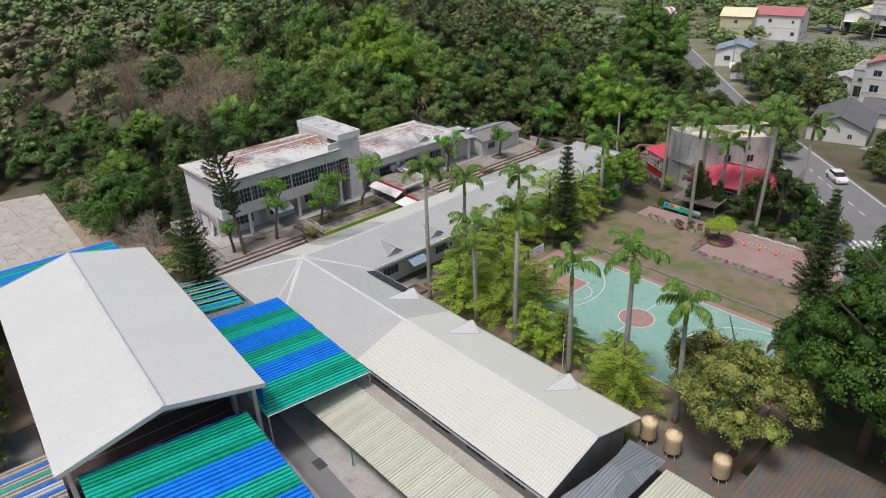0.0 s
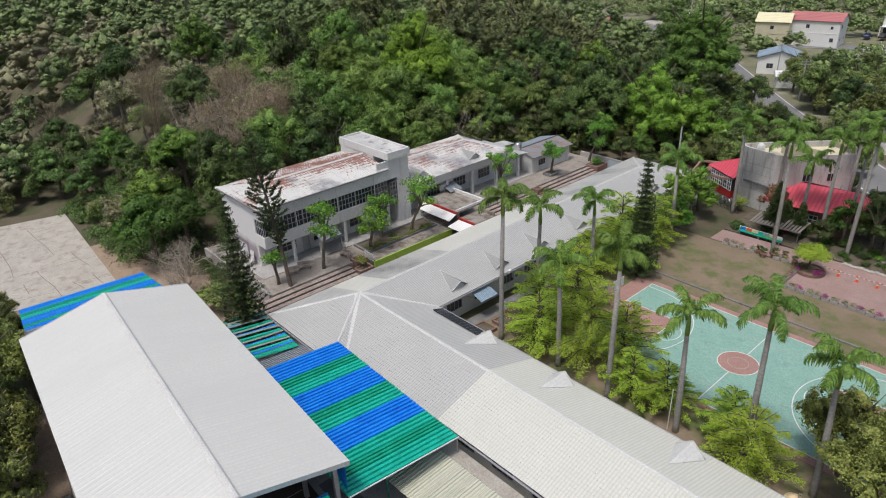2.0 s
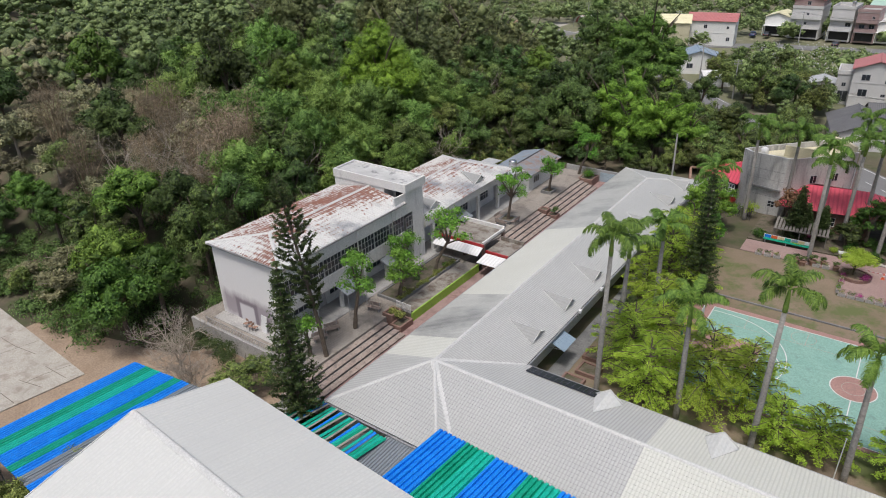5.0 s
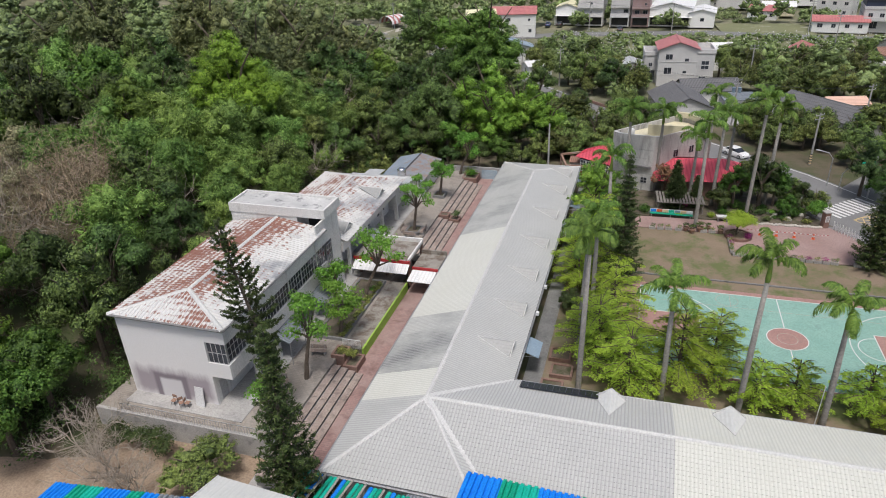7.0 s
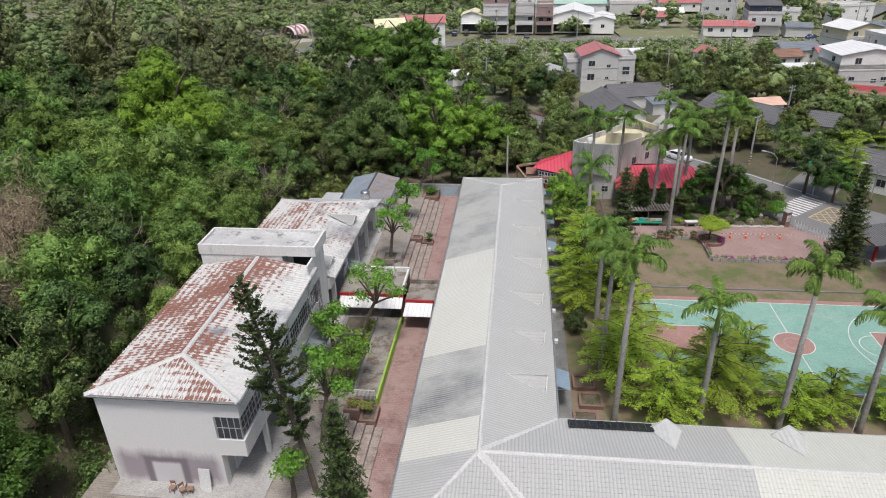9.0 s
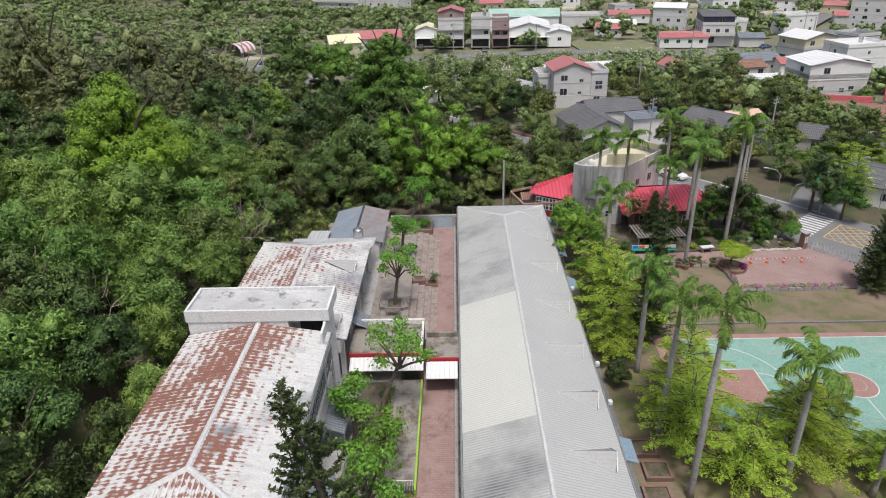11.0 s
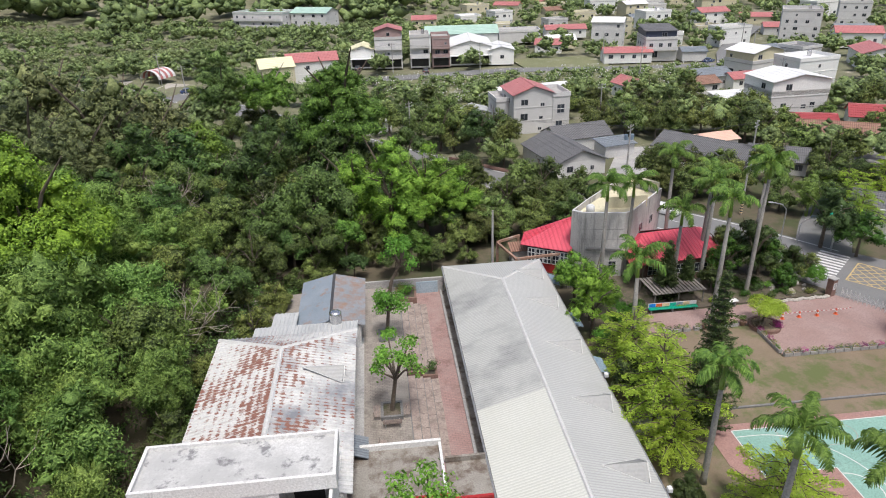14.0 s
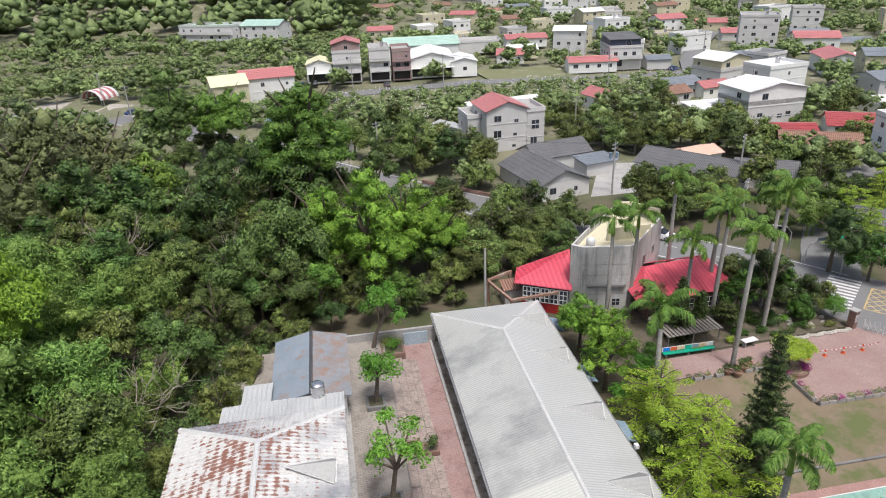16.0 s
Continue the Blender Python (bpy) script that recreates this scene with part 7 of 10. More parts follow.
def limb_tree(height, spread, limbs, r, trunk_r=0.22, fork=0.4, lean=(0, 0), sides=7):
    """Trunk and limbs; returns the geometry and the limbs' ends."""
    g, ends = Geo(), []
    top = Vector((lean[0], lean[1], height * fork))
    g.tube([(0, 0, -0.5), (lean[0] * 0.4, lean[1] * 0.4, height * fork * 0.5), tuple(top)], [trunk_r * 1.25, trunk_r, trunk_r * 0.8], sides)
    for i in range(limbs):
        a = 2 * math.pi * (i + r.uniform(-0.3, 0.3)) / limbs
        out = spread * r.uniform(0.45, 0.85)
        end = Vector((top.x + out * math.cos(a), top.y + out * math.sin(a), height * r.uniform(0.68, 0.95)))
        midp = top.lerp(end, 0.5) + Vector((0, 0, 0.08 * height))
        g.tube([tuple(top), tuple(midp), tuple(end)], [trunk_r * 0.6, trunk_r * 0.4, trunk_r * 0.15], 5)
        ends.append(end)
    return g, ends


def broadleaf(seed, height, spread, material, count=2600, leaf=(0.42, 0.26), lumps=16, name="tree", label="", category="tree", bark=None, low=0.38, fuzz=0.4, per_lump=12, tuft=0.34, leafy_share=1.0, lump=(0.23, 0.40)):
    r = np.random.default_rng(seed)
    t = thing(name, label, category)
    g, ends = limb_tree(height, spread, 5, r, 0.05 + height * 0.02)
    part("trunk", g, bark or M_BARK, t)
    heap = []
    for i in range(lumps):
        a, q = r.uniform(0, 2 * math.pi), math.sqrt(r.uniform(0, 1))
        z = height * (low + (0.94 - low) * (1 - 0.70 * q * q) * r.uniform(0.45, 1.0))
        size = spread * r.uniform(*lump)
        heap.append((spread * 0.72 * q * math.cos(a), spread * 0.72 * q * math.sin(a), z, size, size * r.uniform(0.6, 0.85)))
    part("crown", tuft_mesh("crown", heap, int(count * leafy_share), leaf[0] * 0.82, leaf[1] * 0.82, r, material, fuzz=fuzz, per_lump=per_lump, tuft=tuft), None, t)
    return t


def bamboo(seed, height, spread, material, count=2800, name="bamboo", label="feathery light green bamboo clump", leaf=(0.55, 0.13)):
    """Arching canes with drooping plumes."""
    r = np.random.default_rng(seed)
    t = thing(name, label, "bamboo")
    g, heap = Geo(), []
    for i in range(16):
        a, out = r.uniform(0, 2 * math.pi), spread * r.uniform(0.15, 1.0)
        h = height * r.uniform(0.65, 1.0) * (1 - 0.18 * out / spread)
        pts = [(0.5 * math.cos(a), 0.5 * math.sin(a), -0.3), (0.35 * out * math.cos(a), 0.35 * out * math.sin(a), 0.6 * h), (0.75 * out * math.cos(a), 0.75 * out * math.sin(a), 0.95 * h), (1.05 * out * math.cos(a), 1.05 * out * math.sin(a), 0.86 * h)]
        g.tube(pts, [0.05, 0.045, 0.03, 0.012], 4)
        for k, s in ((1, 0.9), (2, 1.0), (3, 0.7)):
            x, y, z = pts[k]
            q = spread * 0.25 * s * r.uniform(0.75, 1.25)
            heap.append((x, y, z * r.uniform(0.82, 1.0), q, q * 1.05))
    tagged(part("cane_clump", g, L_DRY if material == L_DRY else M_SHAFT, t), kind="stuff")
    if material == L_DRY:
        part("crown", crown_mesh("crown", heap, count, 1.3, 0.035, r, material, fuzz=0.5, droop=0.5, core=0.0), None, t)
    else:
        part("crown", tuft_mesh("crown", heap, int(count * 1.0), leaf[0] * 1.05, leaf[1] * 0.95, r, material, fuzz=0.5, per_lump=7, tuft=0.42, plume=0.85), None, t)
    return t


def tiered(seed, height, spread, name="tree", label="lime green tree with flat layered branches", count=10500):
    """Layered tree: long level boughs carrying flat feathery sprays, with air between the layers."""
    r = np.random.default_rng(seed)
    t = thing(name, label, "tree")
    g = Geo().tube([(0, 0, -0.3), (0.05, 0, height * 0.5), (0, 0, height * 0.97)], [0.17, 0.11, 0.03], 7)
    pts, nor = [], []
    z = height * 0.24
    while z < height * 0.97:
        u = (z / height - 0.24) / 0.76
        reach = spread * (1.0 - 0.68 * u ** 1.2)
        n = max(3, int(2 + reach * 1.7))
        off = r.uniform(0, 6.28)
        for i in range(n):
            a = off + 2 * math.pi * i / n + r.uniform(-0.35, 0.35)
            q = reach * r.uniform(0.6, 1.12)
            rise = r.uniform(0.0, 0.5)
            end = (q * math.cos(a), q * math.sin(a), z + rise)
            g.tube([(0, 0, z - 0.25), (0.55 * end[0], 0.55 * end[1], z + rise * 0.75), end], [0.05, 0.03, 0.010], 4)
            k = int(count * q / 120)
            s = r.uniform(0.22, 1.04, k)
            wide = (0.16 + 0.26 * np.sin(np.pi * np.clip(s, 0, 1) ** 0.8)) * (0.5 + 0.5 * q / spread) * spread * 0.42
            side = r.normal(size=k) * wide * 0.55
            p = np.stack([s * end[0] - math.sin(a) * side, s * end[1] + math.cos(a) * side, z + rise * s - 0.35 * s ** 3 + r.normal(size=k) * 0.045 - 0.10 * np.abs(side)], 1)
            w = r.normal(size=(k, 3)) * 0.28
            w[:, 2] += 1.0
            pts.append(p)
            nor.append(w)
        z += height * r.uniform(0.09, 0.135)
    part("trunk", g, M_BARK, t)
    v = leaf_arrays(np.concatenate(pts), np.concatenate(nor), 0.21, 0.085, r)
    me = array_mesh("crown", v, np.arange(len(v)).reshape(-1, 4))
    me.materials.append(L_LIME)
    part("crown", me, None, t)
    return t


def conifer(seed, height, spread, name="araucaria", label="dark green conical araucaria with tiered branches", sparse=False, lean=(0.0, 0.0)):
    """Whorls of upswept needle-clad branches on a straight mast."""
    r = np.random.default_rng(seed)
    t = thing(name, label, "conifer tree")
    mast = [(lean[0] * (k / 5) ** 1.2, lean[1] * (k / 5) ** 1.2, height * k / 5 - (0.3 if k == 0 else 0)) for k in range(6)]
    g = Geo().tube(mast, [0.24, 0.2, 0.16, 0.12, 0.07, 0.02], 7)
    pts, nor = [], []
    z = height * (0.30 if sparse else 0.06)
    while z < height * 0.99:
        u = z / height
        bx, by = lean[0] * u ** 1.2, lean[1] * u ** 1.2
        reach = spread * ((1 - u) ** 0.8) * r.uniform(0.85, 1.08) + 0.15
        if sparse:
            reach = spread * min(1.0, 0.35 + 2.4 * (u - 0.28), 2.0 * (1 - u) + 0.15) * r.uniform(0.8, 1.05)
        n = 5 if sparse else 9
        off = r.uniform(0, 6.28)
        for i in range(n):
            if sparse and r.uniform() < 0.15:
                continue
            a = off + 2 * math.pi * i / n + r.uniform(-0.25, 0.25)
            far = reach * r.uniform(0.75, 1.1)
            droop, lift = (0.10, 0.42) if sparse else (-0.10, 0.14)
            mid_ = np.array((bx + 0.6 * far * math.cos(a), by + 0.6 * far * math.sin(a), z + far * droop))
            end = np.array((bx + far * math.cos(a), by + far * math.sin(a), z + far * lift))
            g.tube([(bx, by, z), tuple(mid_), tuple(end)], [0.035, 0.022, 0.010], 4)
            k = max(6, int(far * (70 if sparse else 46)))
            s = r.uniform(0.30 if sparse else 0.12, 1.05, k)[:, None]
            base = np.where(s < 0.6, np.array([bx, by, z]) * (1 - s / 0.6) + mid_ * s / 0.6, mid_ * (1 - (s - 0.6) / 0.4) + end * (s - 0.6) / 0.4)
            base += r.normal(size=(k, 3)) * (np.array([0.075, 0.075, 0.06]) if sparse else np.array([0.11, 0.11, 0.06]))
            pts.append(base)
            q = r.normal(size=(k, 3)) * 0.6
            q[:, 2] += 1.0
            nor.append(q)
        z += (0.50 if sparse else height * 0.042) * r.uniform(0.8, 1.2)
    part("trunk", g, M_BARK, t)
    pts, nor = np.concatenate(pts), np.concatenate(nor)
    v = leaf_arrays(pts, nor, 0.27 if sparse else 0.34, 0.10, r)
    me = array_mesh("foliage", v, np.arange(len(v)).reshape(-1, 4))
    me.materials.append(L_PINE)
    part("foliage", me, None, t)
    return t


def palm(seed, height, name="royal_palm", label="tall royal palm with a pale grey trunk", fronds=9, reach=3.0):
    """Smooth grey trunk, long green crownshaft and a few heavy arching plumes."""
    r = np.random.default_rng(seed)
    t = thing(name, label, "palm tree")
    bx, by = r.uniform(-0.25, 0.25, 2)
    low = height - 1.9
    part("trunk", Geo().tube([(0, 0, -0.3), (0, 0, 0.8), (bx * 0.4, by * 0.4, height * 0.45), (bx, by, low)], [0.30, 0.24, 0.23, 0.17], 10), M_PALMBARK, t, smooth=True)
    part("crownshaft", Geo().tube([(bx, by, low), (bx, by, low + 0.35), (bx, by, low + 1.2), (bx, by, height)], [0.17, 0.20, 0.15, 0.07], 8), M_SHAFT, t, "green crownshaft", smooth=True)
    pts_v, quads = [], []
    stem = Geo()
    for i in range(fronds):
        a = i * 2.4 + r.uniform(-0.25, 0.25)
        u = i / (fronds - 1.0)
        # inner plumes stand up, outer ones arch over and hang
        lift = radians(78 - 62 * u + r.uniform(-8, 8))
        L = reach * r.uniform(0.92, 1.15)
        way = np.array([math.cos(a), math.sin(a), 0])
        side = np.array([-math.sin(a), math.cos(a), 0])
        curve, ang, p = [], lift, np.array([bx, by, height - 0.1])
        n = 16
        for k in range(n + 1):
            curve.append(p)
            p = p + (way * math.cos(ang) + np.array([0, 0, math.sin(ang)])) * L / n
            ang -= radians(3.0 + 11.0 * k / n)
        stem.tube([tuple(c) for c in curve[::4]], [0.045, 0.035, 0.025, 0.015, 0.008], 4)
        for k in range(2, n):
            for sub in (0.0, 0.33, 0.67):
                c = curve[k] * (1 - sub) + curve[k + 1] * sub
                s = (k + sub) / n
                ll = 0.66 * math.sin(math.pi * min(1, 0.2 + 0.8 * s)) ** 0.6 * r.uniform(0.8, 1.1) + 0.1
                along = curve[k + 1] - curve[k]
                along /= np.linalg.norm(along)
                up = np.cross(along, side) * -1
                for sgn in (1, -1):
                    out = side * sgn * 0.75 + along * 0.5 + up * r.uniform(-0.1, 0.6)
                    out /= np.linalg.norm(out)
                    m1 = c + out * ll * 0.5
                    tip = c + out * ll * 0.85 + np.array([0, 0, -0.45 * ll])
                    b = len(pts_v)
                    wv = along * 0.05
                    pts_v += [c - wv, c + wv, m1 + wv, m1 - wv, tip + wv * 0.3, tip - wv * 0.3]
                    quads += [(b, b + 1, b + 2, b + 3), (b + 3, b + 2, b + 4, b + 5)]
    me = array_mesh("foliage", np.array(pts_v), np.array(quads))
    me.materials.append(L_PALM)
    part("foliage", me, None, t)
    part("frond_stem", stem, M_SHAFT, t)
    return t


def pruned(seed, height, lean=(0.4, 0.2), clumps=7, name="pruned_tree", label="hard-pruned tree with stubby limbs and bright leaf tufts", spread=1.5):
    r = np.random.default_rng(seed)
    t = thing(name, label, "tree")
    g, heap = Geo(), []
    top = Vector((lean[0], lean[1], height * 0.55))
    g.tube([(0, 0, -0.2), (lean[0] * 0.2 + 0.08, lean[1] * 0.2, height * 0.22), tuple(top)], [0.24, 0.18, 0.15], 8)
    for i in range(clumps):
        a = 2 * math.pi * i / clumps + r.uniform(-0.4, 0.4)
        out = spread * r.uniform(0.4, 1.1)
        end = Vector((top.x + out * math.cos(a), top.y + out * math.sin(a), height * r.uniform(0.55, 1.0)))
        k = top.lerp(end, 0.45) + Vector((0, 0, r.uniform(-0.2, 0.3)))
        g.tube([tuple(top - Vector((0, 0, 0.3))), tuple(k), tuple(end)], [0.12, 0.085, 0.05], 6)
        for j in range(3):
            s = r.uniform(0.30, 0.58)
            heap.append((end.x + r.uniform(-0.4, 0.4), end.y + r.uniform(-0.4, 0.4), end.z + r.uniform(-0.25, 0.4), s, s * 0.75))
    part("trunk", g, M_BARK, t)
    part("foliage", crown_mesh("leaves", heap, 110 * clumps, 0.36, 0.22, r, L_PRUNED, fuzz=0.8, core=0.0), None, t)
    return t


def bare(seed, height, spread, name="bare_tree", label="leafless pale grey tree with forking branches", material=None, forks=5):
    r = np.random.default_rng(seed)
    g = Geo()
    def grow(p, way, ln, rad, depth):
        q = p + way * ln
        mid_ = p.lerp(q, 0.5) + Vector(r.normal(size=3)) * ln * 0.06
        g.tube([tuple(p), tuple(mid_), tuple(q)], [rad, rad * 0.85, rad * 0.7], 5 if depth > 2 else 3, caps=False)
        if depth == 0:
            return
        for _ in range(3 if depth > 1 else 2):
            w = (way + Vector(r.normal(size=3)) * 0.55 + Vector((0, 0, 0.12))).normalized()
            grow(q, w, ln * r.uniform(0.62, 0.85), rad * 0.62, depth - 1)
    base = Vector((0, 0, -0.2))
    for _ in range(4):
        w = Vector((r.uniform(-0.7, 0.7), r.uniform(-0.7, 0.7), 1.0)).normalized()
        grow(base, w, height * 0.32, 0.09, forks)
    t = thing(name, label, "tree")
    part("trunk", g, material or M_DEADWOOD, t)
    return t


def shrub(seed, size, material, name="shrub", label="rounded green shrub", count=500, leaf=(0.2, 0.12), flat_=0.8, category="shrub"):
    r = np.random.default_rng(seed)
    t = thing(name, label, category)
    heap = [(r.uniform(-0.4, 0.4) * size, r.uniform(-0.4, 0.4) * size, size * flat_ * r.uniform(0.4, 0.7), size * r.uniform(0.4, 0.6), size * flat_ * r.uniform(0.35, 0.5)) for _ in range(6)]
    part("foliage", crown_mesh("leaves", heap, count, leaf[0], leaf[1], r, material, core=0.5), None, t)
    part("stem", Geo().tube([(0, 0, -0.15), (0.05, 0, size * 0.4)], [0.05, 0.03], 5).tube([(0.1, 0.05, -0.1), (0.25 * size, 0.1, size * 0.4)], [0.04, 0.02], 5), M_BARK, t)
    return t


def put(proto, x, y, z=None, s=1.0, rz=None, sz=None, group=""):
    """A copy of a plant, turned and sized."""
    z = float(land(x, y)) if z is None else z
    rz = rng.uniform(0, 360) if rz is None else rz
    ob = copy_thing(proto, pose(x, y, z, 0, 0, rz) @ Matrix.Diagonal((s, s, sz or s, 1)))
    return tagged(ob, group=group)


# courtyard trees
def place(t, x, y, z=0.0, rz=0.0):
    t.matrix_basis = pose(x, y, z, 0, 0, rz)
    return t


PALMS = [(10.5, 9.3, 15.4), (9.9, 15.2, 12.4), (17.3, 9.8, 11.0), (23.2, 9.2, 14.6), (29.5, 9.6, 11.2), (34.8, 10.2, 14.0), (39.7, 10.6, 11.4),
         (12.2, 53.6, 13.0), (16.3, 56.9, 11.9), (23.3, 62.0, 13.2), (20.9, 53.6, 9.4), (23.8, 53.0, 13.0), (21.4, 45.1, 14.0), (27.9, 50.1, 15.6),
         (10.8, 40.0, 10.8), (10.4, 24.0, 10.6), (30.6, 54.5, 13.4), (25.6, 57.0, 12.0)]
for i, (x, y, h) in enumerate(PALMS):
    tagged(place(palm(100 + i, h, reach=2.9 + 0.25 * (i % 3)), x, y, 0, 40 * i), group="royal palms")

tiers = [tiered(200, 6.4, 3.9), tiered(201, 7.2, 4.4), tiered(202, 5.2, 3.0)]
for t, (x, y, s) in zip(tiers, ((11.6, 14.2, 1.15), (18.6, 12.6, 1.12), (27.4, 11.2, 1.0))):
    place(t, x, y)
    t.scale = (s, s, s)
    tagged(t, group="layered trees")
for k, x, y, s in ((1, 12.6, 18.6, 1.0), (0, 14.5, 10.2, 0.95), (1, 21.5, 14.0, 0.85), (2, 32.8, 11.8, 1.0), (1, 9.4, 30.8, 1.12), (0, 9.6, 37.5, 1.0), (2, 8.6, 26.2, 1.1), (0, 35.5, 8.8, 0.9), (2, 24.6, 10.6, 1.0), (1, 50.5, 63.5, 0.9), (0, 53.0, 70.5, 1.0), (1, 60.0, 72.0, 1.0)):
    put(tiers[k], x, y, 0, s, group="layered trees")

place(conifer(300, 16.2, 2.6), -6.6, -9.2, 0.3)
place(conifer(301, 17.6, 2.3, label="slender leaning araucaria with sparse brush-like branches", sparse=True, lean=(-2.4, -0.9)), -11.15, -1.7, TZ)
place(conifer(302, 14.8, 2.2), 12.9, 29.6, 0, 50)
place(conifer(303, 12.5, 2.3), 39.6, 38.2, 0, 20)
place(conifer(304, 7.0, 1.5), 18.8, 51.0, 0, 70)
place(conifer(305, 9.0, 1.8), -28.8, 3.5, 2.0, 70)

for i, (x, y, h, lx, ly, sp) in enumerate(((-12.1, 3.2, 8.0, 0.7, 0.3, 1.5), (-11.9, 9.8, 5.6, 0.7, 0.2, 1.2), (-12.1, 16.4, 7.6, 1.6, 0.6, 2.3), (-12.3, 32.9, 6.6, 0.5, 0.0, 1.6), (-12.4, 44.5, 5.8, 0.4, 0.1, 1.4), (-11.9, 53.4, 6.4, 1.4, 0.0, 2.0), (-13.6, 12.8, 5.2, -0.2, 0.4, 1.2), (-12.6, -2.4, 3.6, 0.2, -0.2, 0.6))):
    tagged(place(pruned(400 + i, h, (lx, ly), 8 if h > 4 else 3, spread=sp), x, y, TZ), group="pruned terrace trees")

place(bare(500, 5.6, 3.0), -25.6, -7.6, 0.0)
place(bare(501, 5.0, 3.0), -22.6, -9.2, 0.0)
place(bare(502, 4.0, 3.0), -19.0, -10.6, 0.0)
place(broadleaf(510, 9.5, 4.6, L_BRIGHT, 4200, (0.5, 0.3), 20, label="spreading fresh green tree beside the old building"), -32.0, -9.0, 0.1)
place(broadleaf(511, 6.2, 3.0, L_LONGAN, 2200, (0.26, 0.16), 14, label="dark green shrubby tree at the terrace wall"), -15.0, -8.0, 0.0).scale = (1, 1, 0.62)
for i, x in enumerate((-24.4, -23.0, -21.4, -19.6)):
    tagged(place(shrub(520 + i, 1.25, L_PINE, "clipped_bush", "dense round dark green bush under the gable"), x, -5.6 - 0.2 * i, 0.9), group="bushes under the gable")
clipped = place(shrub(530, 2.15, L_LIME, "clipped_tree", "round clipped lime green tree in a brick ring", 4600, (0.18, 0.11), 0.62, "tree"), 26.1, 43.6, 1.75)

# big olive-green and dark trees south-east of the court
place(broadleaf(540, 10.6, 5.5, L_OLIVE, 11000, (0.30, 0.17), 40, label="broad olive-green tree with small leaves beside the tanks", lump=(0.15, 0.28)), 44.8, 10.4, 0.0)
place(broadleaf(541, 16.5, 7.6, L_GLOSSY, 9000, (0.44, 0.30), 40, label="tall glossy green tree beside the court", lump=(0.15, 0.28)), 51.5, 17.0, 0.0)
place(broadleaf(542, 15.5, 7.0, L_GLOSSY, 8000, (0.44, 0.30), 36, label="tall glossy green tree beside the court", lump=(0.15, 0.28)), 50.5, 25.5, 0.0)
place(broadleaf(543, 8.5, 3.6, L_OLIVE, 3600, (0.32, 0.2), 20, label="olive-green tree at the court's edge"), 40.2, 13.8, 0.0)
place(broadleaf(545, 15.5, 7.4, L_GLOSSY, 7000, (0.44, 0.30), 36, label="tall glossy green tree beside the court", lump=(0.15, 0.28)), 58.0, 20.0, 0.0)
place(broadleaf(546, 12.5, 5.6, L_GLOSSY, 4200, (0.42, 0.27), 22, label="spreading glossy green tree beside the court"), 48.5, 32.5, 0.0)
place(broadleaf(547, 11.0, 6.4, L_GLOSSY, 7000, (0.44, 0.30), 34, label="spreading glossy green tree beside the sheds", lump=(0.15, 0.28)), 57.0, 15.6, 0.0)
place(broadleaf(544, 9.0, 4.4, L_OLIVE, 4000, (0.34, 0.2), 22, label="olive-green tree behind the hall"), -4.0, -32.5, 0.0)
hall_tree = place(broadleaf(548, 8.0, 3.6, L_OLIVE, 2600, (0.3, 0.18), 16, label="scrubby olive-green tree along the hall"), 5.0, -36.5, 0.0)
for x, y, s in ((-12.2, -27.6, 0.9), (-12.8, -22.5, 0.85), (-13.4, -17.0, 0.7), (-9.0, -31.6, 0.62), (-15.0, -30.2, 0.7), (-20.5, -28.6, 0.75), (-27.5, -26.6, 0.6), (3.0, -33.2, 0.6), (10.0, -34.5, 0.6)):
    put(hall_tree, x, y, 0.0, s)
hedge_tree = place(broadleaf(549, 8.6, 3.3, L_LONGAN, 5200, (0.34, 0.2), 18, label="scrubby dark green tree against the sports hall", low=0.2, bark=M_DEADWOOD), -16.4, -29.2, 0.0)
for x, y, s in ((-11.0, -30.2, 0.95), (-6.6, -31.0, 1.0), (-2.0, -31.9, 1.02), (2.8, -32.4, 1.0), (-22.6, -27.4, 0.8), (7.6, -33.4, 0.95)):
    put(hedge_tree, x, y, 0.0, s)

for i, (x, y, h, sp) in enumerate(((46.5, 21.0, 9.5, 4.4), (54.5, 31.0, 11.0, 5.4), (62.0, 27.0, 11.0, 5.4), (62.5, 14.0, 9.0, 4.8))):
    place(broadleaf(570 + i, h, sp, L_GLOSSY, 5200, (0.44, 0.3), 30, label="spreading glossy green tree beside the court"), x, y, 0.0)

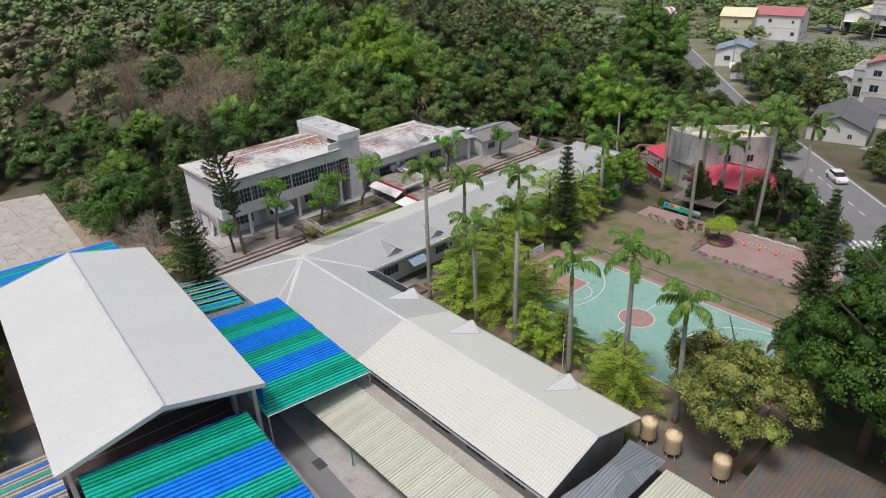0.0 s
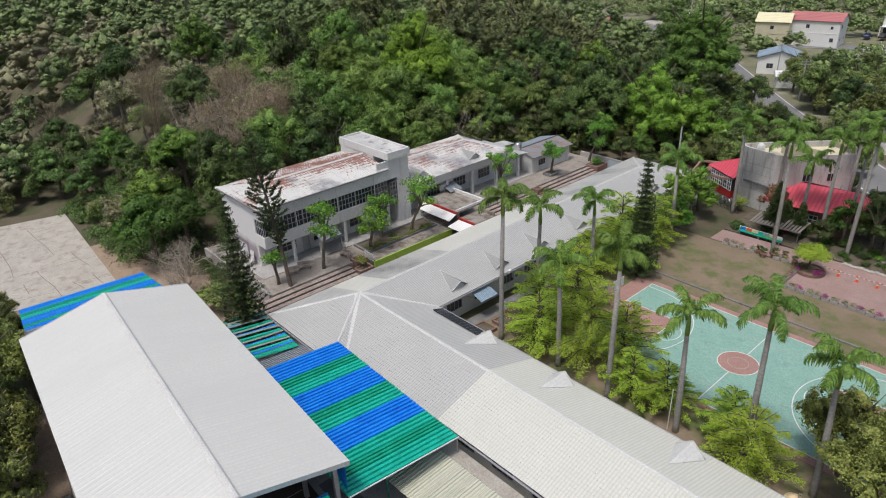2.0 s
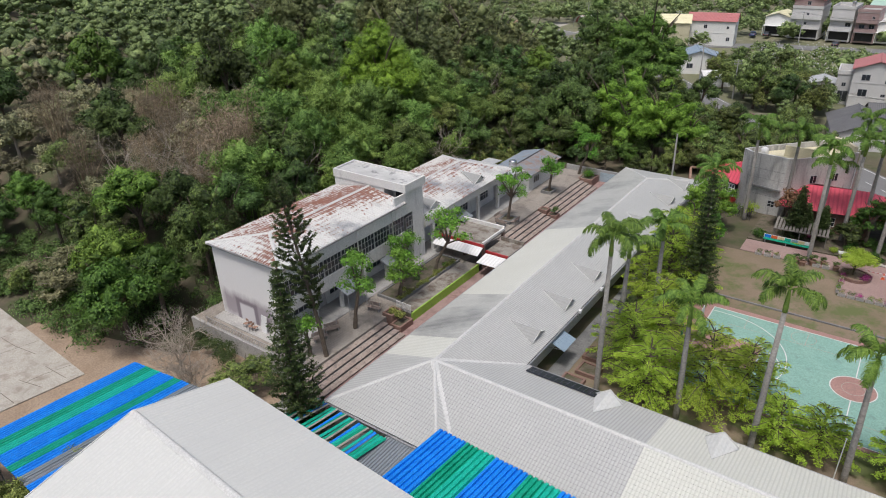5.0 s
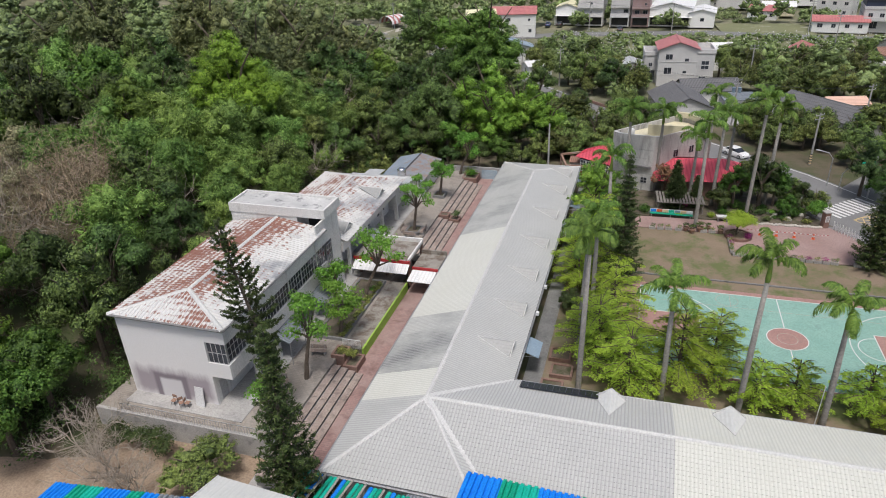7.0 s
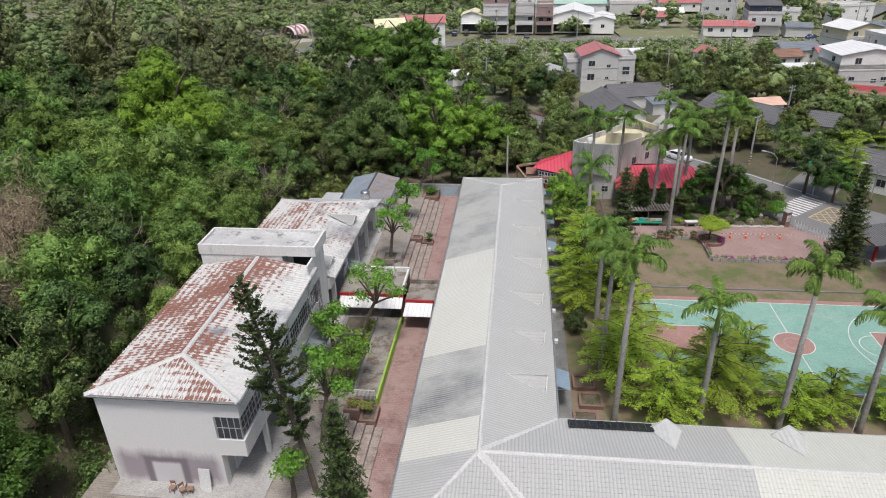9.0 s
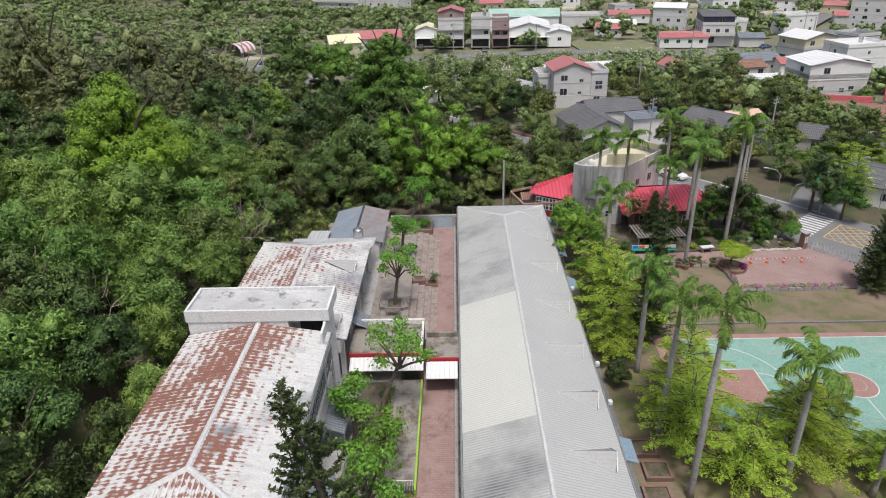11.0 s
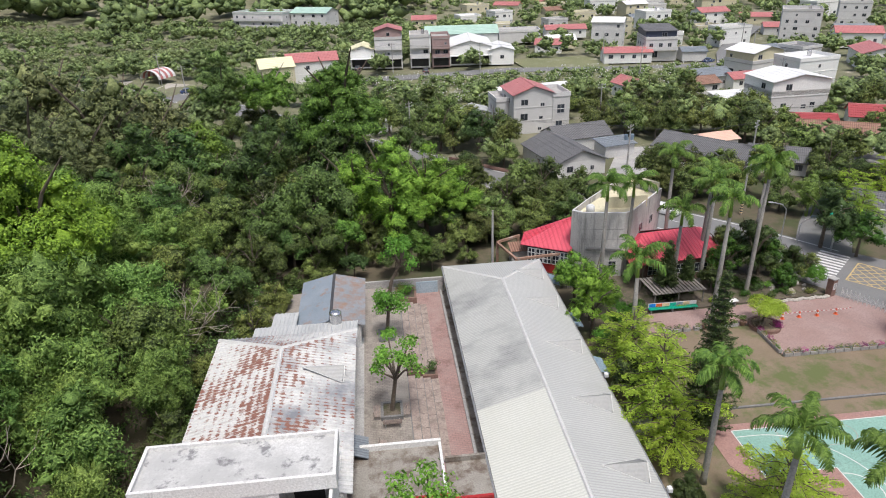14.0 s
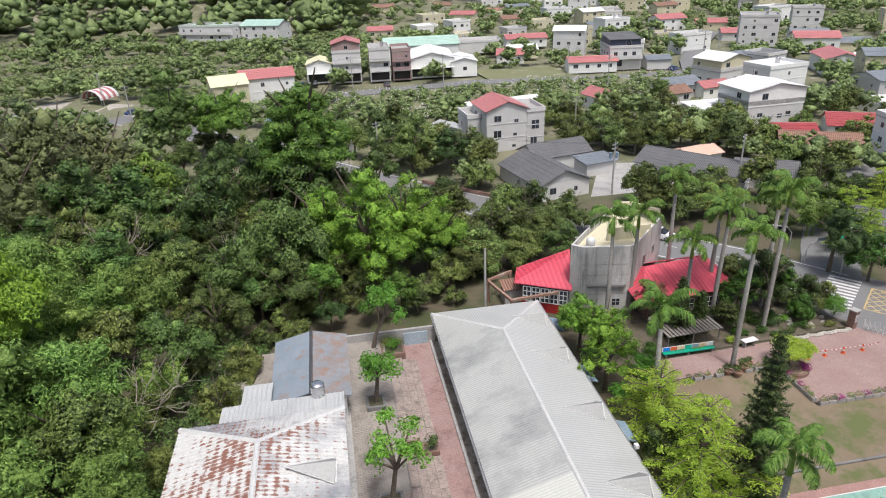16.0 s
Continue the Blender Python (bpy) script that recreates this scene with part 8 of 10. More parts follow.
# ---- the wood on the slope ----
def wood_kinds(fine):
    """The wood's kinds of tree: near the school with fine leaves, farther off with coarser sprays."""
    n, w = (0.80, 1.0) if fine else (0.36, 1.5)
    return [
        broadleaf(600, 9.0, 4.2, L_FOREST, int(4200 * n), (0.42 * w, 0.25 * w), 17, label="dense dark green forest tree"),
        broadleaf(601, 8.0, 3.6, L_LONGAN, int(4200 * n), (0.36 * w, 0.20 * w), 19, label="rounded olive-green fruit tree", low=0.2, name="fruit_tree", category="fruit tree"),
        broadleaf(602, 10.5, 4.0, L_FOREST, int(4400 * n), (0.42 * w, 0.25 * w), 18, label="tall dark green forest tree", low=0.3),
        broadleaf(603, 7.0, 3.8, L_LONGAN, int(4000 * n), (0.36 * w, 0.20 * w), 17, label="low rounded fruit tree", low=0.16, name="fruit_tree", category="fruit tree"),
        bamboo(604, 10.5, 4.2, L_BAMBOO, int(4600 * n), leaf=(0.46 * w, 0.11 * w)),
        bamboo(605, 9.0, 3.8, L_BAMBOO, int(4300 * n), leaf=(0.46 * w, 0.11 * w)),
        broadleaf(606, 12.5, 4.6, L_BRIGHT, int(4600 * n), (0.46 * w, 0.27 * w), 19, label="tall bright green tree above the wood"),
        bamboo(607, 9.5, 4.2, L_DRY, int(2800 * n), name="dry_bamboo", label="dead brown bamboo clump", leaf=(0.7 * w, 0.07 * w)),
        broadleaf(608, 12.0, 4.4, L_CASUARINA, int(5200 * n), (0.46 * w, 0.10 * w), 24, label="tall grey-green feathery casuarina tree", low=0.25, name="casuarina", bark=M_BARK, tuft=0.36, fuzz=0.9),
        broadleaf(609, 6.4, 3.4, L_SCRUB, int(2600 * n), (0.34 * w, 0.14 * w), 16, label="dusty grey-green scrub tree with bare twigs", low=0.2, name="scrub_tree", bark=M_DEADWOOD, tuft=0.34, fuzz=0.9),
    ]


KINDS, FAR_KINDS = wood_kinds(True), wood_kinds(False)
for k, (x, y) in zip(FAR_KINDS, ((-70, 14), (-24, 80), (-30, 86), (-16, 84), (-70, 30), (-72, 44), (-40, 92), (-74, 8), (-66, 84), (-68, 4))):
    k.matrix_basis = pose(x, y, float(land(x, y)), 0, 0, 30)
    tagged(k, group="trees of the wood")
for k, (x, y) in zip(KINDS, ((-34, 7), (-34, 50), (-57, 62), (-27, 58.5), (-39, 24), (-36, 42), (-54, 36), (-47, 12), (-56, 72), (-52, 2))):
    k.matrix_basis = pose(x, y, float(land(x, y)), 0, 0, 30)
    tagged(k, group="trees of the wood")
taken = [(-70, 14), (-24, 80), (-30, 86), (-16, 84), (-70, 30), (-72, 44), (-40, 92), (-74, 8), (-34, 7), (-34, 50), (-57, 62), (-27, 58.5), (-39, 24), (-36, 42), (-54, 36), (-47, 12), (-66, 84), (-68, 4), (-56, 72), (-52, 2)]
ROADV = [Vector(p) for p in ROAD]


def from_road(x, y):
    p, best = Vector((x, y)), 1e9
    for a, b in zip(ROADV, ROADV[1:]):
        d = b - a
        t = max(0, min(1, (p - a).dot(d) / d.length_squared))
        best = min(best, (p - a - d * t).length)
    return best


def off_lane(x, y):
    """Distance from the grassy lane that climbs through the wood."""
    return abs((x + 72) * 0.744 + (y - 67.5) * 0.668) if 64 < y < 116 else 99.0


def wooded(x, y):
    """Whether the plan shows woodland here."""
    if x > -27.6 and y < 40 or x > -24.0 and y < 57.5 or x > -16 and y < 60:
        return False
    if y < -9.5 and x > -66:
        return False
    if y < -7.0 and x > -40:
        return False
    if y < 1.5 and x > -31:
        return False
    # south-west side of the street only
    for a, b in zip(ROADV, ROADV[1:]):
        if min(a.y, b.y) <= y <= max(a.y, b.y):
            road_x = a.x + (b.x - a.x) * (y - a.y) / (b.y - a.y)
            return x < road_x - 6.5 and not (x > -2 and y < 68 and x > -0.5)
    return x < 0


tries = 0
while len(taken) < 286 and tries < 60000:
    tries += 1
    x, y = rng.uniform(-96, 20), rng.uniform(-11, 116)
    if not wooded(x, y) or from_road(x, y) < 7:
        continue
    gap = 4.6 + 0.012 * max(0.0, math.hypot(x + 20, y - 25) - 30)
    if any((x - a) ** 2 + (y - b) ** 2 < gap * gap for a, b in taken):
        continue
    taken.append((x, y))
    z = float(land(x, y))
    bamboo_zone = (-56 < x < -29 and 8 < y < 60) or (-10 < x < -4 and 62 < y < 74)
    dry_zone = -66 < x < -38 and 0 < y < 19
    clearing = off_lane(x, y) < 8.0
    if clearing:
        continue
    if dry_zone:
        k = rng.choice([7, 7, 9, 7, 4, 9])
    elif bamboo_zone:
        k = rng.choice([4, 5, 4, 5, 4, 2, 0])
    elif y > 55:
        k = rng.choice([1, 3, 0, 3, 0, 2])
    else:
        k = rng.choice([0, 2, 1, 0, 4, 5, 6])
    if x < -44 and y > 62 and y < 108:
        k = rng.choice([8, 8, 8, 0, 2])
    if x < -58 and y < 26:
        k = rng.choice([9, 9, 9, 0, 7])
    if y < 2 and x > -66:
        k = rng.choice([0, 9, 2, 9, 9, 6])
    if -40 < x < 2 and 58 < y < 84:
        k = rng.choice([0, 2, 0, 2, 1])
    if -19 < x < 1 and 58 < y < 79:
        continue
    if x > -31 and 36 < y < 60:
        k = rng.choice([1, 3, 5, 0, 3])
    s = rng.uniform(0.80, 1.30) * (0.62 if x > -31 and y < 60 else 0.8 if y < -3 else 1.0)
    if k == 8:
        s = rng.uniform(1.15, 1.6)
    if from_road(x, y) < 17:
        s *= 0.62
    put((FAR_KINDS if y > 76 or x < -62 else KINDS)[k], x, y, z, s, sz=s * rng.uniform(0.78, 1.25), group="trees of the wood")
for k, x, y, q in ((6, -16.8, 63.5, 0.6), (3, 1.6, 69.0, 0.85), (1, -19.0, 67.0, 0.7), (6, -8.0, 62.4, 0.45)):
    put(KINDS[k], x, y, 0, q, group="trees of the wood")
place(broadleaf(620, 24.5, 7.8, L_BROAD, 12000, (0.55, 0.36), 54, label="huge dark green spreading tree above the orchard", lump=(0.15, 0.28), low=0.28), -17.5, 96.0, 0)
place(broadleaf(621, 16.0, 6.6, L_BRIGHT, 3600, (0.5, 0.3), 34, label="tall thin-leaved tree with pale limbs", low=0.3, bark=M_DEADWOOD), -34.5, 131.0, 0)
place(broadleaf(622, 18.0, 6.2, L_FOREST, 5200, (0.5, 0.32), 30, label="dense round dark green tree by the road", low=0.2), -43.5, 131.5, 0)
for k, x, y, q in ((0, -66, -6, 0.7), (2, -70, -10.5, 0.75), (1, -63.5, -9.5, 0.6), (3, -74, -4, 0.8), (1, -68, -14.5, 0.65), (0, -73, -17, 0.75), (3, -66.5, -19.5, 0.6), (1, -67.5, -25, 0.7), (0, -73, -24, 0.8), (2, -68.5, -31, 0.75), (3, -78, -11, 0.8), (0, -79, -19, 0.8), (1, -75, -31, 0.8), (3, -58.5, -10.2, 0.45), (1, -52.0, -10.0, 0.45), (3, -46.0, -9.6, 0.5)):
    put(FAR_KINDS[k], x, y, None, q, group="trees of the wood")
for i, (x, y) in enumerate(offset([(-50, 160), (-45, 154.5), (-40, 149), (-34, 142), (-29, 136), (-24.5, 130.5), (-20, 125), (-15.5, 119.5), (-11, 114), (-6.5, 109), (-2, 104), (2.5, 99)], -7.0)):
    put(FAR_KINDS[(1, 3, 0, 3)[i % 4]], x, y, 0, (0.92, 0.80, 0.70, 0.86, 0.76)[i % 5], group="roadside trees")
infill = np.random.default_rng(57)
low_spots = []
while len(low_spots) < 150:
    x, y = infill.uniform(-48, 1.5), infill.uniform(57.5, 108)
    if not wooded(x, y) or from_road(x, y) < 7.5 or (x > -12.5 and y < 60.5) or any((x - a) ** 2 + (y - b) ** 2 < 9.6 for a, b in low_spots):
        continue
    low_spots.append((x, y))
    q = infill.uniform(0.50, 0.74) * (0.72 if y < 64 else 1.0)
    put((FAR_KINDS if y > 70 else KINDS)[int(infill.choice([1, 3, 3, 0]))], x, y, None, q, group="trees of the wood")
snag = place(bare(560, 9.6, 2.0, label="bare grey dead tree standing in the wood", forks=3), -41, 10, float(land(-41, 10)))
for x, y, q in ((-45, 6, 0.9), (-52, 14, 1.0), (-44, 16, 1.1), (-60, 20, 0.9), (-48, 9, 1.1), (-39, 4, 0.8), (-55, 5, 1.0), (-36, 20, 1.0), (-43, 30, 1.15), (-31, 44, 0.9), (-27, 70, 1.0), (-38, 66, 1.1), (-19, 76, 1.0), (-52, 52, 1.2), (-11, 84, 1.0), (-60, 74, 1.1), (-34, 90, 1.0), (-64, 36, 1.2)):
    put(snag, x, y, None, q, group="dead trees of the wood")


place(broadleaf(623, 17.0, 7.4, L_VIVID, 13000, (0.42, 0.26), 52, label="tall vivid green tree rising out of the wood", lump=(0.16, 0.28), low=0.3), -42.0, 43.5, float(land(-42.0, 43.5)))
for i, (x, y, h, sp) in enumerate(((-6.2, 71.6, 14.0, 5.4), (-15.6, 73.0, 14.4, 5.2), (-1.6, 71.6, 10.5, 4.2))):
    place(broadleaf(625 + i, h, sp, L_FRESH, 7000, (0.42, 0.18), 38, label="bright green tree behind the path's end", lump=(0.15, 0.30), low=0.08), x, y, 0)
place(broadleaf(624, 15.4, 6.2, L_FRESH, 10000, (0.42, 0.18), 42, label="bright green tree behind the path's end", lump=(0.15, 0.30), low=0.10), -10.8, 70.0, 0)
# grassy lane up the slope
lane_v, lane_f = [], []
for i in range(25):
    for j in range(6):
        q, o = 62 * i / 24 - 2, (j - 2.5) * 2.6 + 0.9 * math.sin(1.7 * i + j)
        x, y = -71 - 0.668 * q + 0.744 * o, 66 + 0.744 * q + 0.668 * o
        lane_v.append((x, y, float(land(x, y)) + 0.22))
        if i and j:
            k = i * 6 + j
            lane_f.append((k - 7, k - 6, k, k - 1))
lane = bpy.data.meshes.new("grass_lane")
lane.from_pydata(lane_v, [], lane_f)
tagged(part("grass_lane", lane, M_LANE, smooth=True), "rough pale grass lane climbing through the wood", "grass", "", "structure")
# farther woods and orchards: one mass of small crowns
def far_crowns(name, spots, material, label, leaf=(0.5, 0.3), count=7, seed=5, core=True, leaves=20, tuft=0.50):
    r = np.random.default_rng(seed)
    vs, fs, base = [], [], 0
    for x, y, z, h, sp in spots:
        heap = []
        for _ in range(4):
            a, q = r.uniform(0, 6.28), math.sqrt(r.uniform(0, 1)) * 0.6
            size = sp * r.uniform(0.46, 0.68)
            heap.append((x + sp * q * math.cos(a), y + sp * q * math.sin(a), z + h * r.uniform(0.45, 0.8), size, size * 0.75))
        if count:
            v, f = tuft_crown(heap, leaves, leaf[0], leaf[1], r, per_lump=count, tuft=tuft, core=core, inner=0.8)
        else:
            v, f = crown_arrays(heap, 70, leaf[0], leaf[1], r, core=0.0, tuft=7, shell=10)
        vs.append(v)
        fs.append(f + base)
        base += len(v)
    me = array_mesh(name, np.concatenate(vs), NO_QUADS, np.concatenate(fs))
    me.materials.append(material)
    return tagged(part(name, me, None), label, "woodland", "", "stuff")


fr = np.random.default_rng(21)
deep, orchard, scrub = [], [], []
for gx_ in np.arange(-300, 40, 6.9):
    for gy_ in np.arange(-70, 330, 6.9):
        x, y = gx_ + fr.uniform(-3, 3), gy_ + fr.uniform(-3, 3)
        if from_road(x, y) < 11 or (-80 < x < -40 and from_road(x, y) < 17) or (x > -104 and y < 122 and y > -10) or not wooded(x, y) or (x > -66 and y < 0) or (x > -68 and y < -8):
            continue
        if x < -60 and y > 172 and x > -108 and y < 202:
            continue
        deep.append((x, y, float(land(x, y)) - 0.5, fr.uniform(4.5, 14.5), fr.uniform(3.0, 5.6)))
dusty = [q for q in deep if q[0] > -150 and -30 < q[1] < 40 and (q[0] * 0.37 + q[1] * 0.73) % 1.0 < 0.6]
far_crowns("dry_scrub_wood", dusty, L_SCRUB, "dusty grey-green scrub on the slope", seed=33, count=8, leaves=160, leaf=(0.40, 0.16), tuft=0.36)
nearer = [q for q in deep if q[0] > -150 and q[1] < 215 and q not in dusty]
far_crowns("far_wood", nearer, L_HAZEDWOOD, "dense dark green woodland covering the far slope", seed=3, count=9, leaves=210, leaf=(0.42, 0.26), tuft=0.38)
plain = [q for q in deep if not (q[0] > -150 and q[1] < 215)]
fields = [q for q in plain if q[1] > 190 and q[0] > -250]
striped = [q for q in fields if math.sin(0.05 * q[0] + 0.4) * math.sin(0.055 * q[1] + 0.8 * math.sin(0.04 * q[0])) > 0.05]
far_crowns("distant_wood", [q for q in plain if q not in fields], L_HAZEDWOOD, "dense green woodland high on the far slope", seed=23, count=7, leaves=34, leaf=(0.62, 0.40), tuft=0.42)
far_crowns("far_orchard", [(x, y, z, 0.62 * h, 0.80 * w) for x, y, z, h, w in fields if (x, y, z, h, w) not in striped], L_HAZEDORCHARD, "rounded fruit trees on the plain beyond the wood", seed=24, count=8, leaves=70, leaf=(0.6, 0.3), tuft=0.36)
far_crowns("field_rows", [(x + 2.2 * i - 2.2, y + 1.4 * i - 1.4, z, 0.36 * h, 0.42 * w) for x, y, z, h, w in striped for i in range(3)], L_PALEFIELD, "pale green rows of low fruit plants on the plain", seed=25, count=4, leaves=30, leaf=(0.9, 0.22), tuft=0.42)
hills = []
for gx_ in np.arange(-600, 420, 20.0):
    for gy_ in np.arange(330, 820, 20.0):
        x, y = gx_ + fr.uniform(-8, 8), gy_ + fr.uniform(-8, 8)
        if x > 0 and y < 470:
            continue
        hills.append((x, y, float(land(x, y)) - 0.5, fr.uniform(8, 16), fr.uniform(11, 15)))
for gx_ in np.arange(-480, -300, 15.0):
    for gy_ in np.arange(-80, 330, 15.0):
        x, y = gx_ + fr.uniform(-6, 6), gy_ + fr.uniform(-6, 6)
        hills.append((x, y, float(land(x, y)) - 0.5, fr.uniform(8, 14), fr.uniform(8.5, 11.5)))
far_crowns("hill_wood", hills, L_HAZEDWOOD, "green woods on the hills beyond the village, haze mixed into the leaf colour", seed=13, count=9, leaves=0, tuft=0.40)
HOUSES = [(o.matrix_basis.translation.x, o.matrix_basis.translation.y) for o in scene.objects if o.get("category") == "house" and o.parent is None]


def clear_of_houses(x, y, d):
    return all((x - a) ** 2 + (y - b) ** 2 > d * d for a, b in HOUSES)


for gx_ in np.arange(-210, 300, 7.6):
    for gy_ in np.arange(60, 480, 7.6):
        x, y = gx_ + fr.uniform(-3, 3), gy_ + fr.uniform(-3, 3)
        if wooded(x, y) or from_road(x, y) < 8 or not clear_of_houses(x, y, 9.0) or y < 84 or (x < 46 and y < 90):
            continue
        if 148 < y < 198 and -20 < x < 100:
            continue
        if 25 < x < 50 and 90 < y < 108 or -105 < x < -58 and 170 < y < 202 or 36 < x < 62 and 190 < y < 214:
            continue
        if 60 < x < 160 and 180 < y < 270 and abs((x - 96) * 0.83 - (y - 186) * 0.55) < 8:
            continue
        near_village = 0 < x < 230 and 110 < y < 420
        if near_village and fr.uniform() < (0.1 if y < 150 else 0.3):
            continue
        orchard.append((x, y, float(land(x, y)) - 0.4, fr.uniform(4.2, 8.0), fr.uniform(2.9, 4.8)))
thick = np.random.default_rng(31)
low_scrub = []
while len(low_scrub) < 900:
    x, y = thick.uniform(-62, -22), thick.uniform(-12.5, 64)
    edge = (-29.8 < x < -26.8 and -3 < y < 40) or (-29 < x < -22.6 and 40 < y < 60) or (-62 < x < -28 and -12.5 < y < -3 and x < -34 + 0.6 * (y + 12)) or (x < -30 and thick.uniform() < 0.25)
    if edge:
        low_scrub.append((x, y, float(land(x, y)) - 0.2, thick.uniform(0.7, 2.4), thick.uniform(0.6, 1.4)))
far_crowns("undergrowth", low_scrub, L_FOREST, "weeds and low bushes at the foot of the wood", seed=8, count=0, leaf=(0.36, 0.2))
patchy = [q for q in orchard if q[1] > 150 and math.sin(0.045 * q[0] + 0.9) * math.sin(0.06 * q[1] + 0.5 * math.sin(0.05 * q[0])) > 0.12]
far_crowns("orchard", [q for q in orchard if q not in patchy], L_HAZEDORCHARD, "rounded fruit trees between the village houses", seed=4, count=9, leaves=80, leaf=(0.55, 0.30), tuft=0.40)
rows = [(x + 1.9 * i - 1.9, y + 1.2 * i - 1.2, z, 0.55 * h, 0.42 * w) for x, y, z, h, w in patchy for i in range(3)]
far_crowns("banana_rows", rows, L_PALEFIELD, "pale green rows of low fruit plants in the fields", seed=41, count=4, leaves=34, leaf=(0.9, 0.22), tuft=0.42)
for _ in range(640):
    x, y = fr.uniform(-18, 98), fr.uniform(140, 184)
    if clear_of_houses(x, y, 8):
        scrub.append((x, y, -0.3, fr.uniform(1.2, 2.6), fr.uniform(0.9, 1.9)))
bags = []
while len(bags) < 900:
    x, y = fr.uniform(-12, 100), fr.uniform(144, 185)
    if clear_of_houses(x, y, 8):
        bags.append((x, y, fr.uniform(0.9, 2.3)))
bag_v, bag_f = tuft_arrays(np.array(bags), np.stack([fr.uniform(0.09, 0.17, 900)] * 3, 1) * (1, 1, 1.3), fr, jitter=0.2)
bag_mesh = array_mesh("fruit_bags", bag_v, NO_QUADS, bag_f)
tagged(part("fruit_bags", bag_mesh, M_WHITE), "white paper bags over fruit in the field", "fruit bags", "", "stuff")
far_crowns("scrub", scrub, L_HAZEDORCHARD, "weedy shrubs in the field before the village", seed=6, count=4, leaves=16, leaf=(0.35, 0.2))
for x, y, k, s in ((-3.6, 119.5, 3, 1.05), (-9.5, 124.5, 1, 1.0), (2.0, 126.0, 3, 1.1), (-4.5, 133.5, 1, 1.0), (6.5, 120.0, 1, 0.95), (2.5, 112.0, 3, 0.9), (3.0, 135.0, 3, 1.0), (-13.5, 137.0, 3, 1.0), (0.5, 140.5, 1, 1.0), (11.0, 116.0, 3, 1.05), (-10.5, 144.5, 3, 1.0), (33.0, 117.0, 3, 1.1), (36.0, 129.0, 1, 1.0), (46.0, 132.0, 3, 1.1), (33.0, 138.5, 1, 0.9), (52.0, 139.0, 3, 1.0), (62.0, 140.0, 1, 1.1), (68.0, 121.0, 3, 1.0), (13, 84, 3, 1.0), (18, 80, 3, 0.9), (9, 83, 1, 0.95), (6, 77, 3, 1.0), (2, 84, 1, 1.0), (12, 74, 1, 0.9), (3.5, 71, 3, 0.85), (8, 70.5, 3, 0.8), (33, 84, 1, 0.9), (38, 88, 3, 0.9), (36, 80, 1, 0.8), (60, 84, 3, 1.0), (66, 88, 1, 1.0), (63, 96, 3, 1.0), (58, 106, 1, 1.1), (52, 112, 3, 1.1), (44, 112, 1, 1.0), (60, 114, 1, 1.0), (66, 108, 3, 1.0), (38, 116, 3, 1.0), (32, 122, 1, 0.9), (40, 126, 3, 1.1), (50, 122, 1, 1.1), (58, 130, 3, 1.2), (30, 132, 1, 1.0), (38, 138, 3, 1.0), (12, 106, 1, 1.0), (7, 110, 0, 0.9), (10, 100, 3, 0.8), (0, 112, 0, 1.0), (4, 118, 1, 1.0), (30, 56, 0, 0.6), (28, 57, 1, 0.75), (33.5, 55.5, 3, 0.6), (48, 70, 5, 0.75), (46, 76, 2, 0.7), (52, 72, 2, 0.75), (42, 80, 1, 0.8), (57, 74, 0, 0.8), (36.5, 53.0, 3, 0.5)):
    put((FAR_KINDS if y > 76 else KINDS)[k], x, y, 0, s, group="roadside trees")
for i, (x, y, h, sp, m_) in enumerate(((26.4, 52.6, 6.8, 2.2, L_GLOSSY), (29.6, 52.6, 8.6, 2.8, L_FOREST), (31.6, 54.2, 6.0, 2.4, L_GLOSSY), (43.4, 60.2, 8.6, 4.4, L_FOREST), (46.0, 57.0, 6.0, 3.2, L_GLOSSY), (35.0, 53.4, 4.4, 1.4, L_PINE), (24.4, 51.4, 4.0, 1.7, L_FOREST), (32.8, 51.2, 3.0, 1.5, L_GLOSSY))):
    place(broadleaf(800 + i, h, sp, m_, 1500 if h < 7 else 3200, (0.32, 0.2), 16, label="dark leafy garden tree beside the pavilion" if x < 40 else "broad green tree across the street", low=0.25), x, y, 0.05)
er, filled = np.random.default_rng(91), 0
while filled < 58:
    x, y = er.uniform(30, 104), er.uniform(60, 122)
    side = Vector((x, y))
    on_side_road = any((side - Vector(a).lerp(Vector(b), q / 6)).length < 5.0 for a, b in zip(((41.5, 57), (48, 66), (58, 78), (72, 90)), ((48, 66), (58, 78), (72, 90), (100, 100))) for q in range(7))
    if wooded(x, y) or from_road(x, y) < 8.5 or on_side_road or not clear_of_houses(x, y, 8.0) or 27 < x < 50 and 91 < y < 107:
        continue
    filled += 1
    q = er.uniform(0.6, 1.1)
    put(FAR_KINDS[int(er.choice([1, 3]))], x, y, 0, q, group="roadside trees")
for x, y, k, q in ((-33.5, 41.5, 4, 1.05), (-38.5, 47, 5, 1.15), (-31.0, 37.5, 5, 0.85), (-40.5, 53.5, 4, 1.05), (-36.0, 52.0, 5, 0.9), (-30.5, 33.0, 4, 0.75), (-34.0, 28.0, 5, 0.95), (-43.5, 40.0, 4, 1.1), (-30.0, 46.5, 5, 0.62), (-28.0, 50.5, 1, 0.62)):
    put(KINDS[k], x, y, None, q, group="trees of the wood")


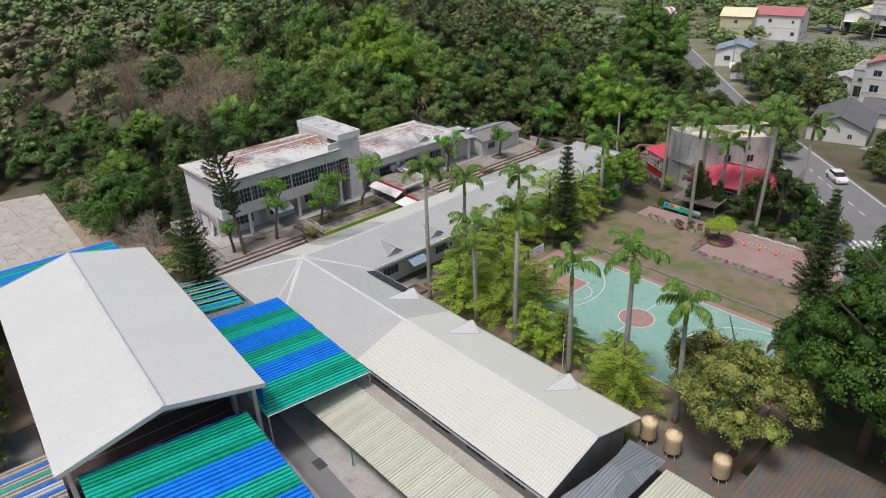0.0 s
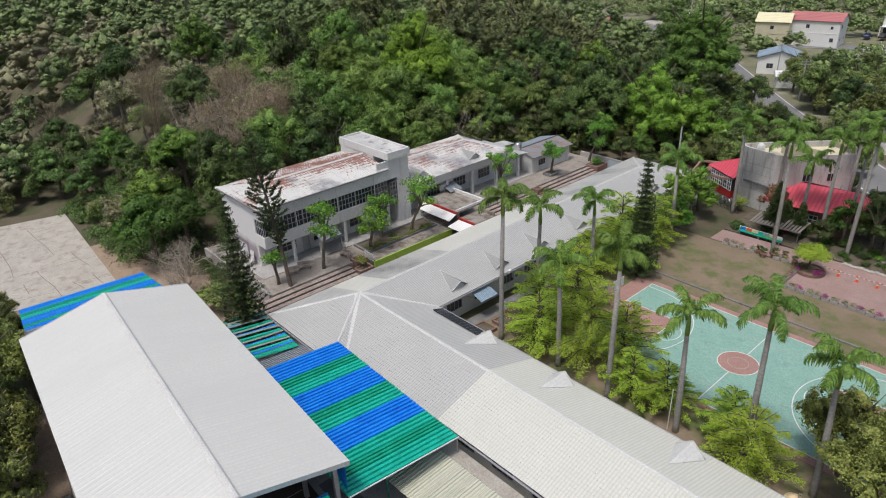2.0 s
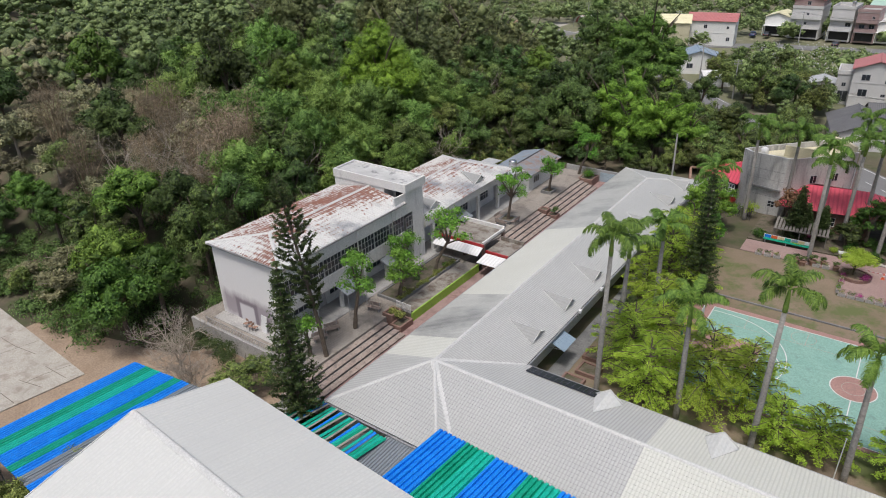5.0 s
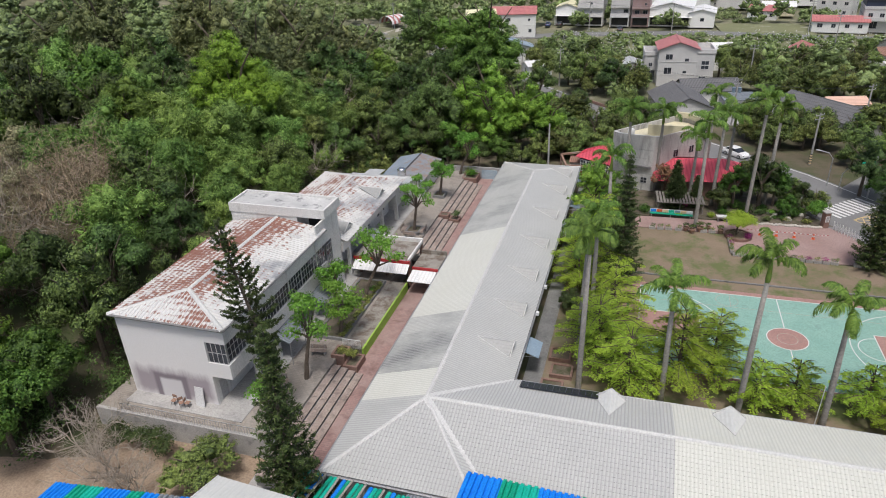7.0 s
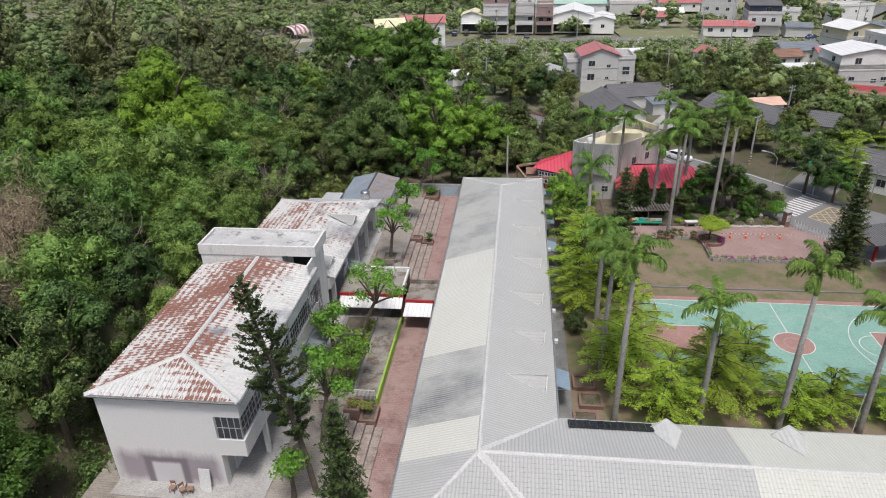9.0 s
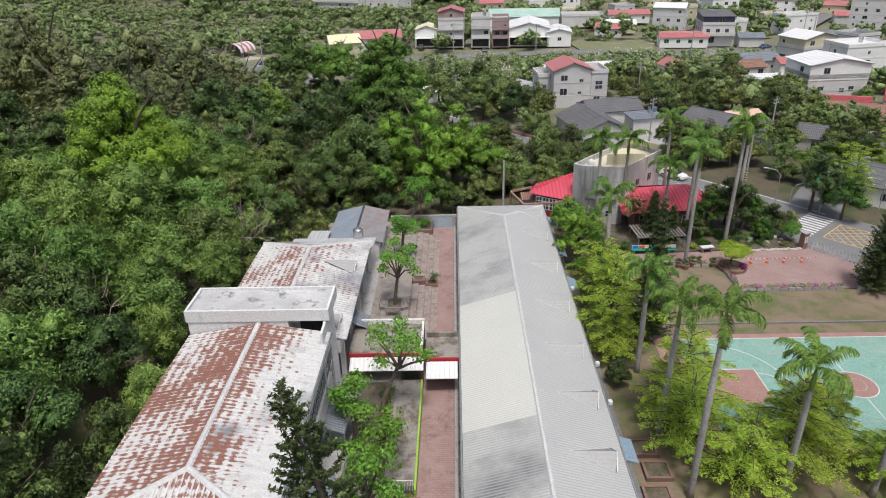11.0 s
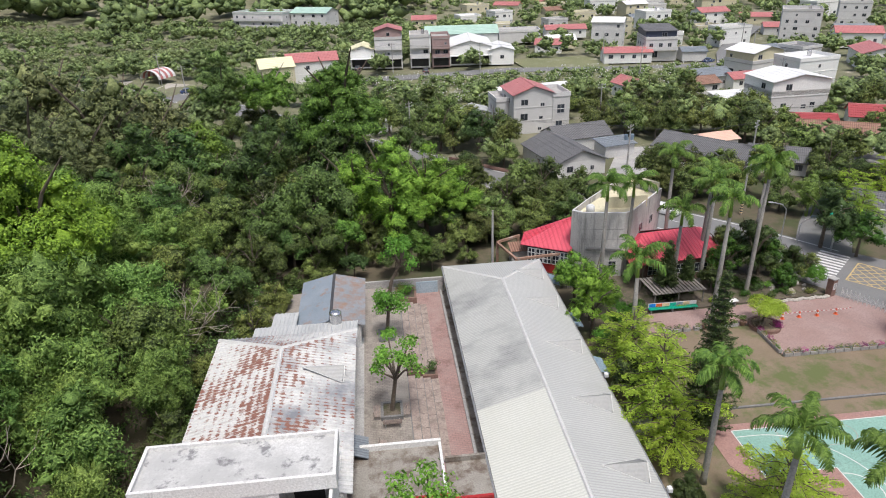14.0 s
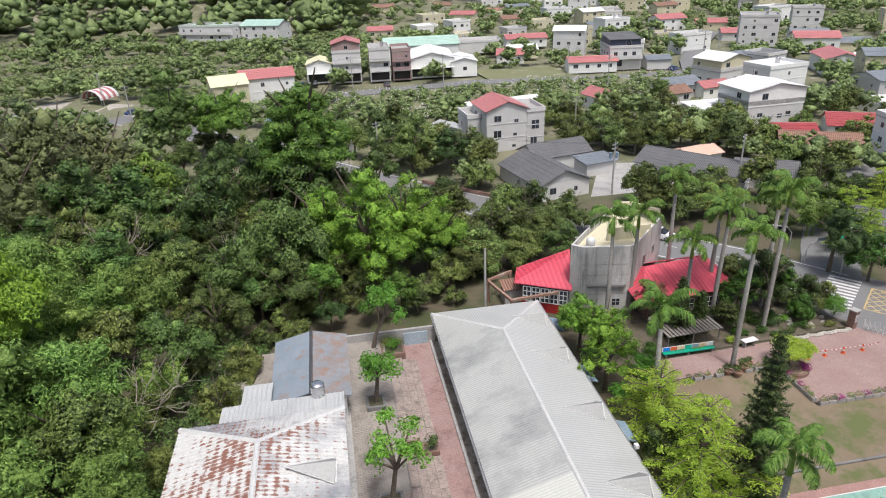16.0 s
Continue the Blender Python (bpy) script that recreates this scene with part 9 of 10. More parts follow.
# ---- forecourt and garden ----
def pot_plant(seed, kind):
    r = np.random.default_rng(seed)
    t = thing("planter_box", "pale concrete planter box with a small shrub", "planter")
    part("box", Geo().box(-0.38, -0.2, 0, 0.38, -0.14, 0.36).box(-0.38, 0.14, 0, 0.38, 0.2, 0.36).box(-0.38, -0.14, 0, -0.32, 0.14, 0.36).box(0.32, -0.14, 0, 0.38, 0.14, 0.36).box(-0.32, -0.14, 0, 0.32, 0.14, 0.05), M_CONC, t)
    part("soil", Geo().box(-0.32, -0.14, 0.05, 0.32, 0.14, 0.30), M_DIRT, t)
    heap = [(r.uniform(-0.25, 0.25), r.uniform(-0.08, 0.08), r.uniform(0.42, 0.62), r.uniform(0.12, 0.22), r.uniform(0.12, 0.2)) for _ in range(5)]
    part("shrub", crown_mesh("shrub", heap, 130, 0.11, 0.06, r, kind, fuzz=0.8, core=0.0), None, t)
    return t


boxes = [pot_plant(700, L_OLIVE), pot_plant(701, L_FOREST), pot_plant(702, M_FLOWER), pot_plant(703, L_BRIGHT)]
spots = [(25.75 + 0.86 * i, 38.35, 0) for i in range(13)] + [(25.3, 39.2 + 0.86 * i, 90) for i in range(5)] + [(38.4, 38.3, 0), (39.3, 38.3, 0)]
for b, (x, y, rz) in zip(boxes, spots):
    b.matrix_basis = pose(x, y, 0.06, 0, 0, rz)
    tagged(b, group="planter boxes round the forecourt")
for i, (x, y, rz) in enumerate(spots[4:]):
    tagged(copy_thing(boxes[(0, 2, 1, 3, 0, 2)[i % 6]], pose(x, y, 0.06, 0, 0, rz)), group="planter boxes round the forecourt")
for i, x in enumerate((16.2, 17.2, 18.2, 19.4, 22.4, 23.4)):
    tagged(copy_thing(boxes[(3, 1, 0)[i % 3]], pose(x, 43.9 + 0.05 * i, 0.06, 0, 0, 3)), group="planters along the lawn's edge")


def pot(seed):
    t = thing("plant_pot", "round terracotta pot with a leafy plant", "plant pot")
    part("pot", Geo().lathe([(0.02, 0), (0.24, 0), (0.34, 0.42), (0.38, 0.42), (0.38, 0.5), (0.30, 0.5), (0.28, 0.4), (0.02, 0.4)], 14), M_POT, t, smooth=False)
    r = np.random.default_rng(seed)
    part("plant", crown_mesh("plant", [(0, 0, 0.70, 0.36, 0.30)], 170, 0.16, 0.08, r, L_FOREST, fuzz=0.8, core=0.0), None, t)
    return t


p0 = pot(710)
p0.matrix_basis = pose(20.3, 44.1, 0.06)
for x, y, s in ((21.0, 43.6, 1.1), (22.0, 44.3, 1.2), (24.4, 44.2, 1.0), (23.0, 44.9, 0.9)):
    copy_thing(p0, pose(x, y, 0.06) @ Matrix.Diagonal((s, s, s, 1)))


def cone():
    t = thing("traffic_cone", "orange traffic cone carrying a striped chain", "traffic cone", group="traffic cones")
    part("cone", Geo().lathe([(0.02, 0.04), (0.15, 0.04), (0.04, 0.7), (0.03, 0.72), (0.02, 0.72)], 12), M_ORANGE, t)
    part("base", Geo().box(-0.19, -0.19, 0, 0.19, 0.19, 0.04), M_ORANGE, t)
    part("band", Geo().lathe([(0.105, 0.30), (0.108, 0.30), (0.083, 0.45), (0.08, 0.45)], 12), M_WHITE, t)
    return t


c0 = cone()
c0.matrix_basis = pose(29.0, 44.7, 0.06)
for x in (30.9, 32.9, 35.0):
    copy_thing(c0, pose(x, 44.75, 0.06))
chain = thing("barrier_chain", "red and white plastic chain between the cones", "chain")
xs = [27.2, 29.0, 30.9, 32.9, 35.0, 36.6]
for i, (a, b) in enumerate(zip(xs, xs[1:])):
    for j in range(8):
        u0, u1 = j / 8, (j + 1) / 8
        sag = lambda u: 0.74 - 0.5 * u * (1 - u)
        part("link", Geo().tube([(a + (b - a) * u0, 44.75, sag(u0)), (a + (b - a) * u1, 44.75, sag(u1))], 0.03, 5), (M_WHITE, M_RED)[j % 2], chain)

ring = thing("tree_ring", "round brick bed under the clipped tree", "planter", pose(26.4, 43.6, 0.06))
g = Geo()
for k in range(20):
    a0, a1 = 2 * math.pi * k / 20, 2 * math.pi * (k + 0.93) / 20
    g.prism([(1.35 * math.cos(a0), 1.35 * math.sin(a0)), (1.6 * math.cos(a0), 1.6 * math.sin(a0)), (1.6 * math.cos(a1), 1.6 * math.sin(a1)), (1.35 * math.cos(a1), 1.35 * math.sin(a1))], 0, 0.35)
part("rim", g, M_BRICK, ring)
part("soil", Geo().lathe([(0.02, 0), (1.35, 0), (1.35, 0.25), (0.02, 0.3)], 20), M_DIRT, ring)
place(shrub(720, 0.8, M_FLOWER, "flowering_shrub", "low bougainvillea shrub with magenta flowers", 350, (0.12, 0.08), 0.6), 27.4, 43.0, 0.3)
place(shrub(721, 0.9, L_DRY, "low_shrub", "reddish brown shrub under the clipped tree", 350, (0.14, 0.08), 0.5), 25.6, 43.6, 0.3)
part("trunk", Geo().tube([(0, 0, -1.4), (0.08, 0.05, -0.5), (0, 0, 0.6)], [0.13, 0.1, 0.09], 8), M_BARK, clipped)

gate = thing("sliding_gate", "white folding metal gate drawn across the entrance", "gate")
for i in range(16):
    u = i / 15
    x, y = 37.8 + 3.6 * u, 48.0 - 5.6 * u
    part("upright", Geo().tube([(x, y, 0.06), (x, y, 1.25)], 0.035, 5), M_WHITE, gate)
    if i < 15:
        x2, y2 = 37.8 + 3.6 * (i + 1) / 15, 48.0 - 5.6 * (i + 1) / 15
        part("lattice", Geo().tube([(x, y, 0.2), (x2, y2, 1.15)], 0.02, 4).tube([(x, y, 1.15), (x2, y2, 0.2)], 0.02, 4).tube([(x, y, 0.68), (x2, y2, 0.68)], 0.02, 4), M_WHITE, gate)
for x, y, rz in ((36.9, 48.6, 20), (42.4, 41.4, 20)):
    gp = thing("gate_post", "red-brown tiled gate post with a notice plate", "gate post", pose(x, y, 0, 0, 0, rz))
    part("post", Geo().box(-0.35, -0.35, 0, 0.35, 0.35, 2.1), M_BRICK, gp)
    part("cap", Geo().box(-0.42, -0.42, 2.1, 0.42, 0.42, 2.22), M_CONC, gp)
    part("plate", Geo().box(-0.25, -0.38, 0.9, 0.25, -0.355, 1.7), M_WHITE, gp)
    for k in range(5):
        part("text_bar", Geo().box(-0.18, -0.386, 1.02 + 0.13 * k, 0.18, -0.381, 1.07 + 0.13 * k), M_DARKSTEEL, gp)

wall = thing("garden_wall", "low stone edging wall along the garden bed", "wall")
for i in range(34):
    u = i / 33
    x, y = 28.3 + 8.3 * u, 47.95 + 0.3 * u
    s = 0.16 + 0.08 * abs(math.sin(i * 1.7))
    part("stone", Geo().tube_rings([(x, y + 0.1 * math.sin(i), z) for z in (0.05, 0.05 + s * 0.5, 0.05 + s)], [s * 1.1, s * 1.25, s * 0.7], 7), M_ROCK, wall)
for i in range(15):
    x, y, s = 29.8 + 6.2 * rng.uniform(), 49.2 + 4.0 * rng.uniform(), rng.uniform(0.2, 0.6)
    if y > 49 + (36.5 - x) * 0.75 + 1.5:
        continue
    rock = part("garden_rock", Geo().tube_rings([(x, y, 0.05), (x, y, 0.1 + s * 0.5), (x + 0.08, y, 0.1 + s)], [s * 0.9, s, s * 0.45], 7), M_ROCK)
    tagged(rock, "grey-beige boulder in the gate garden", "rock", "garden rocks")
place(shrub(730, 1.4, L_PRUNED, "garden_tree", "small light green tree with an open crown", 1300, (0.22, 0.13), 1.3, "tree"), 36.2, 50.4, 0.8)
place(shrub(731, 1.0, L_PINE, "juniper", "dark cloud-pruned juniper in the garden", 700, (0.16, 0.06), 1.9), 33.9, 51.6, 0.2)
for i, (x, y, m_, s) in enumerate(((29.5, 50.6, L_FOREST, 0.9), (31.2, 51.2, L_PRUNED, 0.7), (28.2, 51.6, L_FOREST, 1.1), (32.6, 49.4, L_OLIVE, 0.6), (35.0, 49.3, L_OLIVE, 0.6), (20.2, 51.6, M_FLOWER, 0.6), (23.5, 48.8, L_LIME, 0.6), (19.4, 48.5, L_LIME, 0.5), (30.4, 49.1, L_FOREST, 0.6))):
    place(shrub(740 + i, s, m_, "garden_shrub", "small leafy shrub in the gate garden", 320, (0.15, 0.09), 0.9), x, y, 0.1)
# bare red-leaved tree before the pavilion
place(broadleaf(760, 5.6, 2.2, leafy("reddish_leaf", (0.16, 0.09, 0.05), (0.24, 0.13, 0.07)), 700, (0.2, 0.12), 14, label="thin tree with sparse reddish leaves", low=0.45), 17.2, 53.6, 0.1)
place(conifer(765, 4.6, 1.0, name="cypress", label="small dark cypress in the garden"), 21.6, 51.8, 0.1)
place(conifer(766, 4.2, 1.0, name="cypress", label="small dark cypress in the garden"), 19.6, 52.6, 0.1)

trellis = thing("garden_trellis", "low flat trellis of weathered grey slats over the garden", "trellis", pose(19.4, 50.9, 0.1, 0, 0, 4))
for i in range(15):
    part("slat", Geo().box(-2.9 + 0.41 * i, -2.0, 1.62, -2.62 + 0.41 * i, 2.0, 1.68), M_SLAT, trellis)
for y in (-1.8, 1.7):
    part("beam", Geo().box(-3.0, y, 1.48, 3.2, y + 0.1, 1.62), M_SLAT, trellis)
for x in (-2.8, 0.0, 2.9):
    for y in (-1.8, 1.7):
        part("post", Geo().box(x, y, 0, x + 0.1, y + 0.1, 1.48), M_SLAT, trellis)
place(shrub(724, 0.8, M_FLOWER, "flowering_creeper", "pink flowering creeper lying on the trellis", 260, (0.12, 0.08), 0.35), 19.2, 51.6, 1.7)
bench = thing("painted_bench", "long green bench with a colourful painted back", "bench")
part("seat", Geo().box(15.8, 47.75, 0.45, 21.2, 48.25, 0.52), M_GREEN, bench)
part("back", Geo().box(15.8, 48.22, 0.55, 21.2, 48.28, 1.0), M_WHITE, bench)
for i, mt in enumerate((M_BLUE, M_ORANGE, M_TANK, M_TEAL, M_BLUEROOF, M_TANK, M_WHITE)):
    part("painted_panel", Geo().box(15.9 + 0.76 * i, 48.20, 0.58, 16.6 + 0.76 * i, 48.215, 0.97), mt, bench)
for x in (16.0, 18.4, 20.9):
    part("leg", Geo().box(x, 47.8, 0.05, x + 0.08, 48.25, 0.45), M_STEEL, bench)
table = thing("white_table", "white stone table in the garden", "table", pose(24.9, 47.9, 0.06, 0, 0, 8))
part("top", Geo().box(-0.8, -0.35, 0.7, 0.8, 0.35, 0.78), M_WHITE, table)
for s in (-0.6, 0.5):
    part("leg", Geo().box(s, -0.2, 0, s + 0.12, 0.2, 0.7), M_CONC, table)

hedge = thing("dark_fence", "black iron fence with creepers before the hall", "fence")
for i in range(24):
    part("bar", Geo().box(7.4 + 0.24 * i, 55.0 - 0.06 * i, 0, 7.45 + 0.24 * i, 55.05 - 0.06 * i, 1.7), M_DARKSTEEL, hedge)
part("rail", Geo().tube([(7.4, 55.02, 1.6), (13.0, 53.6, 1.6)], 0.03, 5).tube([(7.4, 55.02, 0.3), (13.0, 53.6, 0.3)], 0.03, 5), M_DARKSTEEL, hedge)
for i, (x, y) in enumerate(((8.4, 56.0), (9.6, 55.8), (10.8, 55.4), (12.3, 55.2))):
    tk = thing("steel_drum", "round white-topped water drum", "drum", pose(x, y, 0))
    part("barrel", Geo().lathe([(0.02, 0), (0.42, 0), (0.44, 0.5), (0.42, 1.0), (0.25, 1.15), (0.02, 1.18)], 14), M_STAINLESS, tk, smooth=True)
place(shrub(770, 1.1, L_LIME, "creeper", "yellow-green creeper on the fence", 500, (0.16, 0.1), 1.4), 12.7, 54.3, 0.6)
place(shrub(771, 0.9, L_FOREST, "creeper", "green creeper along the iron fence", 450, (0.16, 0.1), 1.2), 8.2, 54.9, 0.4)
for i, (x, y, s, k) in enumerate(((8.4, 44.5, 2.1, L_FRESH), (9.2, 47.6, 2.1, L_FRESH), (8.4, 51.0, 1.8, L_FRESH), (8.8, 34.2, 1.6, L_FOREST), (8.3, 22.2, 0.8, L_PINE), (10.2, 41.5, 1.7, L_PRUNED))):
    place(broadleaf(780 + i, 3.6 * s, 1.5 * s, k, 2200, (0.26, 0.16), 14, label="leafy green tree beside the classroom wing", low=0.25), x, y, 0)

# ---- basketball stands ----
def hoop(x, y, rz):
    t = thing("basketball_stand", "green post with a white backboard and hoop", "basketball stand", pose(x, y, 0.06, 0, 0, rz))
    part("post", Geo().tube([(0, 0, 0), (0, 0, 2.9)], 0.11, 8), M_GREEN, t)
    part("arm", Geo().tube([(0, 0, 2.8), (1.5, 0, 3.05)], 0.05, 6).tube([(0, 0, 2.2), (1.5, 0, 2.75)], 0.04, 6), M_WHITE, t)
    part("backboard", Geo().box(1.5, -0.9, 2.7, 1.55, 0.9, 3.75), M_WHITE, t)
    part("target", Geo().box(1.552, -0.3, 2.95, 1.556, 0.3, 3.0).box(1.552, -0.3, 3.4, 1.556, 0.3, 3.45).box(1.552, -0.3, 3.0, 1.556, -0.25, 3.4).box(1.552, 0.25, 3.0, 1.556, 0.3, 3.4), M_RED, t)
    rim_ = Geo()
    pts = [(1.8 + 0.23 * math.cos(a), 0.23 * math.sin(a), 2.95) for a in np.linspace(0, 2 * math.pi, 17)]
    rim_.tube(pts, 0.015, 5, caps=False)
    part("hoop", rim_, M_ORANGE, t)
    return t


hoop(CX0 - 1.2, mid_y, 0)
hoop(CX1 + 1.2, mid_y, 180)
lamp = thing("flag_pole", "thin white pole at the court's edge", "pole", pose(28.9, 9.4, 0))
part("pole", Geo().tube([(0, 0, 0), (0.05, 0, 4.0)], [0.045, 0.03], 6), M_WHITE, lamp)
part("knob", Geo().lathe([(0.01, 3.95), (0.07, 4.0), (0.01, 4.08)], 8, (0.05, 0, 0)), M_WHITE, lamp)
curb = part("court_kerb", Geo().box(6.6, 31.6, 0, 44, 31.8, 0.18), M_CONC_D)
tagged(curb, "low concrete kerb between court and lawn", "kerb", "", "structure")
flat("court_path", [(6.4, 29.9), (13.2, 29.9), (13.2, 31.5), (6.4, 31.5)], 0.05, 0.2, M_CONC, "narrow concrete path beside the court", "path")
flat("wing_path", [(5.6, 8), (7.2, 8), (7.2, 56), (5.6, 56)], 0.06, 0.2, M_CONC_D, "shady concrete strip beside the classrooms", "path")

# fixtures on the classroom wall
for i, (y, kind) in enumerate(((11.4, 0), (17.6, 1), (24.6, 1), (30.5, 1), (36.2, 0), (44.0, 0), (52.6, 0))):
    if kind == 0:
        aw = thing("awning", "small grey sheet awning over a door", "awning")
        ribbed_slope("sheet", (6.9, y - 1.2, 2.35), (6.9, y + 1.2, 2.35), (5.2, y - 1.2, 3.0), (5.2, y + 1.2, 3.0), M_BLUEROOF, aw, pitch=0.2, high=0.025)
        for s in (-1.1, 1.1):
            part("strut", Geo().tube([(4.6, y + s, 2.1), (6.7, y + s, 2.4)], 0.025, 5), M_STEEL, aw)
    else:
        ac = thing("air_conditioner", "white air conditioner box on the wall", "air conditioner", pose(4.65, y, 1.6))
        part("case", Geo().box(0, -0.4, 0, 0.35, 0.4, 0.6), M_WHITE, ac)
        part("grille", Geo().lathe([(0.01, 0), (0.24, 0), (0.24, 0.02), (0.01, 0.02)], 14), M_DARKSTEEL, ac, m=pose(0.35, 0, 0.3, 0, 90, 0))
        part("bracket", Geo().box(-0.1, -0.35, -0.06, 0.35, -0.3, 0).box(-0.1, 0.3, -0.06, 0.35, 0.35, 0), M_STEEL, ac)
for y in (15.5, 20.5, 33.4):
    fl = thing("floodlight", "white floodlight on the eave", "lamp", pose(5.75, y, 3.3))
    part("head", Geo().box(0, -0.18, 0.05, 0.3, 0.18, 0.35), M_WHITE, fl)
    part("arm", Geo().tube([(0.0, 0, 0), (0.1, 0, 0.12)], 0.03, 5), M_STEEL, fl)
for x, y in ((8.2, 9.2), (8.8, 11.6), (8.4, 14.0)):
    bed = planter_box("brick_bed", x - 1.0, y - 0.9, x + 1.0, y + 0.9, 0.0, 0.4, "low red brick planting bed by the classrooms")
tyres = [(17.0, 6.6), (19.4, 6.4), (24.6, 6.5), (26.0, 6.7), (31.6, 6.5), (33.2, 6.6), (36.0, 6.6)]
for x, y in tyres:
    ty = part("half_tyre", Geo().tube([(x + 0.32 * math.cos(a), y, 0.03 + 0.32 * math.sin(a)) for a in np.linspace(0, math.pi, 9)], 0.07, 6), M_WHITE)
    tagged(ty, "white-painted old tyre set in the ground", "tyre", "tyre edging")

# terrace furniture
def stone_bench(x, y, rz, z=TZ):
    t = thing("garden_bench", "weathered wooden slat bench on the terrace", "bench", pose(x, y, z, 0, 0, rz))
    for k in range(4):
        part("slat", Geo().box(-0.75, -0.24 + 0.13 * k, 0.42, 0.75, -0.14 + 0.13 * k, 0.46), M_STEP, t)
    for k in range(3):
        part("back_slat", Geo().box(-0.75, 0.27, 0.52 + 0.14 * k, 0.75, 0.30, 0.62 + 0.14 * k), M_STEP, t)
    for s in (-0.6, 0.54):
        part("leg", Geo().box(s, -0.2, 0, s + 0.06, 0.3, 0.42), M_CONC, t)
        part("back_post", Geo().box(s, 0.24, 0.42, s + 0.06, 0.28, 0.95), M_CONC, t)
    return t


stone_bench(-13.4, -0.2, 70)
stone_bench(-12.6, 6.6, 10)
stone_bench(-13.5, 1.5, 60)
stone_bench(-13.2, 28.4, 80)
for rz, x, y in ((0, -12.3, 31.2), (90, -11.1, 32.7), (-90, -13.5, 32.7)):
    stone_bench(x, y, rz + 180)
leaning = thing("white_board", "white board leaning on the gable wall", "board", pose(-18.9, -2.35, TZ + 0.08, -8, 0, 0))
part("board", Geo().box(-0.4, 0, 0, 0.4, 0.05, 1.8), M_WHITE, leaning)
for i, (x, y) in enumerate(((-21.2, -2.6), (-20.4, -2.7), (-19.9, -2.6))):
    ch = thing("old_chair", "discarded metal-framed school chair", "chair", pose(x, y, TZ + 0.08, 0, 0, 50 * i))
    part("seat", Geo().box(-0.2, -0.2, 0.42, 0.2, 0.2, 0.45), M_POT, ch)
    part("backrest", Geo().box(-0.2, 0.18, 0.6, 0.2, 0.21, 0.85), M_POT, ch)
    for a, b in ((-0.18, -0.18), (0.16, -0.18), (-0.18, 0.18), (0.16, 0.18)):
        part("leg", Geo().box(a, b, 0, a + 0.025, b + 0.025, 0.42 if b < 0 else 0.85), M_DARKSTEEL, ch)
for x, y, l in ((-15.0, 4.6, 2.8), (-15.0, 11.4, 2.6), (-15.0, 25.3, 2.2)):
    aw = thing("veranda_awning", "dark grey lean-to awning on the terrace front", "awning")
    ribbed_slope("sheet", (x + 0.9, y, 4.3), (x + 0.9, y + l, 4.3), (x - 0.9, y, 5.0), (x - 0.9, y + l, 5.0), M_GREYROOF, aw, pitch=0.2, high=0.03)
    for s in (0.1, l - 0.1):
        part("post", Geo().tube([(x + 0.85, y + s, TZ), (x + 0.85, y + s, 4.3)], 0.04, 6), M_STEEL, aw)
for i, (x, y, s) in enumerate(((-10.6, 7.2, 0.7), (-8.6, 38.7, 0.6), (-9.8, 52.8, 1.1), (-10.4, 53.4, 0.9), (-12.8, 14.0, 0.5), (-12.0, 18.4, 0.5), (-12.5, 11.4, 0.4))):
    place(shrub(790 + i, s, (L_OLIVE, L_FOREST, L_PRUNED)[i % 3], "bed_shrub", "straggly shrub in a terrace bed", 300, (0.15, 0.09), 1.0), x, y, 1.9)

# yellow tanks on the leaf-strewn roof
def yellow_tank(x, y):
    t = thing("yellow_water_tank", "ribbed yellow water tank on a steel stand", "water tank", pose(x, y, 0.5), "yellow water tanks")
    part("barrel", Geo().lathe([(0.02, 0.5), (0.62, 0.5), (0.66, 0.6), (0.64, 0.9), (0.66, 0.95), (0.64, 1.25), (0.66, 1.3), (0.64, 1.6), (0.66, 1.65), (0.64, 1.95), (0.60, 2.1), (0.30, 2.25), (0.28, 2.32), (0.02, 2.32)], 20), M_TANK, t, smooth=True)
    for k in range(6):
        a = 2 * math.pi * k / 6
        part("leg", Geo().tube([(0.62 * math.cos(a), 0.62 * math.sin(a), 0), (0.5 * math.cos(a), 0.5 * math.sin(a), 0.52)], 0.035, 5), M_TANK, t)
    part("pipe", Geo().tube([(0.2, 0.1, 2.3), (0.2, 0.1, 2.7), (0.35, 0.1, 2.7)], 0.03, 5), M_STEEL, t)
    return t


y0 = yellow_tank(39.6, 6.6)
copy_thing(y0, pose(41.7, 6.6, 0.5, 0, 0, 20))
copy_thing(y0, pose(45.4, 6.9, 0.5, 0, 0, 50))
pipe = thing("roof_pipe", "pale plastic water pipe along the tank roof", "pipe")
part("pipe", Geo().tube([(39.8, 4.5, 0.6), (44.5, 4.5, 0.6), (47.8, 5.0, 0.6)], 0.04, 6), M_WHITE, pipe)
for x, y in ((24.4, -15.6), (27.0, -17.8), (30.0, -20.6), (23.0, -13.2)):
    mat_ob = part("rubber_mat", Geo().box(x - 0.6, y - 0.4, 0.02, x + 0.6, y + 0.4, 0.05), M_DARKSTEEL)
    tagged(mat_ob, "dark rubber mat lying on the yard", "mat", "yard mats")

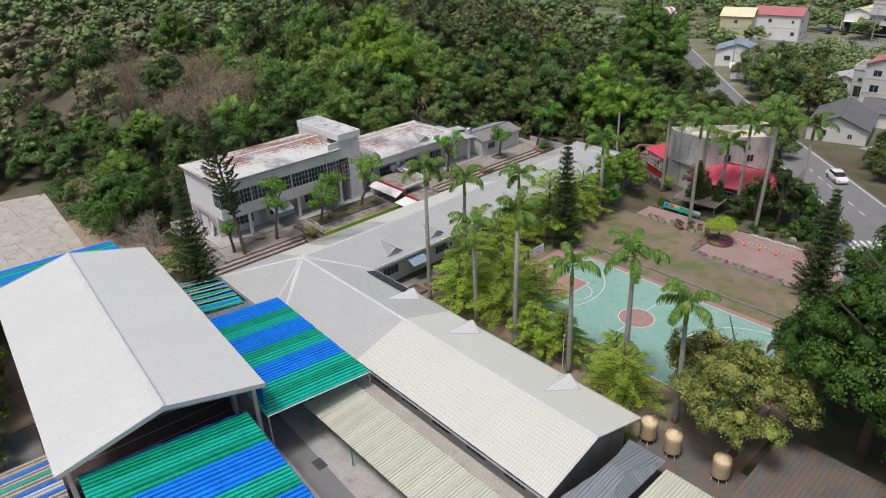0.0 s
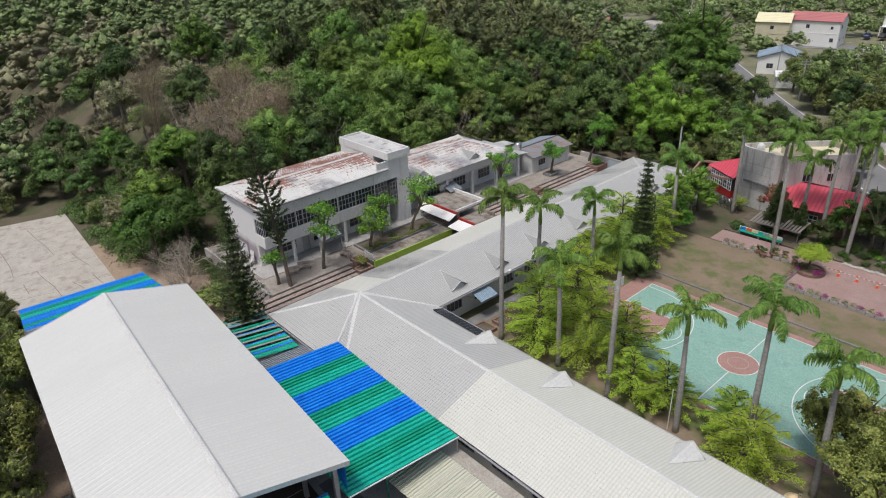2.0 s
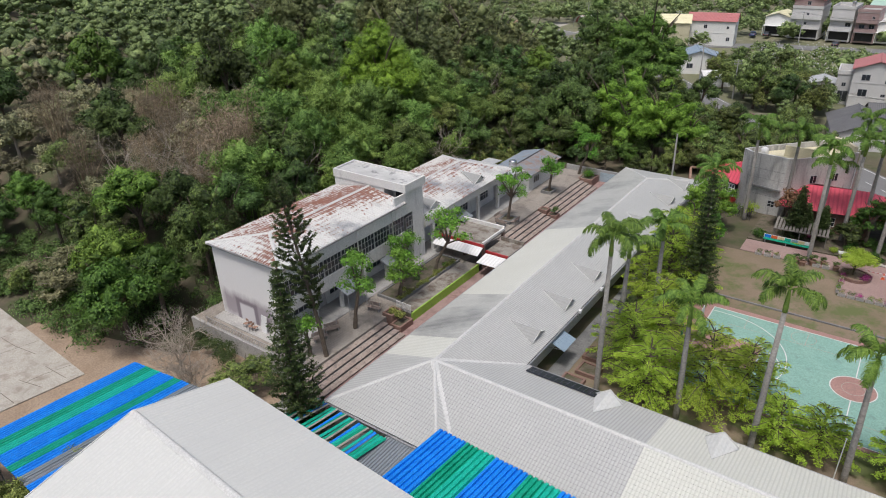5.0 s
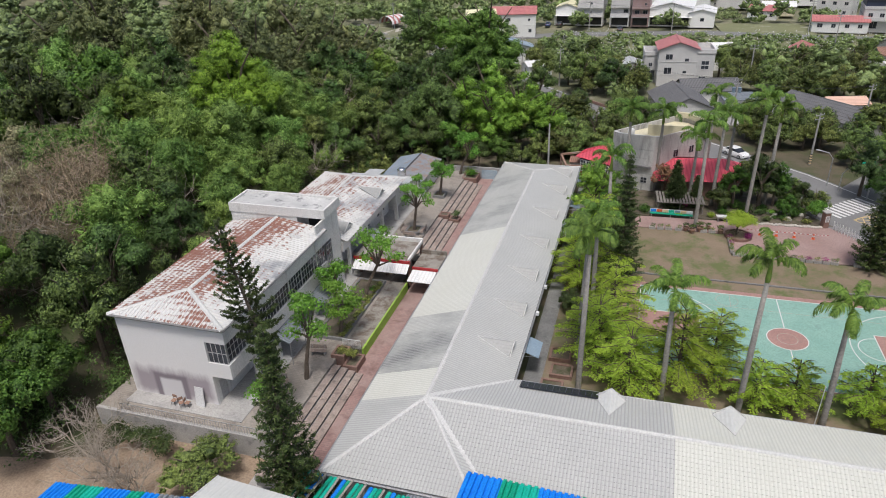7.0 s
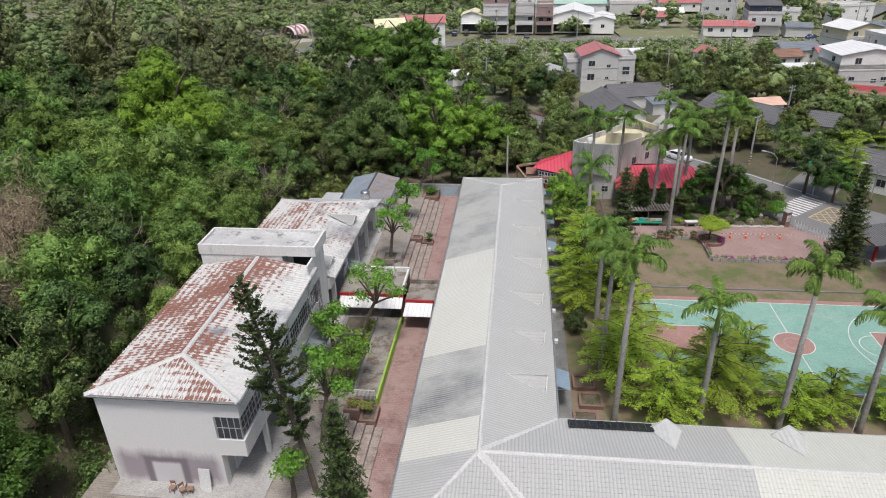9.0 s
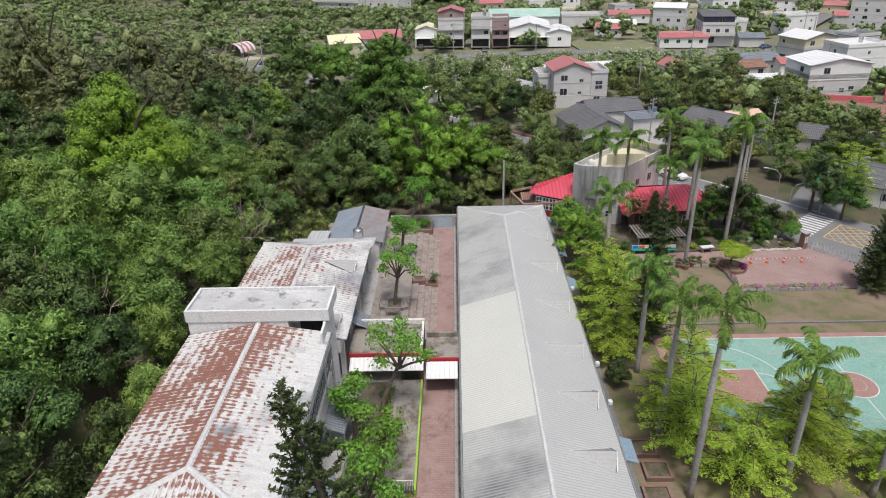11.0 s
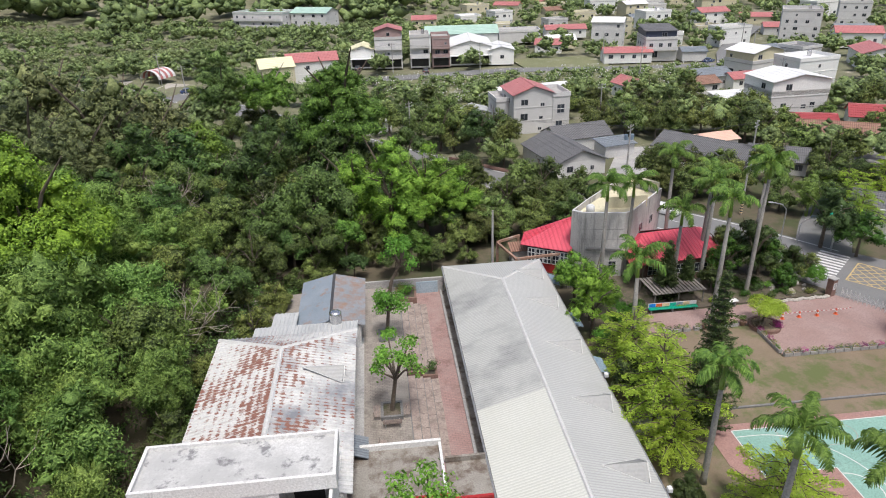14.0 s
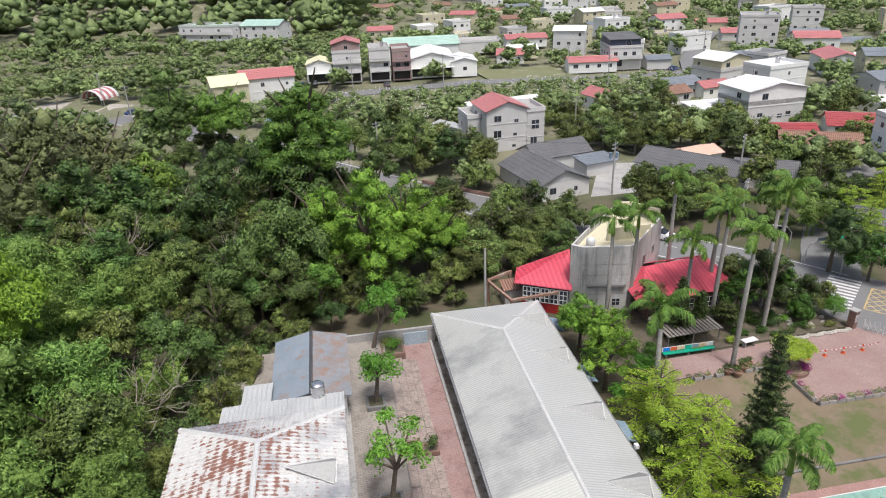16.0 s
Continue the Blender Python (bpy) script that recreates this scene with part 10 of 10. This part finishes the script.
# ---- street furniture ----
def pole(x, y, h, label="grey concrete power pole with cross-arms", arms=2, rz=0.0, name="power_pole"):
    t = thing(name, label, "power pole", pose(x, y, 0, 0, 0, rz), "power poles")
    part("mast", Geo().tube([(0, 0, 0), (0, 0, h)], [0.17, 0.11], 8), M_CONC, t)
    for k in range(arms):
        part("cross_arm", Geo().box(-0.9, -0.05, h - 0.4 - 0.6 * k, 0.9, 0.05, h - 0.3 - 0.6 * k), M_STEEL, t)
        for s in (-0.8, 0, 0.8):
            part("insulator", Geo().lathe([(0.01, 0), (0.05, 0), (0.06, 0.1), (0.02, 0.18), (0.01, 0.18)], 8, (s, 0, h - 0.3 - 0.6 * k)), M_WHITE, t)
    return t


POLES = [(0.6, 58.6, 8.8), (29.6, 92.2, 8.6), (39.3, 72.4, 8.2), (50.5, 90.4, 8.6), (-17, 133, 8.5), (-5.5, 118, 8.5), (36, 126, 8.5), (62, 170, 9), (20, 190, 9), (-6, 196, 9), (86, 142, 9), (106, 190, 9), (112, 208, 9), (-62, 172, 9), (-75, 196, 9), (-40, 186, 9), (60, 196, 9)]
for i, (x, y, h) in enumerate(POLES):
    pole(x, y, h, arms=2 if i != 0 else 0, rz=40 if i < 6 else 10)
tr = thing("pole_transformer", "grey transformer drums on a power pole", "transformer", pose(29.6, 92.2, 6.0))
for s in (-0.5, 0.5):
    part("drum", Geo().lathe([(0.02, 0), (0.3, 0), (0.32, 0.9), (0.02, 0.95)], 12, (s, 0.3, 0)), M_BLUEROOF, tr)


def wire(a, b, sag=0.8):
    a, b = Vector(a), Vector(b)
    pts = []
    for k in range(13):
        p = a.lerp(b, k / 12)
        p.z -= sag * 4 * (k / 12) * (1 - k / 12)
        pts.append(tuple(p))
    w = part("power_line", Geo().tube(pts, 0.018, 4), M_DARKSTEEL)
    tagged(w, "thin sagging black overhead power line", "cable", "power lines")


for (i, j) in ((1, 2), (1, 3), (1, 5), (5, 4), (6, 1), (8, 9), (7, 8), (9, 15)):
    (x0, y0_, h0), (x1, y1_, h1) = POLES[i], POLES[j]
    for s in (-0.6, 0.6):
        wire((x0 + s, y0_, h0 - 0.2), (x1 + s, y1_, h1 - 0.2), 1.0)
wire((39.3, 72.4, 7.6), (66, 44, 8.0), 1.2)
wire((39.9, 72.4, 7.2), (66.6, 44, 7.6), 1.2)
sign = thing("sign_gantry", "steel pole with a green road sign and a brown notice board", "road sign", pose(44.1, 59.1, 0))
part("mast", Geo().tube([(0, 0, 0), (0, 0, 6.2)], 0.11, 8), M_STEEL, sign)
part("green_sign", Geo().box(-2.1, -0.05, 5.0, -0.25, 0.02, 5.6), M_TEAL, sign, m=pose(0, 0, 0, 0, 0, 25))
part("notice_board", Geo().box(0.14, -0.06, 3.1, 0.72, 0.03, 5.2), M_POT, sign)
for k in range(6):
    part("text_bar", Geo().box(0.28, -0.075, 3.3 + 0.3 * k, 0.58, -0.065, 3.5 + 0.3 * k), M_WHITE, sign)
lamp2 = thing("street_lamp", "grey street lamp with a bent arm and blue sign", "street lamp", pose(41.2, 61.8, 0))
part("mast", Geo().tube([(0, 0, 0), (0, 0, 2.6), (0.5, 0, 3.3), (1.6, 0, 3.6)], 0.07, 8), M_STEEL, lamp2)
part("blue_sign", Geo().box(1.2, -0.03, 3.45, 2.4, 0.03, 3.85), M_BLUEROOF, lamp2)
for x, y in ((51.8, 58.6), (40.0, 63.4)):
    l3 = thing("street_lamp", "slim grey street lamp with a bent arm", "street lamp", pose(x, y, 0, 0, 0, 160))
    part("mast", Geo().tube([(0, 0, 0), (0, 0, 4.2), (0.6, 0, 4.9), (1.8, 0, 5.1)], 0.07, 8), M_STEEL, l3)
    part("lamp_head", Geo().box(1.7, -0.1, 5.05, 2.3, 0.1, 5.15), M_WHITE, l3)
striped = thing("striped_pole_guard", "yellow and black striped guard on a pole", "guard", pose(39.3, 72.4, 0))
for k in range(8):
    part("stripe", Geo().lathe([(0.19, 0.2 + 0.2 * k), (0.2, 0.2 + 0.2 * k), (0.2, 0.4 + 0.2 * k), (0.19, 0.4 + 0.2 * k)], 10), (M_TANK, M_DARKSTEEL)[k % 2], striped)


def car(x, y, rz, body, label, z=0.06):
    """A saloon car: lofted body, glasshouse, wheels, lamps."""
    t = thing("car", label, "car", pose(x, y, z, 0, 0, rz), "cars")
    def loft(sections):
        g = Geo()
        n = len(sections[0])
        for sct in sections:
            g.v += sct
        for i in range(len(sections) - 1):
            for k in range(n):
                a = i * n + k
                b = i * n + (k + 1) % n
                g.f.append((a, b, b + n, a + n))
        g.f += [tuple(range(n - 1, -1, -1)), tuple(range(len(g.v) - n, len(g.v)))]
        return g
    def ring_(xp, half, zl, zh):
        return [(xp, -half, zl), (xp, -half * 1.02, (zl + zh) / 2), (xp, -half * 0.9, zh), (xp, half * 0.9, zh), (xp, half * 1.02, (zl + zh) / 2), (xp, half, zl)]
    part("body", loft([ring_(-2.2, 0.72, 0.35, 0.72), ring_(-2.05, 0.85, 0.22, 0.95), ring_(-1.2, 0.88, 0.2, 0.98), ring_(0.9, 0.88, 0.2, 0.93), ring_(1.9, 0.85, 0.22, 0.78), ring_(2.2, 0.7, 0.32, 0.62)]), body, t, smooth=False)
    part("window_band", loft([ring_(-1.75, 0.70, 0.93, 0.97), ring_(-1.05, 0.74, 0.93, 1.36), ring_(0.25, 0.74, 0.92, 1.38), ring_(1.1, 0.72, 0.88, 0.93)]), M_GLASSY, t)
    part("roof", loft([ring_(-1.15, 0.70, 1.33, 1.39), ring_(-0.9, 0.72, 1.36, 1.43), ring_(0.05, 0.72, 1.36, 1.44), ring_(0.32, 0.68, 1.34, 1.38)]), body, t)
    for xw in (-1.35, 1.35):
        for yw in (-0.84, 0.84):
            wh = part("wheel", Geo().lathe([(0.2, -0.1), (0.31, -0.1), (0.32, 0), (0.31, 0.1), (0.2, 0.1)], 16), M_TYRE, t, m=pose(xw, yw, 0.32, 90, 0, 0))
            part("rim", Geo().lathe([(0.02, -0.11), (0.2, -0.11), (0.2, 0.11), (0.02, 0.11)], 12), M_STEEL, wh)
    for s in (-0.6, 0.6):
        part("headlight", Geo().box(2.05, s - 0.15, 0.55, 2.17, s + 0.15, 0.68), M_GLASSY, t)
        part("tail_light", Geo().box(-2.19, s - 0.15, 0.66, -2.1, s + 0.15, 0.82), M_RED, t)
    return t


car(28.8, 74.6, -48, M_CAR, "white saloon car driving along the street")
M_CARBLUE = surf("blue_car_paint", (0.03, 0.06, 0.16), (0.03, 0.06, 0.16), rough=0.3, bump=0)
M_CARDARK = surf("dark_car_paint", (0.03, 0.03, 0.035), (0.04, 0.04, 0.04), rough=0.3, bump=0)
for x, y, rz, m_, l in ((-21.0, 205.0, 95, M_CARBLUE, "dark blue car parked before a house"), (-17.0, 206.0, 90, M_CARDARK, "black car parked before a shop"), (4.0, 196.0, 90, M_CARDARK, "dark car parked under a shop awning"), (92.0, 190.0, 30, M_CARBLUE, "blue pickup parked beside a garage"), (103.5, 191, 60, M_CAR, "white car parked at the village street"), (-64, 182, 20, M_CARBLUE, "blue truck parked at the roadside")):
    car(x, y, rz, m_, l, -0.2)

tent = thing("striped_tent", "pink and white striped arched tent", "tent", pose(-77, 199.0, 0, 0, 0, 62))
for k in range(3, 10):
    g = Geo()
    for j in range(12):
        a0, a1 = math.pi * j / 12, math.pi * (j + 1) / 12
        g.poly(*[(-6 + k, 3.6 * math.cos(a0), 1.6 + 2.6 * math.sin(a0)), (-5 + k, 3.6 * math.cos(a0), 1.6 + 2.6 * math.sin(a0)), (-5 + k, 3.6 * math.cos(a1), 1.6 + 2.6 * math.sin(a1)), (-6 + k, 3.6 * math.cos(a1), 1.6 + 2.6 * math.sin(a1))])
    part("stripe", g, (M_PINKROOF, M_WHITE)[k % 2], tent)
for x in (-2.9, 3.9):
    for y in (-3.5, 3.5):
        part("post", Geo().tube([(x, y, 0), (x, y, 1.7)], 0.06, 6), M_STEEL, tent)
guard = thing("red_guard_house", "small guard shelter with red posts and white base", "shelter", pose(44.5, 40.0, 0, 0, 0, 15))
part("base", Geo().box(-2.4, -1.8, 0, 2.4, 1.8, 0.7), M_CONC, guard)
for x in (-2.2, 2.0):
    for y in (-1.6, 1.4):
        part("post", Geo().box(x, y, 0.7, x + 0.25, y + 0.25, 2.8), M_RED, guard)
part("beam", Geo().box(-2.6, -1.9, 2.8, 2.6, 1.9, 3.05), M_RED, guard)
house_roof = ribbed_slope("roof", (-2.9, -2.2, 3.05), (2.9, -2.2, 3.05), (-2.9, 2.2, 3.5), (2.9, 2.2, 3.5), M_DARKTILE, guard, pitch=0.3)
low_wall = thing("roadside_wall", "low red brick wall along the street bank", "wall")
part("wall", Geo().tube([(1.0, 106.0, 0.4), (16.0, 90.5, 0.4)], 0.35, 4), M_BRICK, low_wall)
bed_plant = place(shrub(850, 0.42, L_OLIVE, "bed_plant", "small straggly plant in the terrace bed", 130, (0.14, 0.08), 1.0), -11.5, 9.6, 2.15)
for i in range(18):
    put(bed_plant, -11.5 + 0.12 * math.sin(i * 2.1), 10.2 + 0.54 * i, 2.15, 0.8 + 0.25 * math.sin(i * 1.3), group="bed plants")
for i in range(6):
    put(bed_plant, -9.8 + 0.3 * (i % 3), 6.8 + 0.35 * (i // 3), 2.2, 0.9, group="bed plants")
gs = place(shrub(851, 0.8, L_GLOSSY, "garden_bush", "dark leafy bush in the shady garden", 420, (0.18, 0.11), 0.9), 25.0, 50.2, 0.1)
gr = np.random.default_rng(61)
for i in range(34):
    u = gr.uniform(0, 1)
    x = 14.8 + 19.5 * u
    y = gr.uniform(48.8, 54.0 if x < 26 else 54.0 - (x - 26) * 0.25)
    if 16.2 < x < 22.8 and y < 53.2:
        continue
    put(gs, x, y, 0.1, gr.uniform(0.5, 1.2), group="garden bushes")
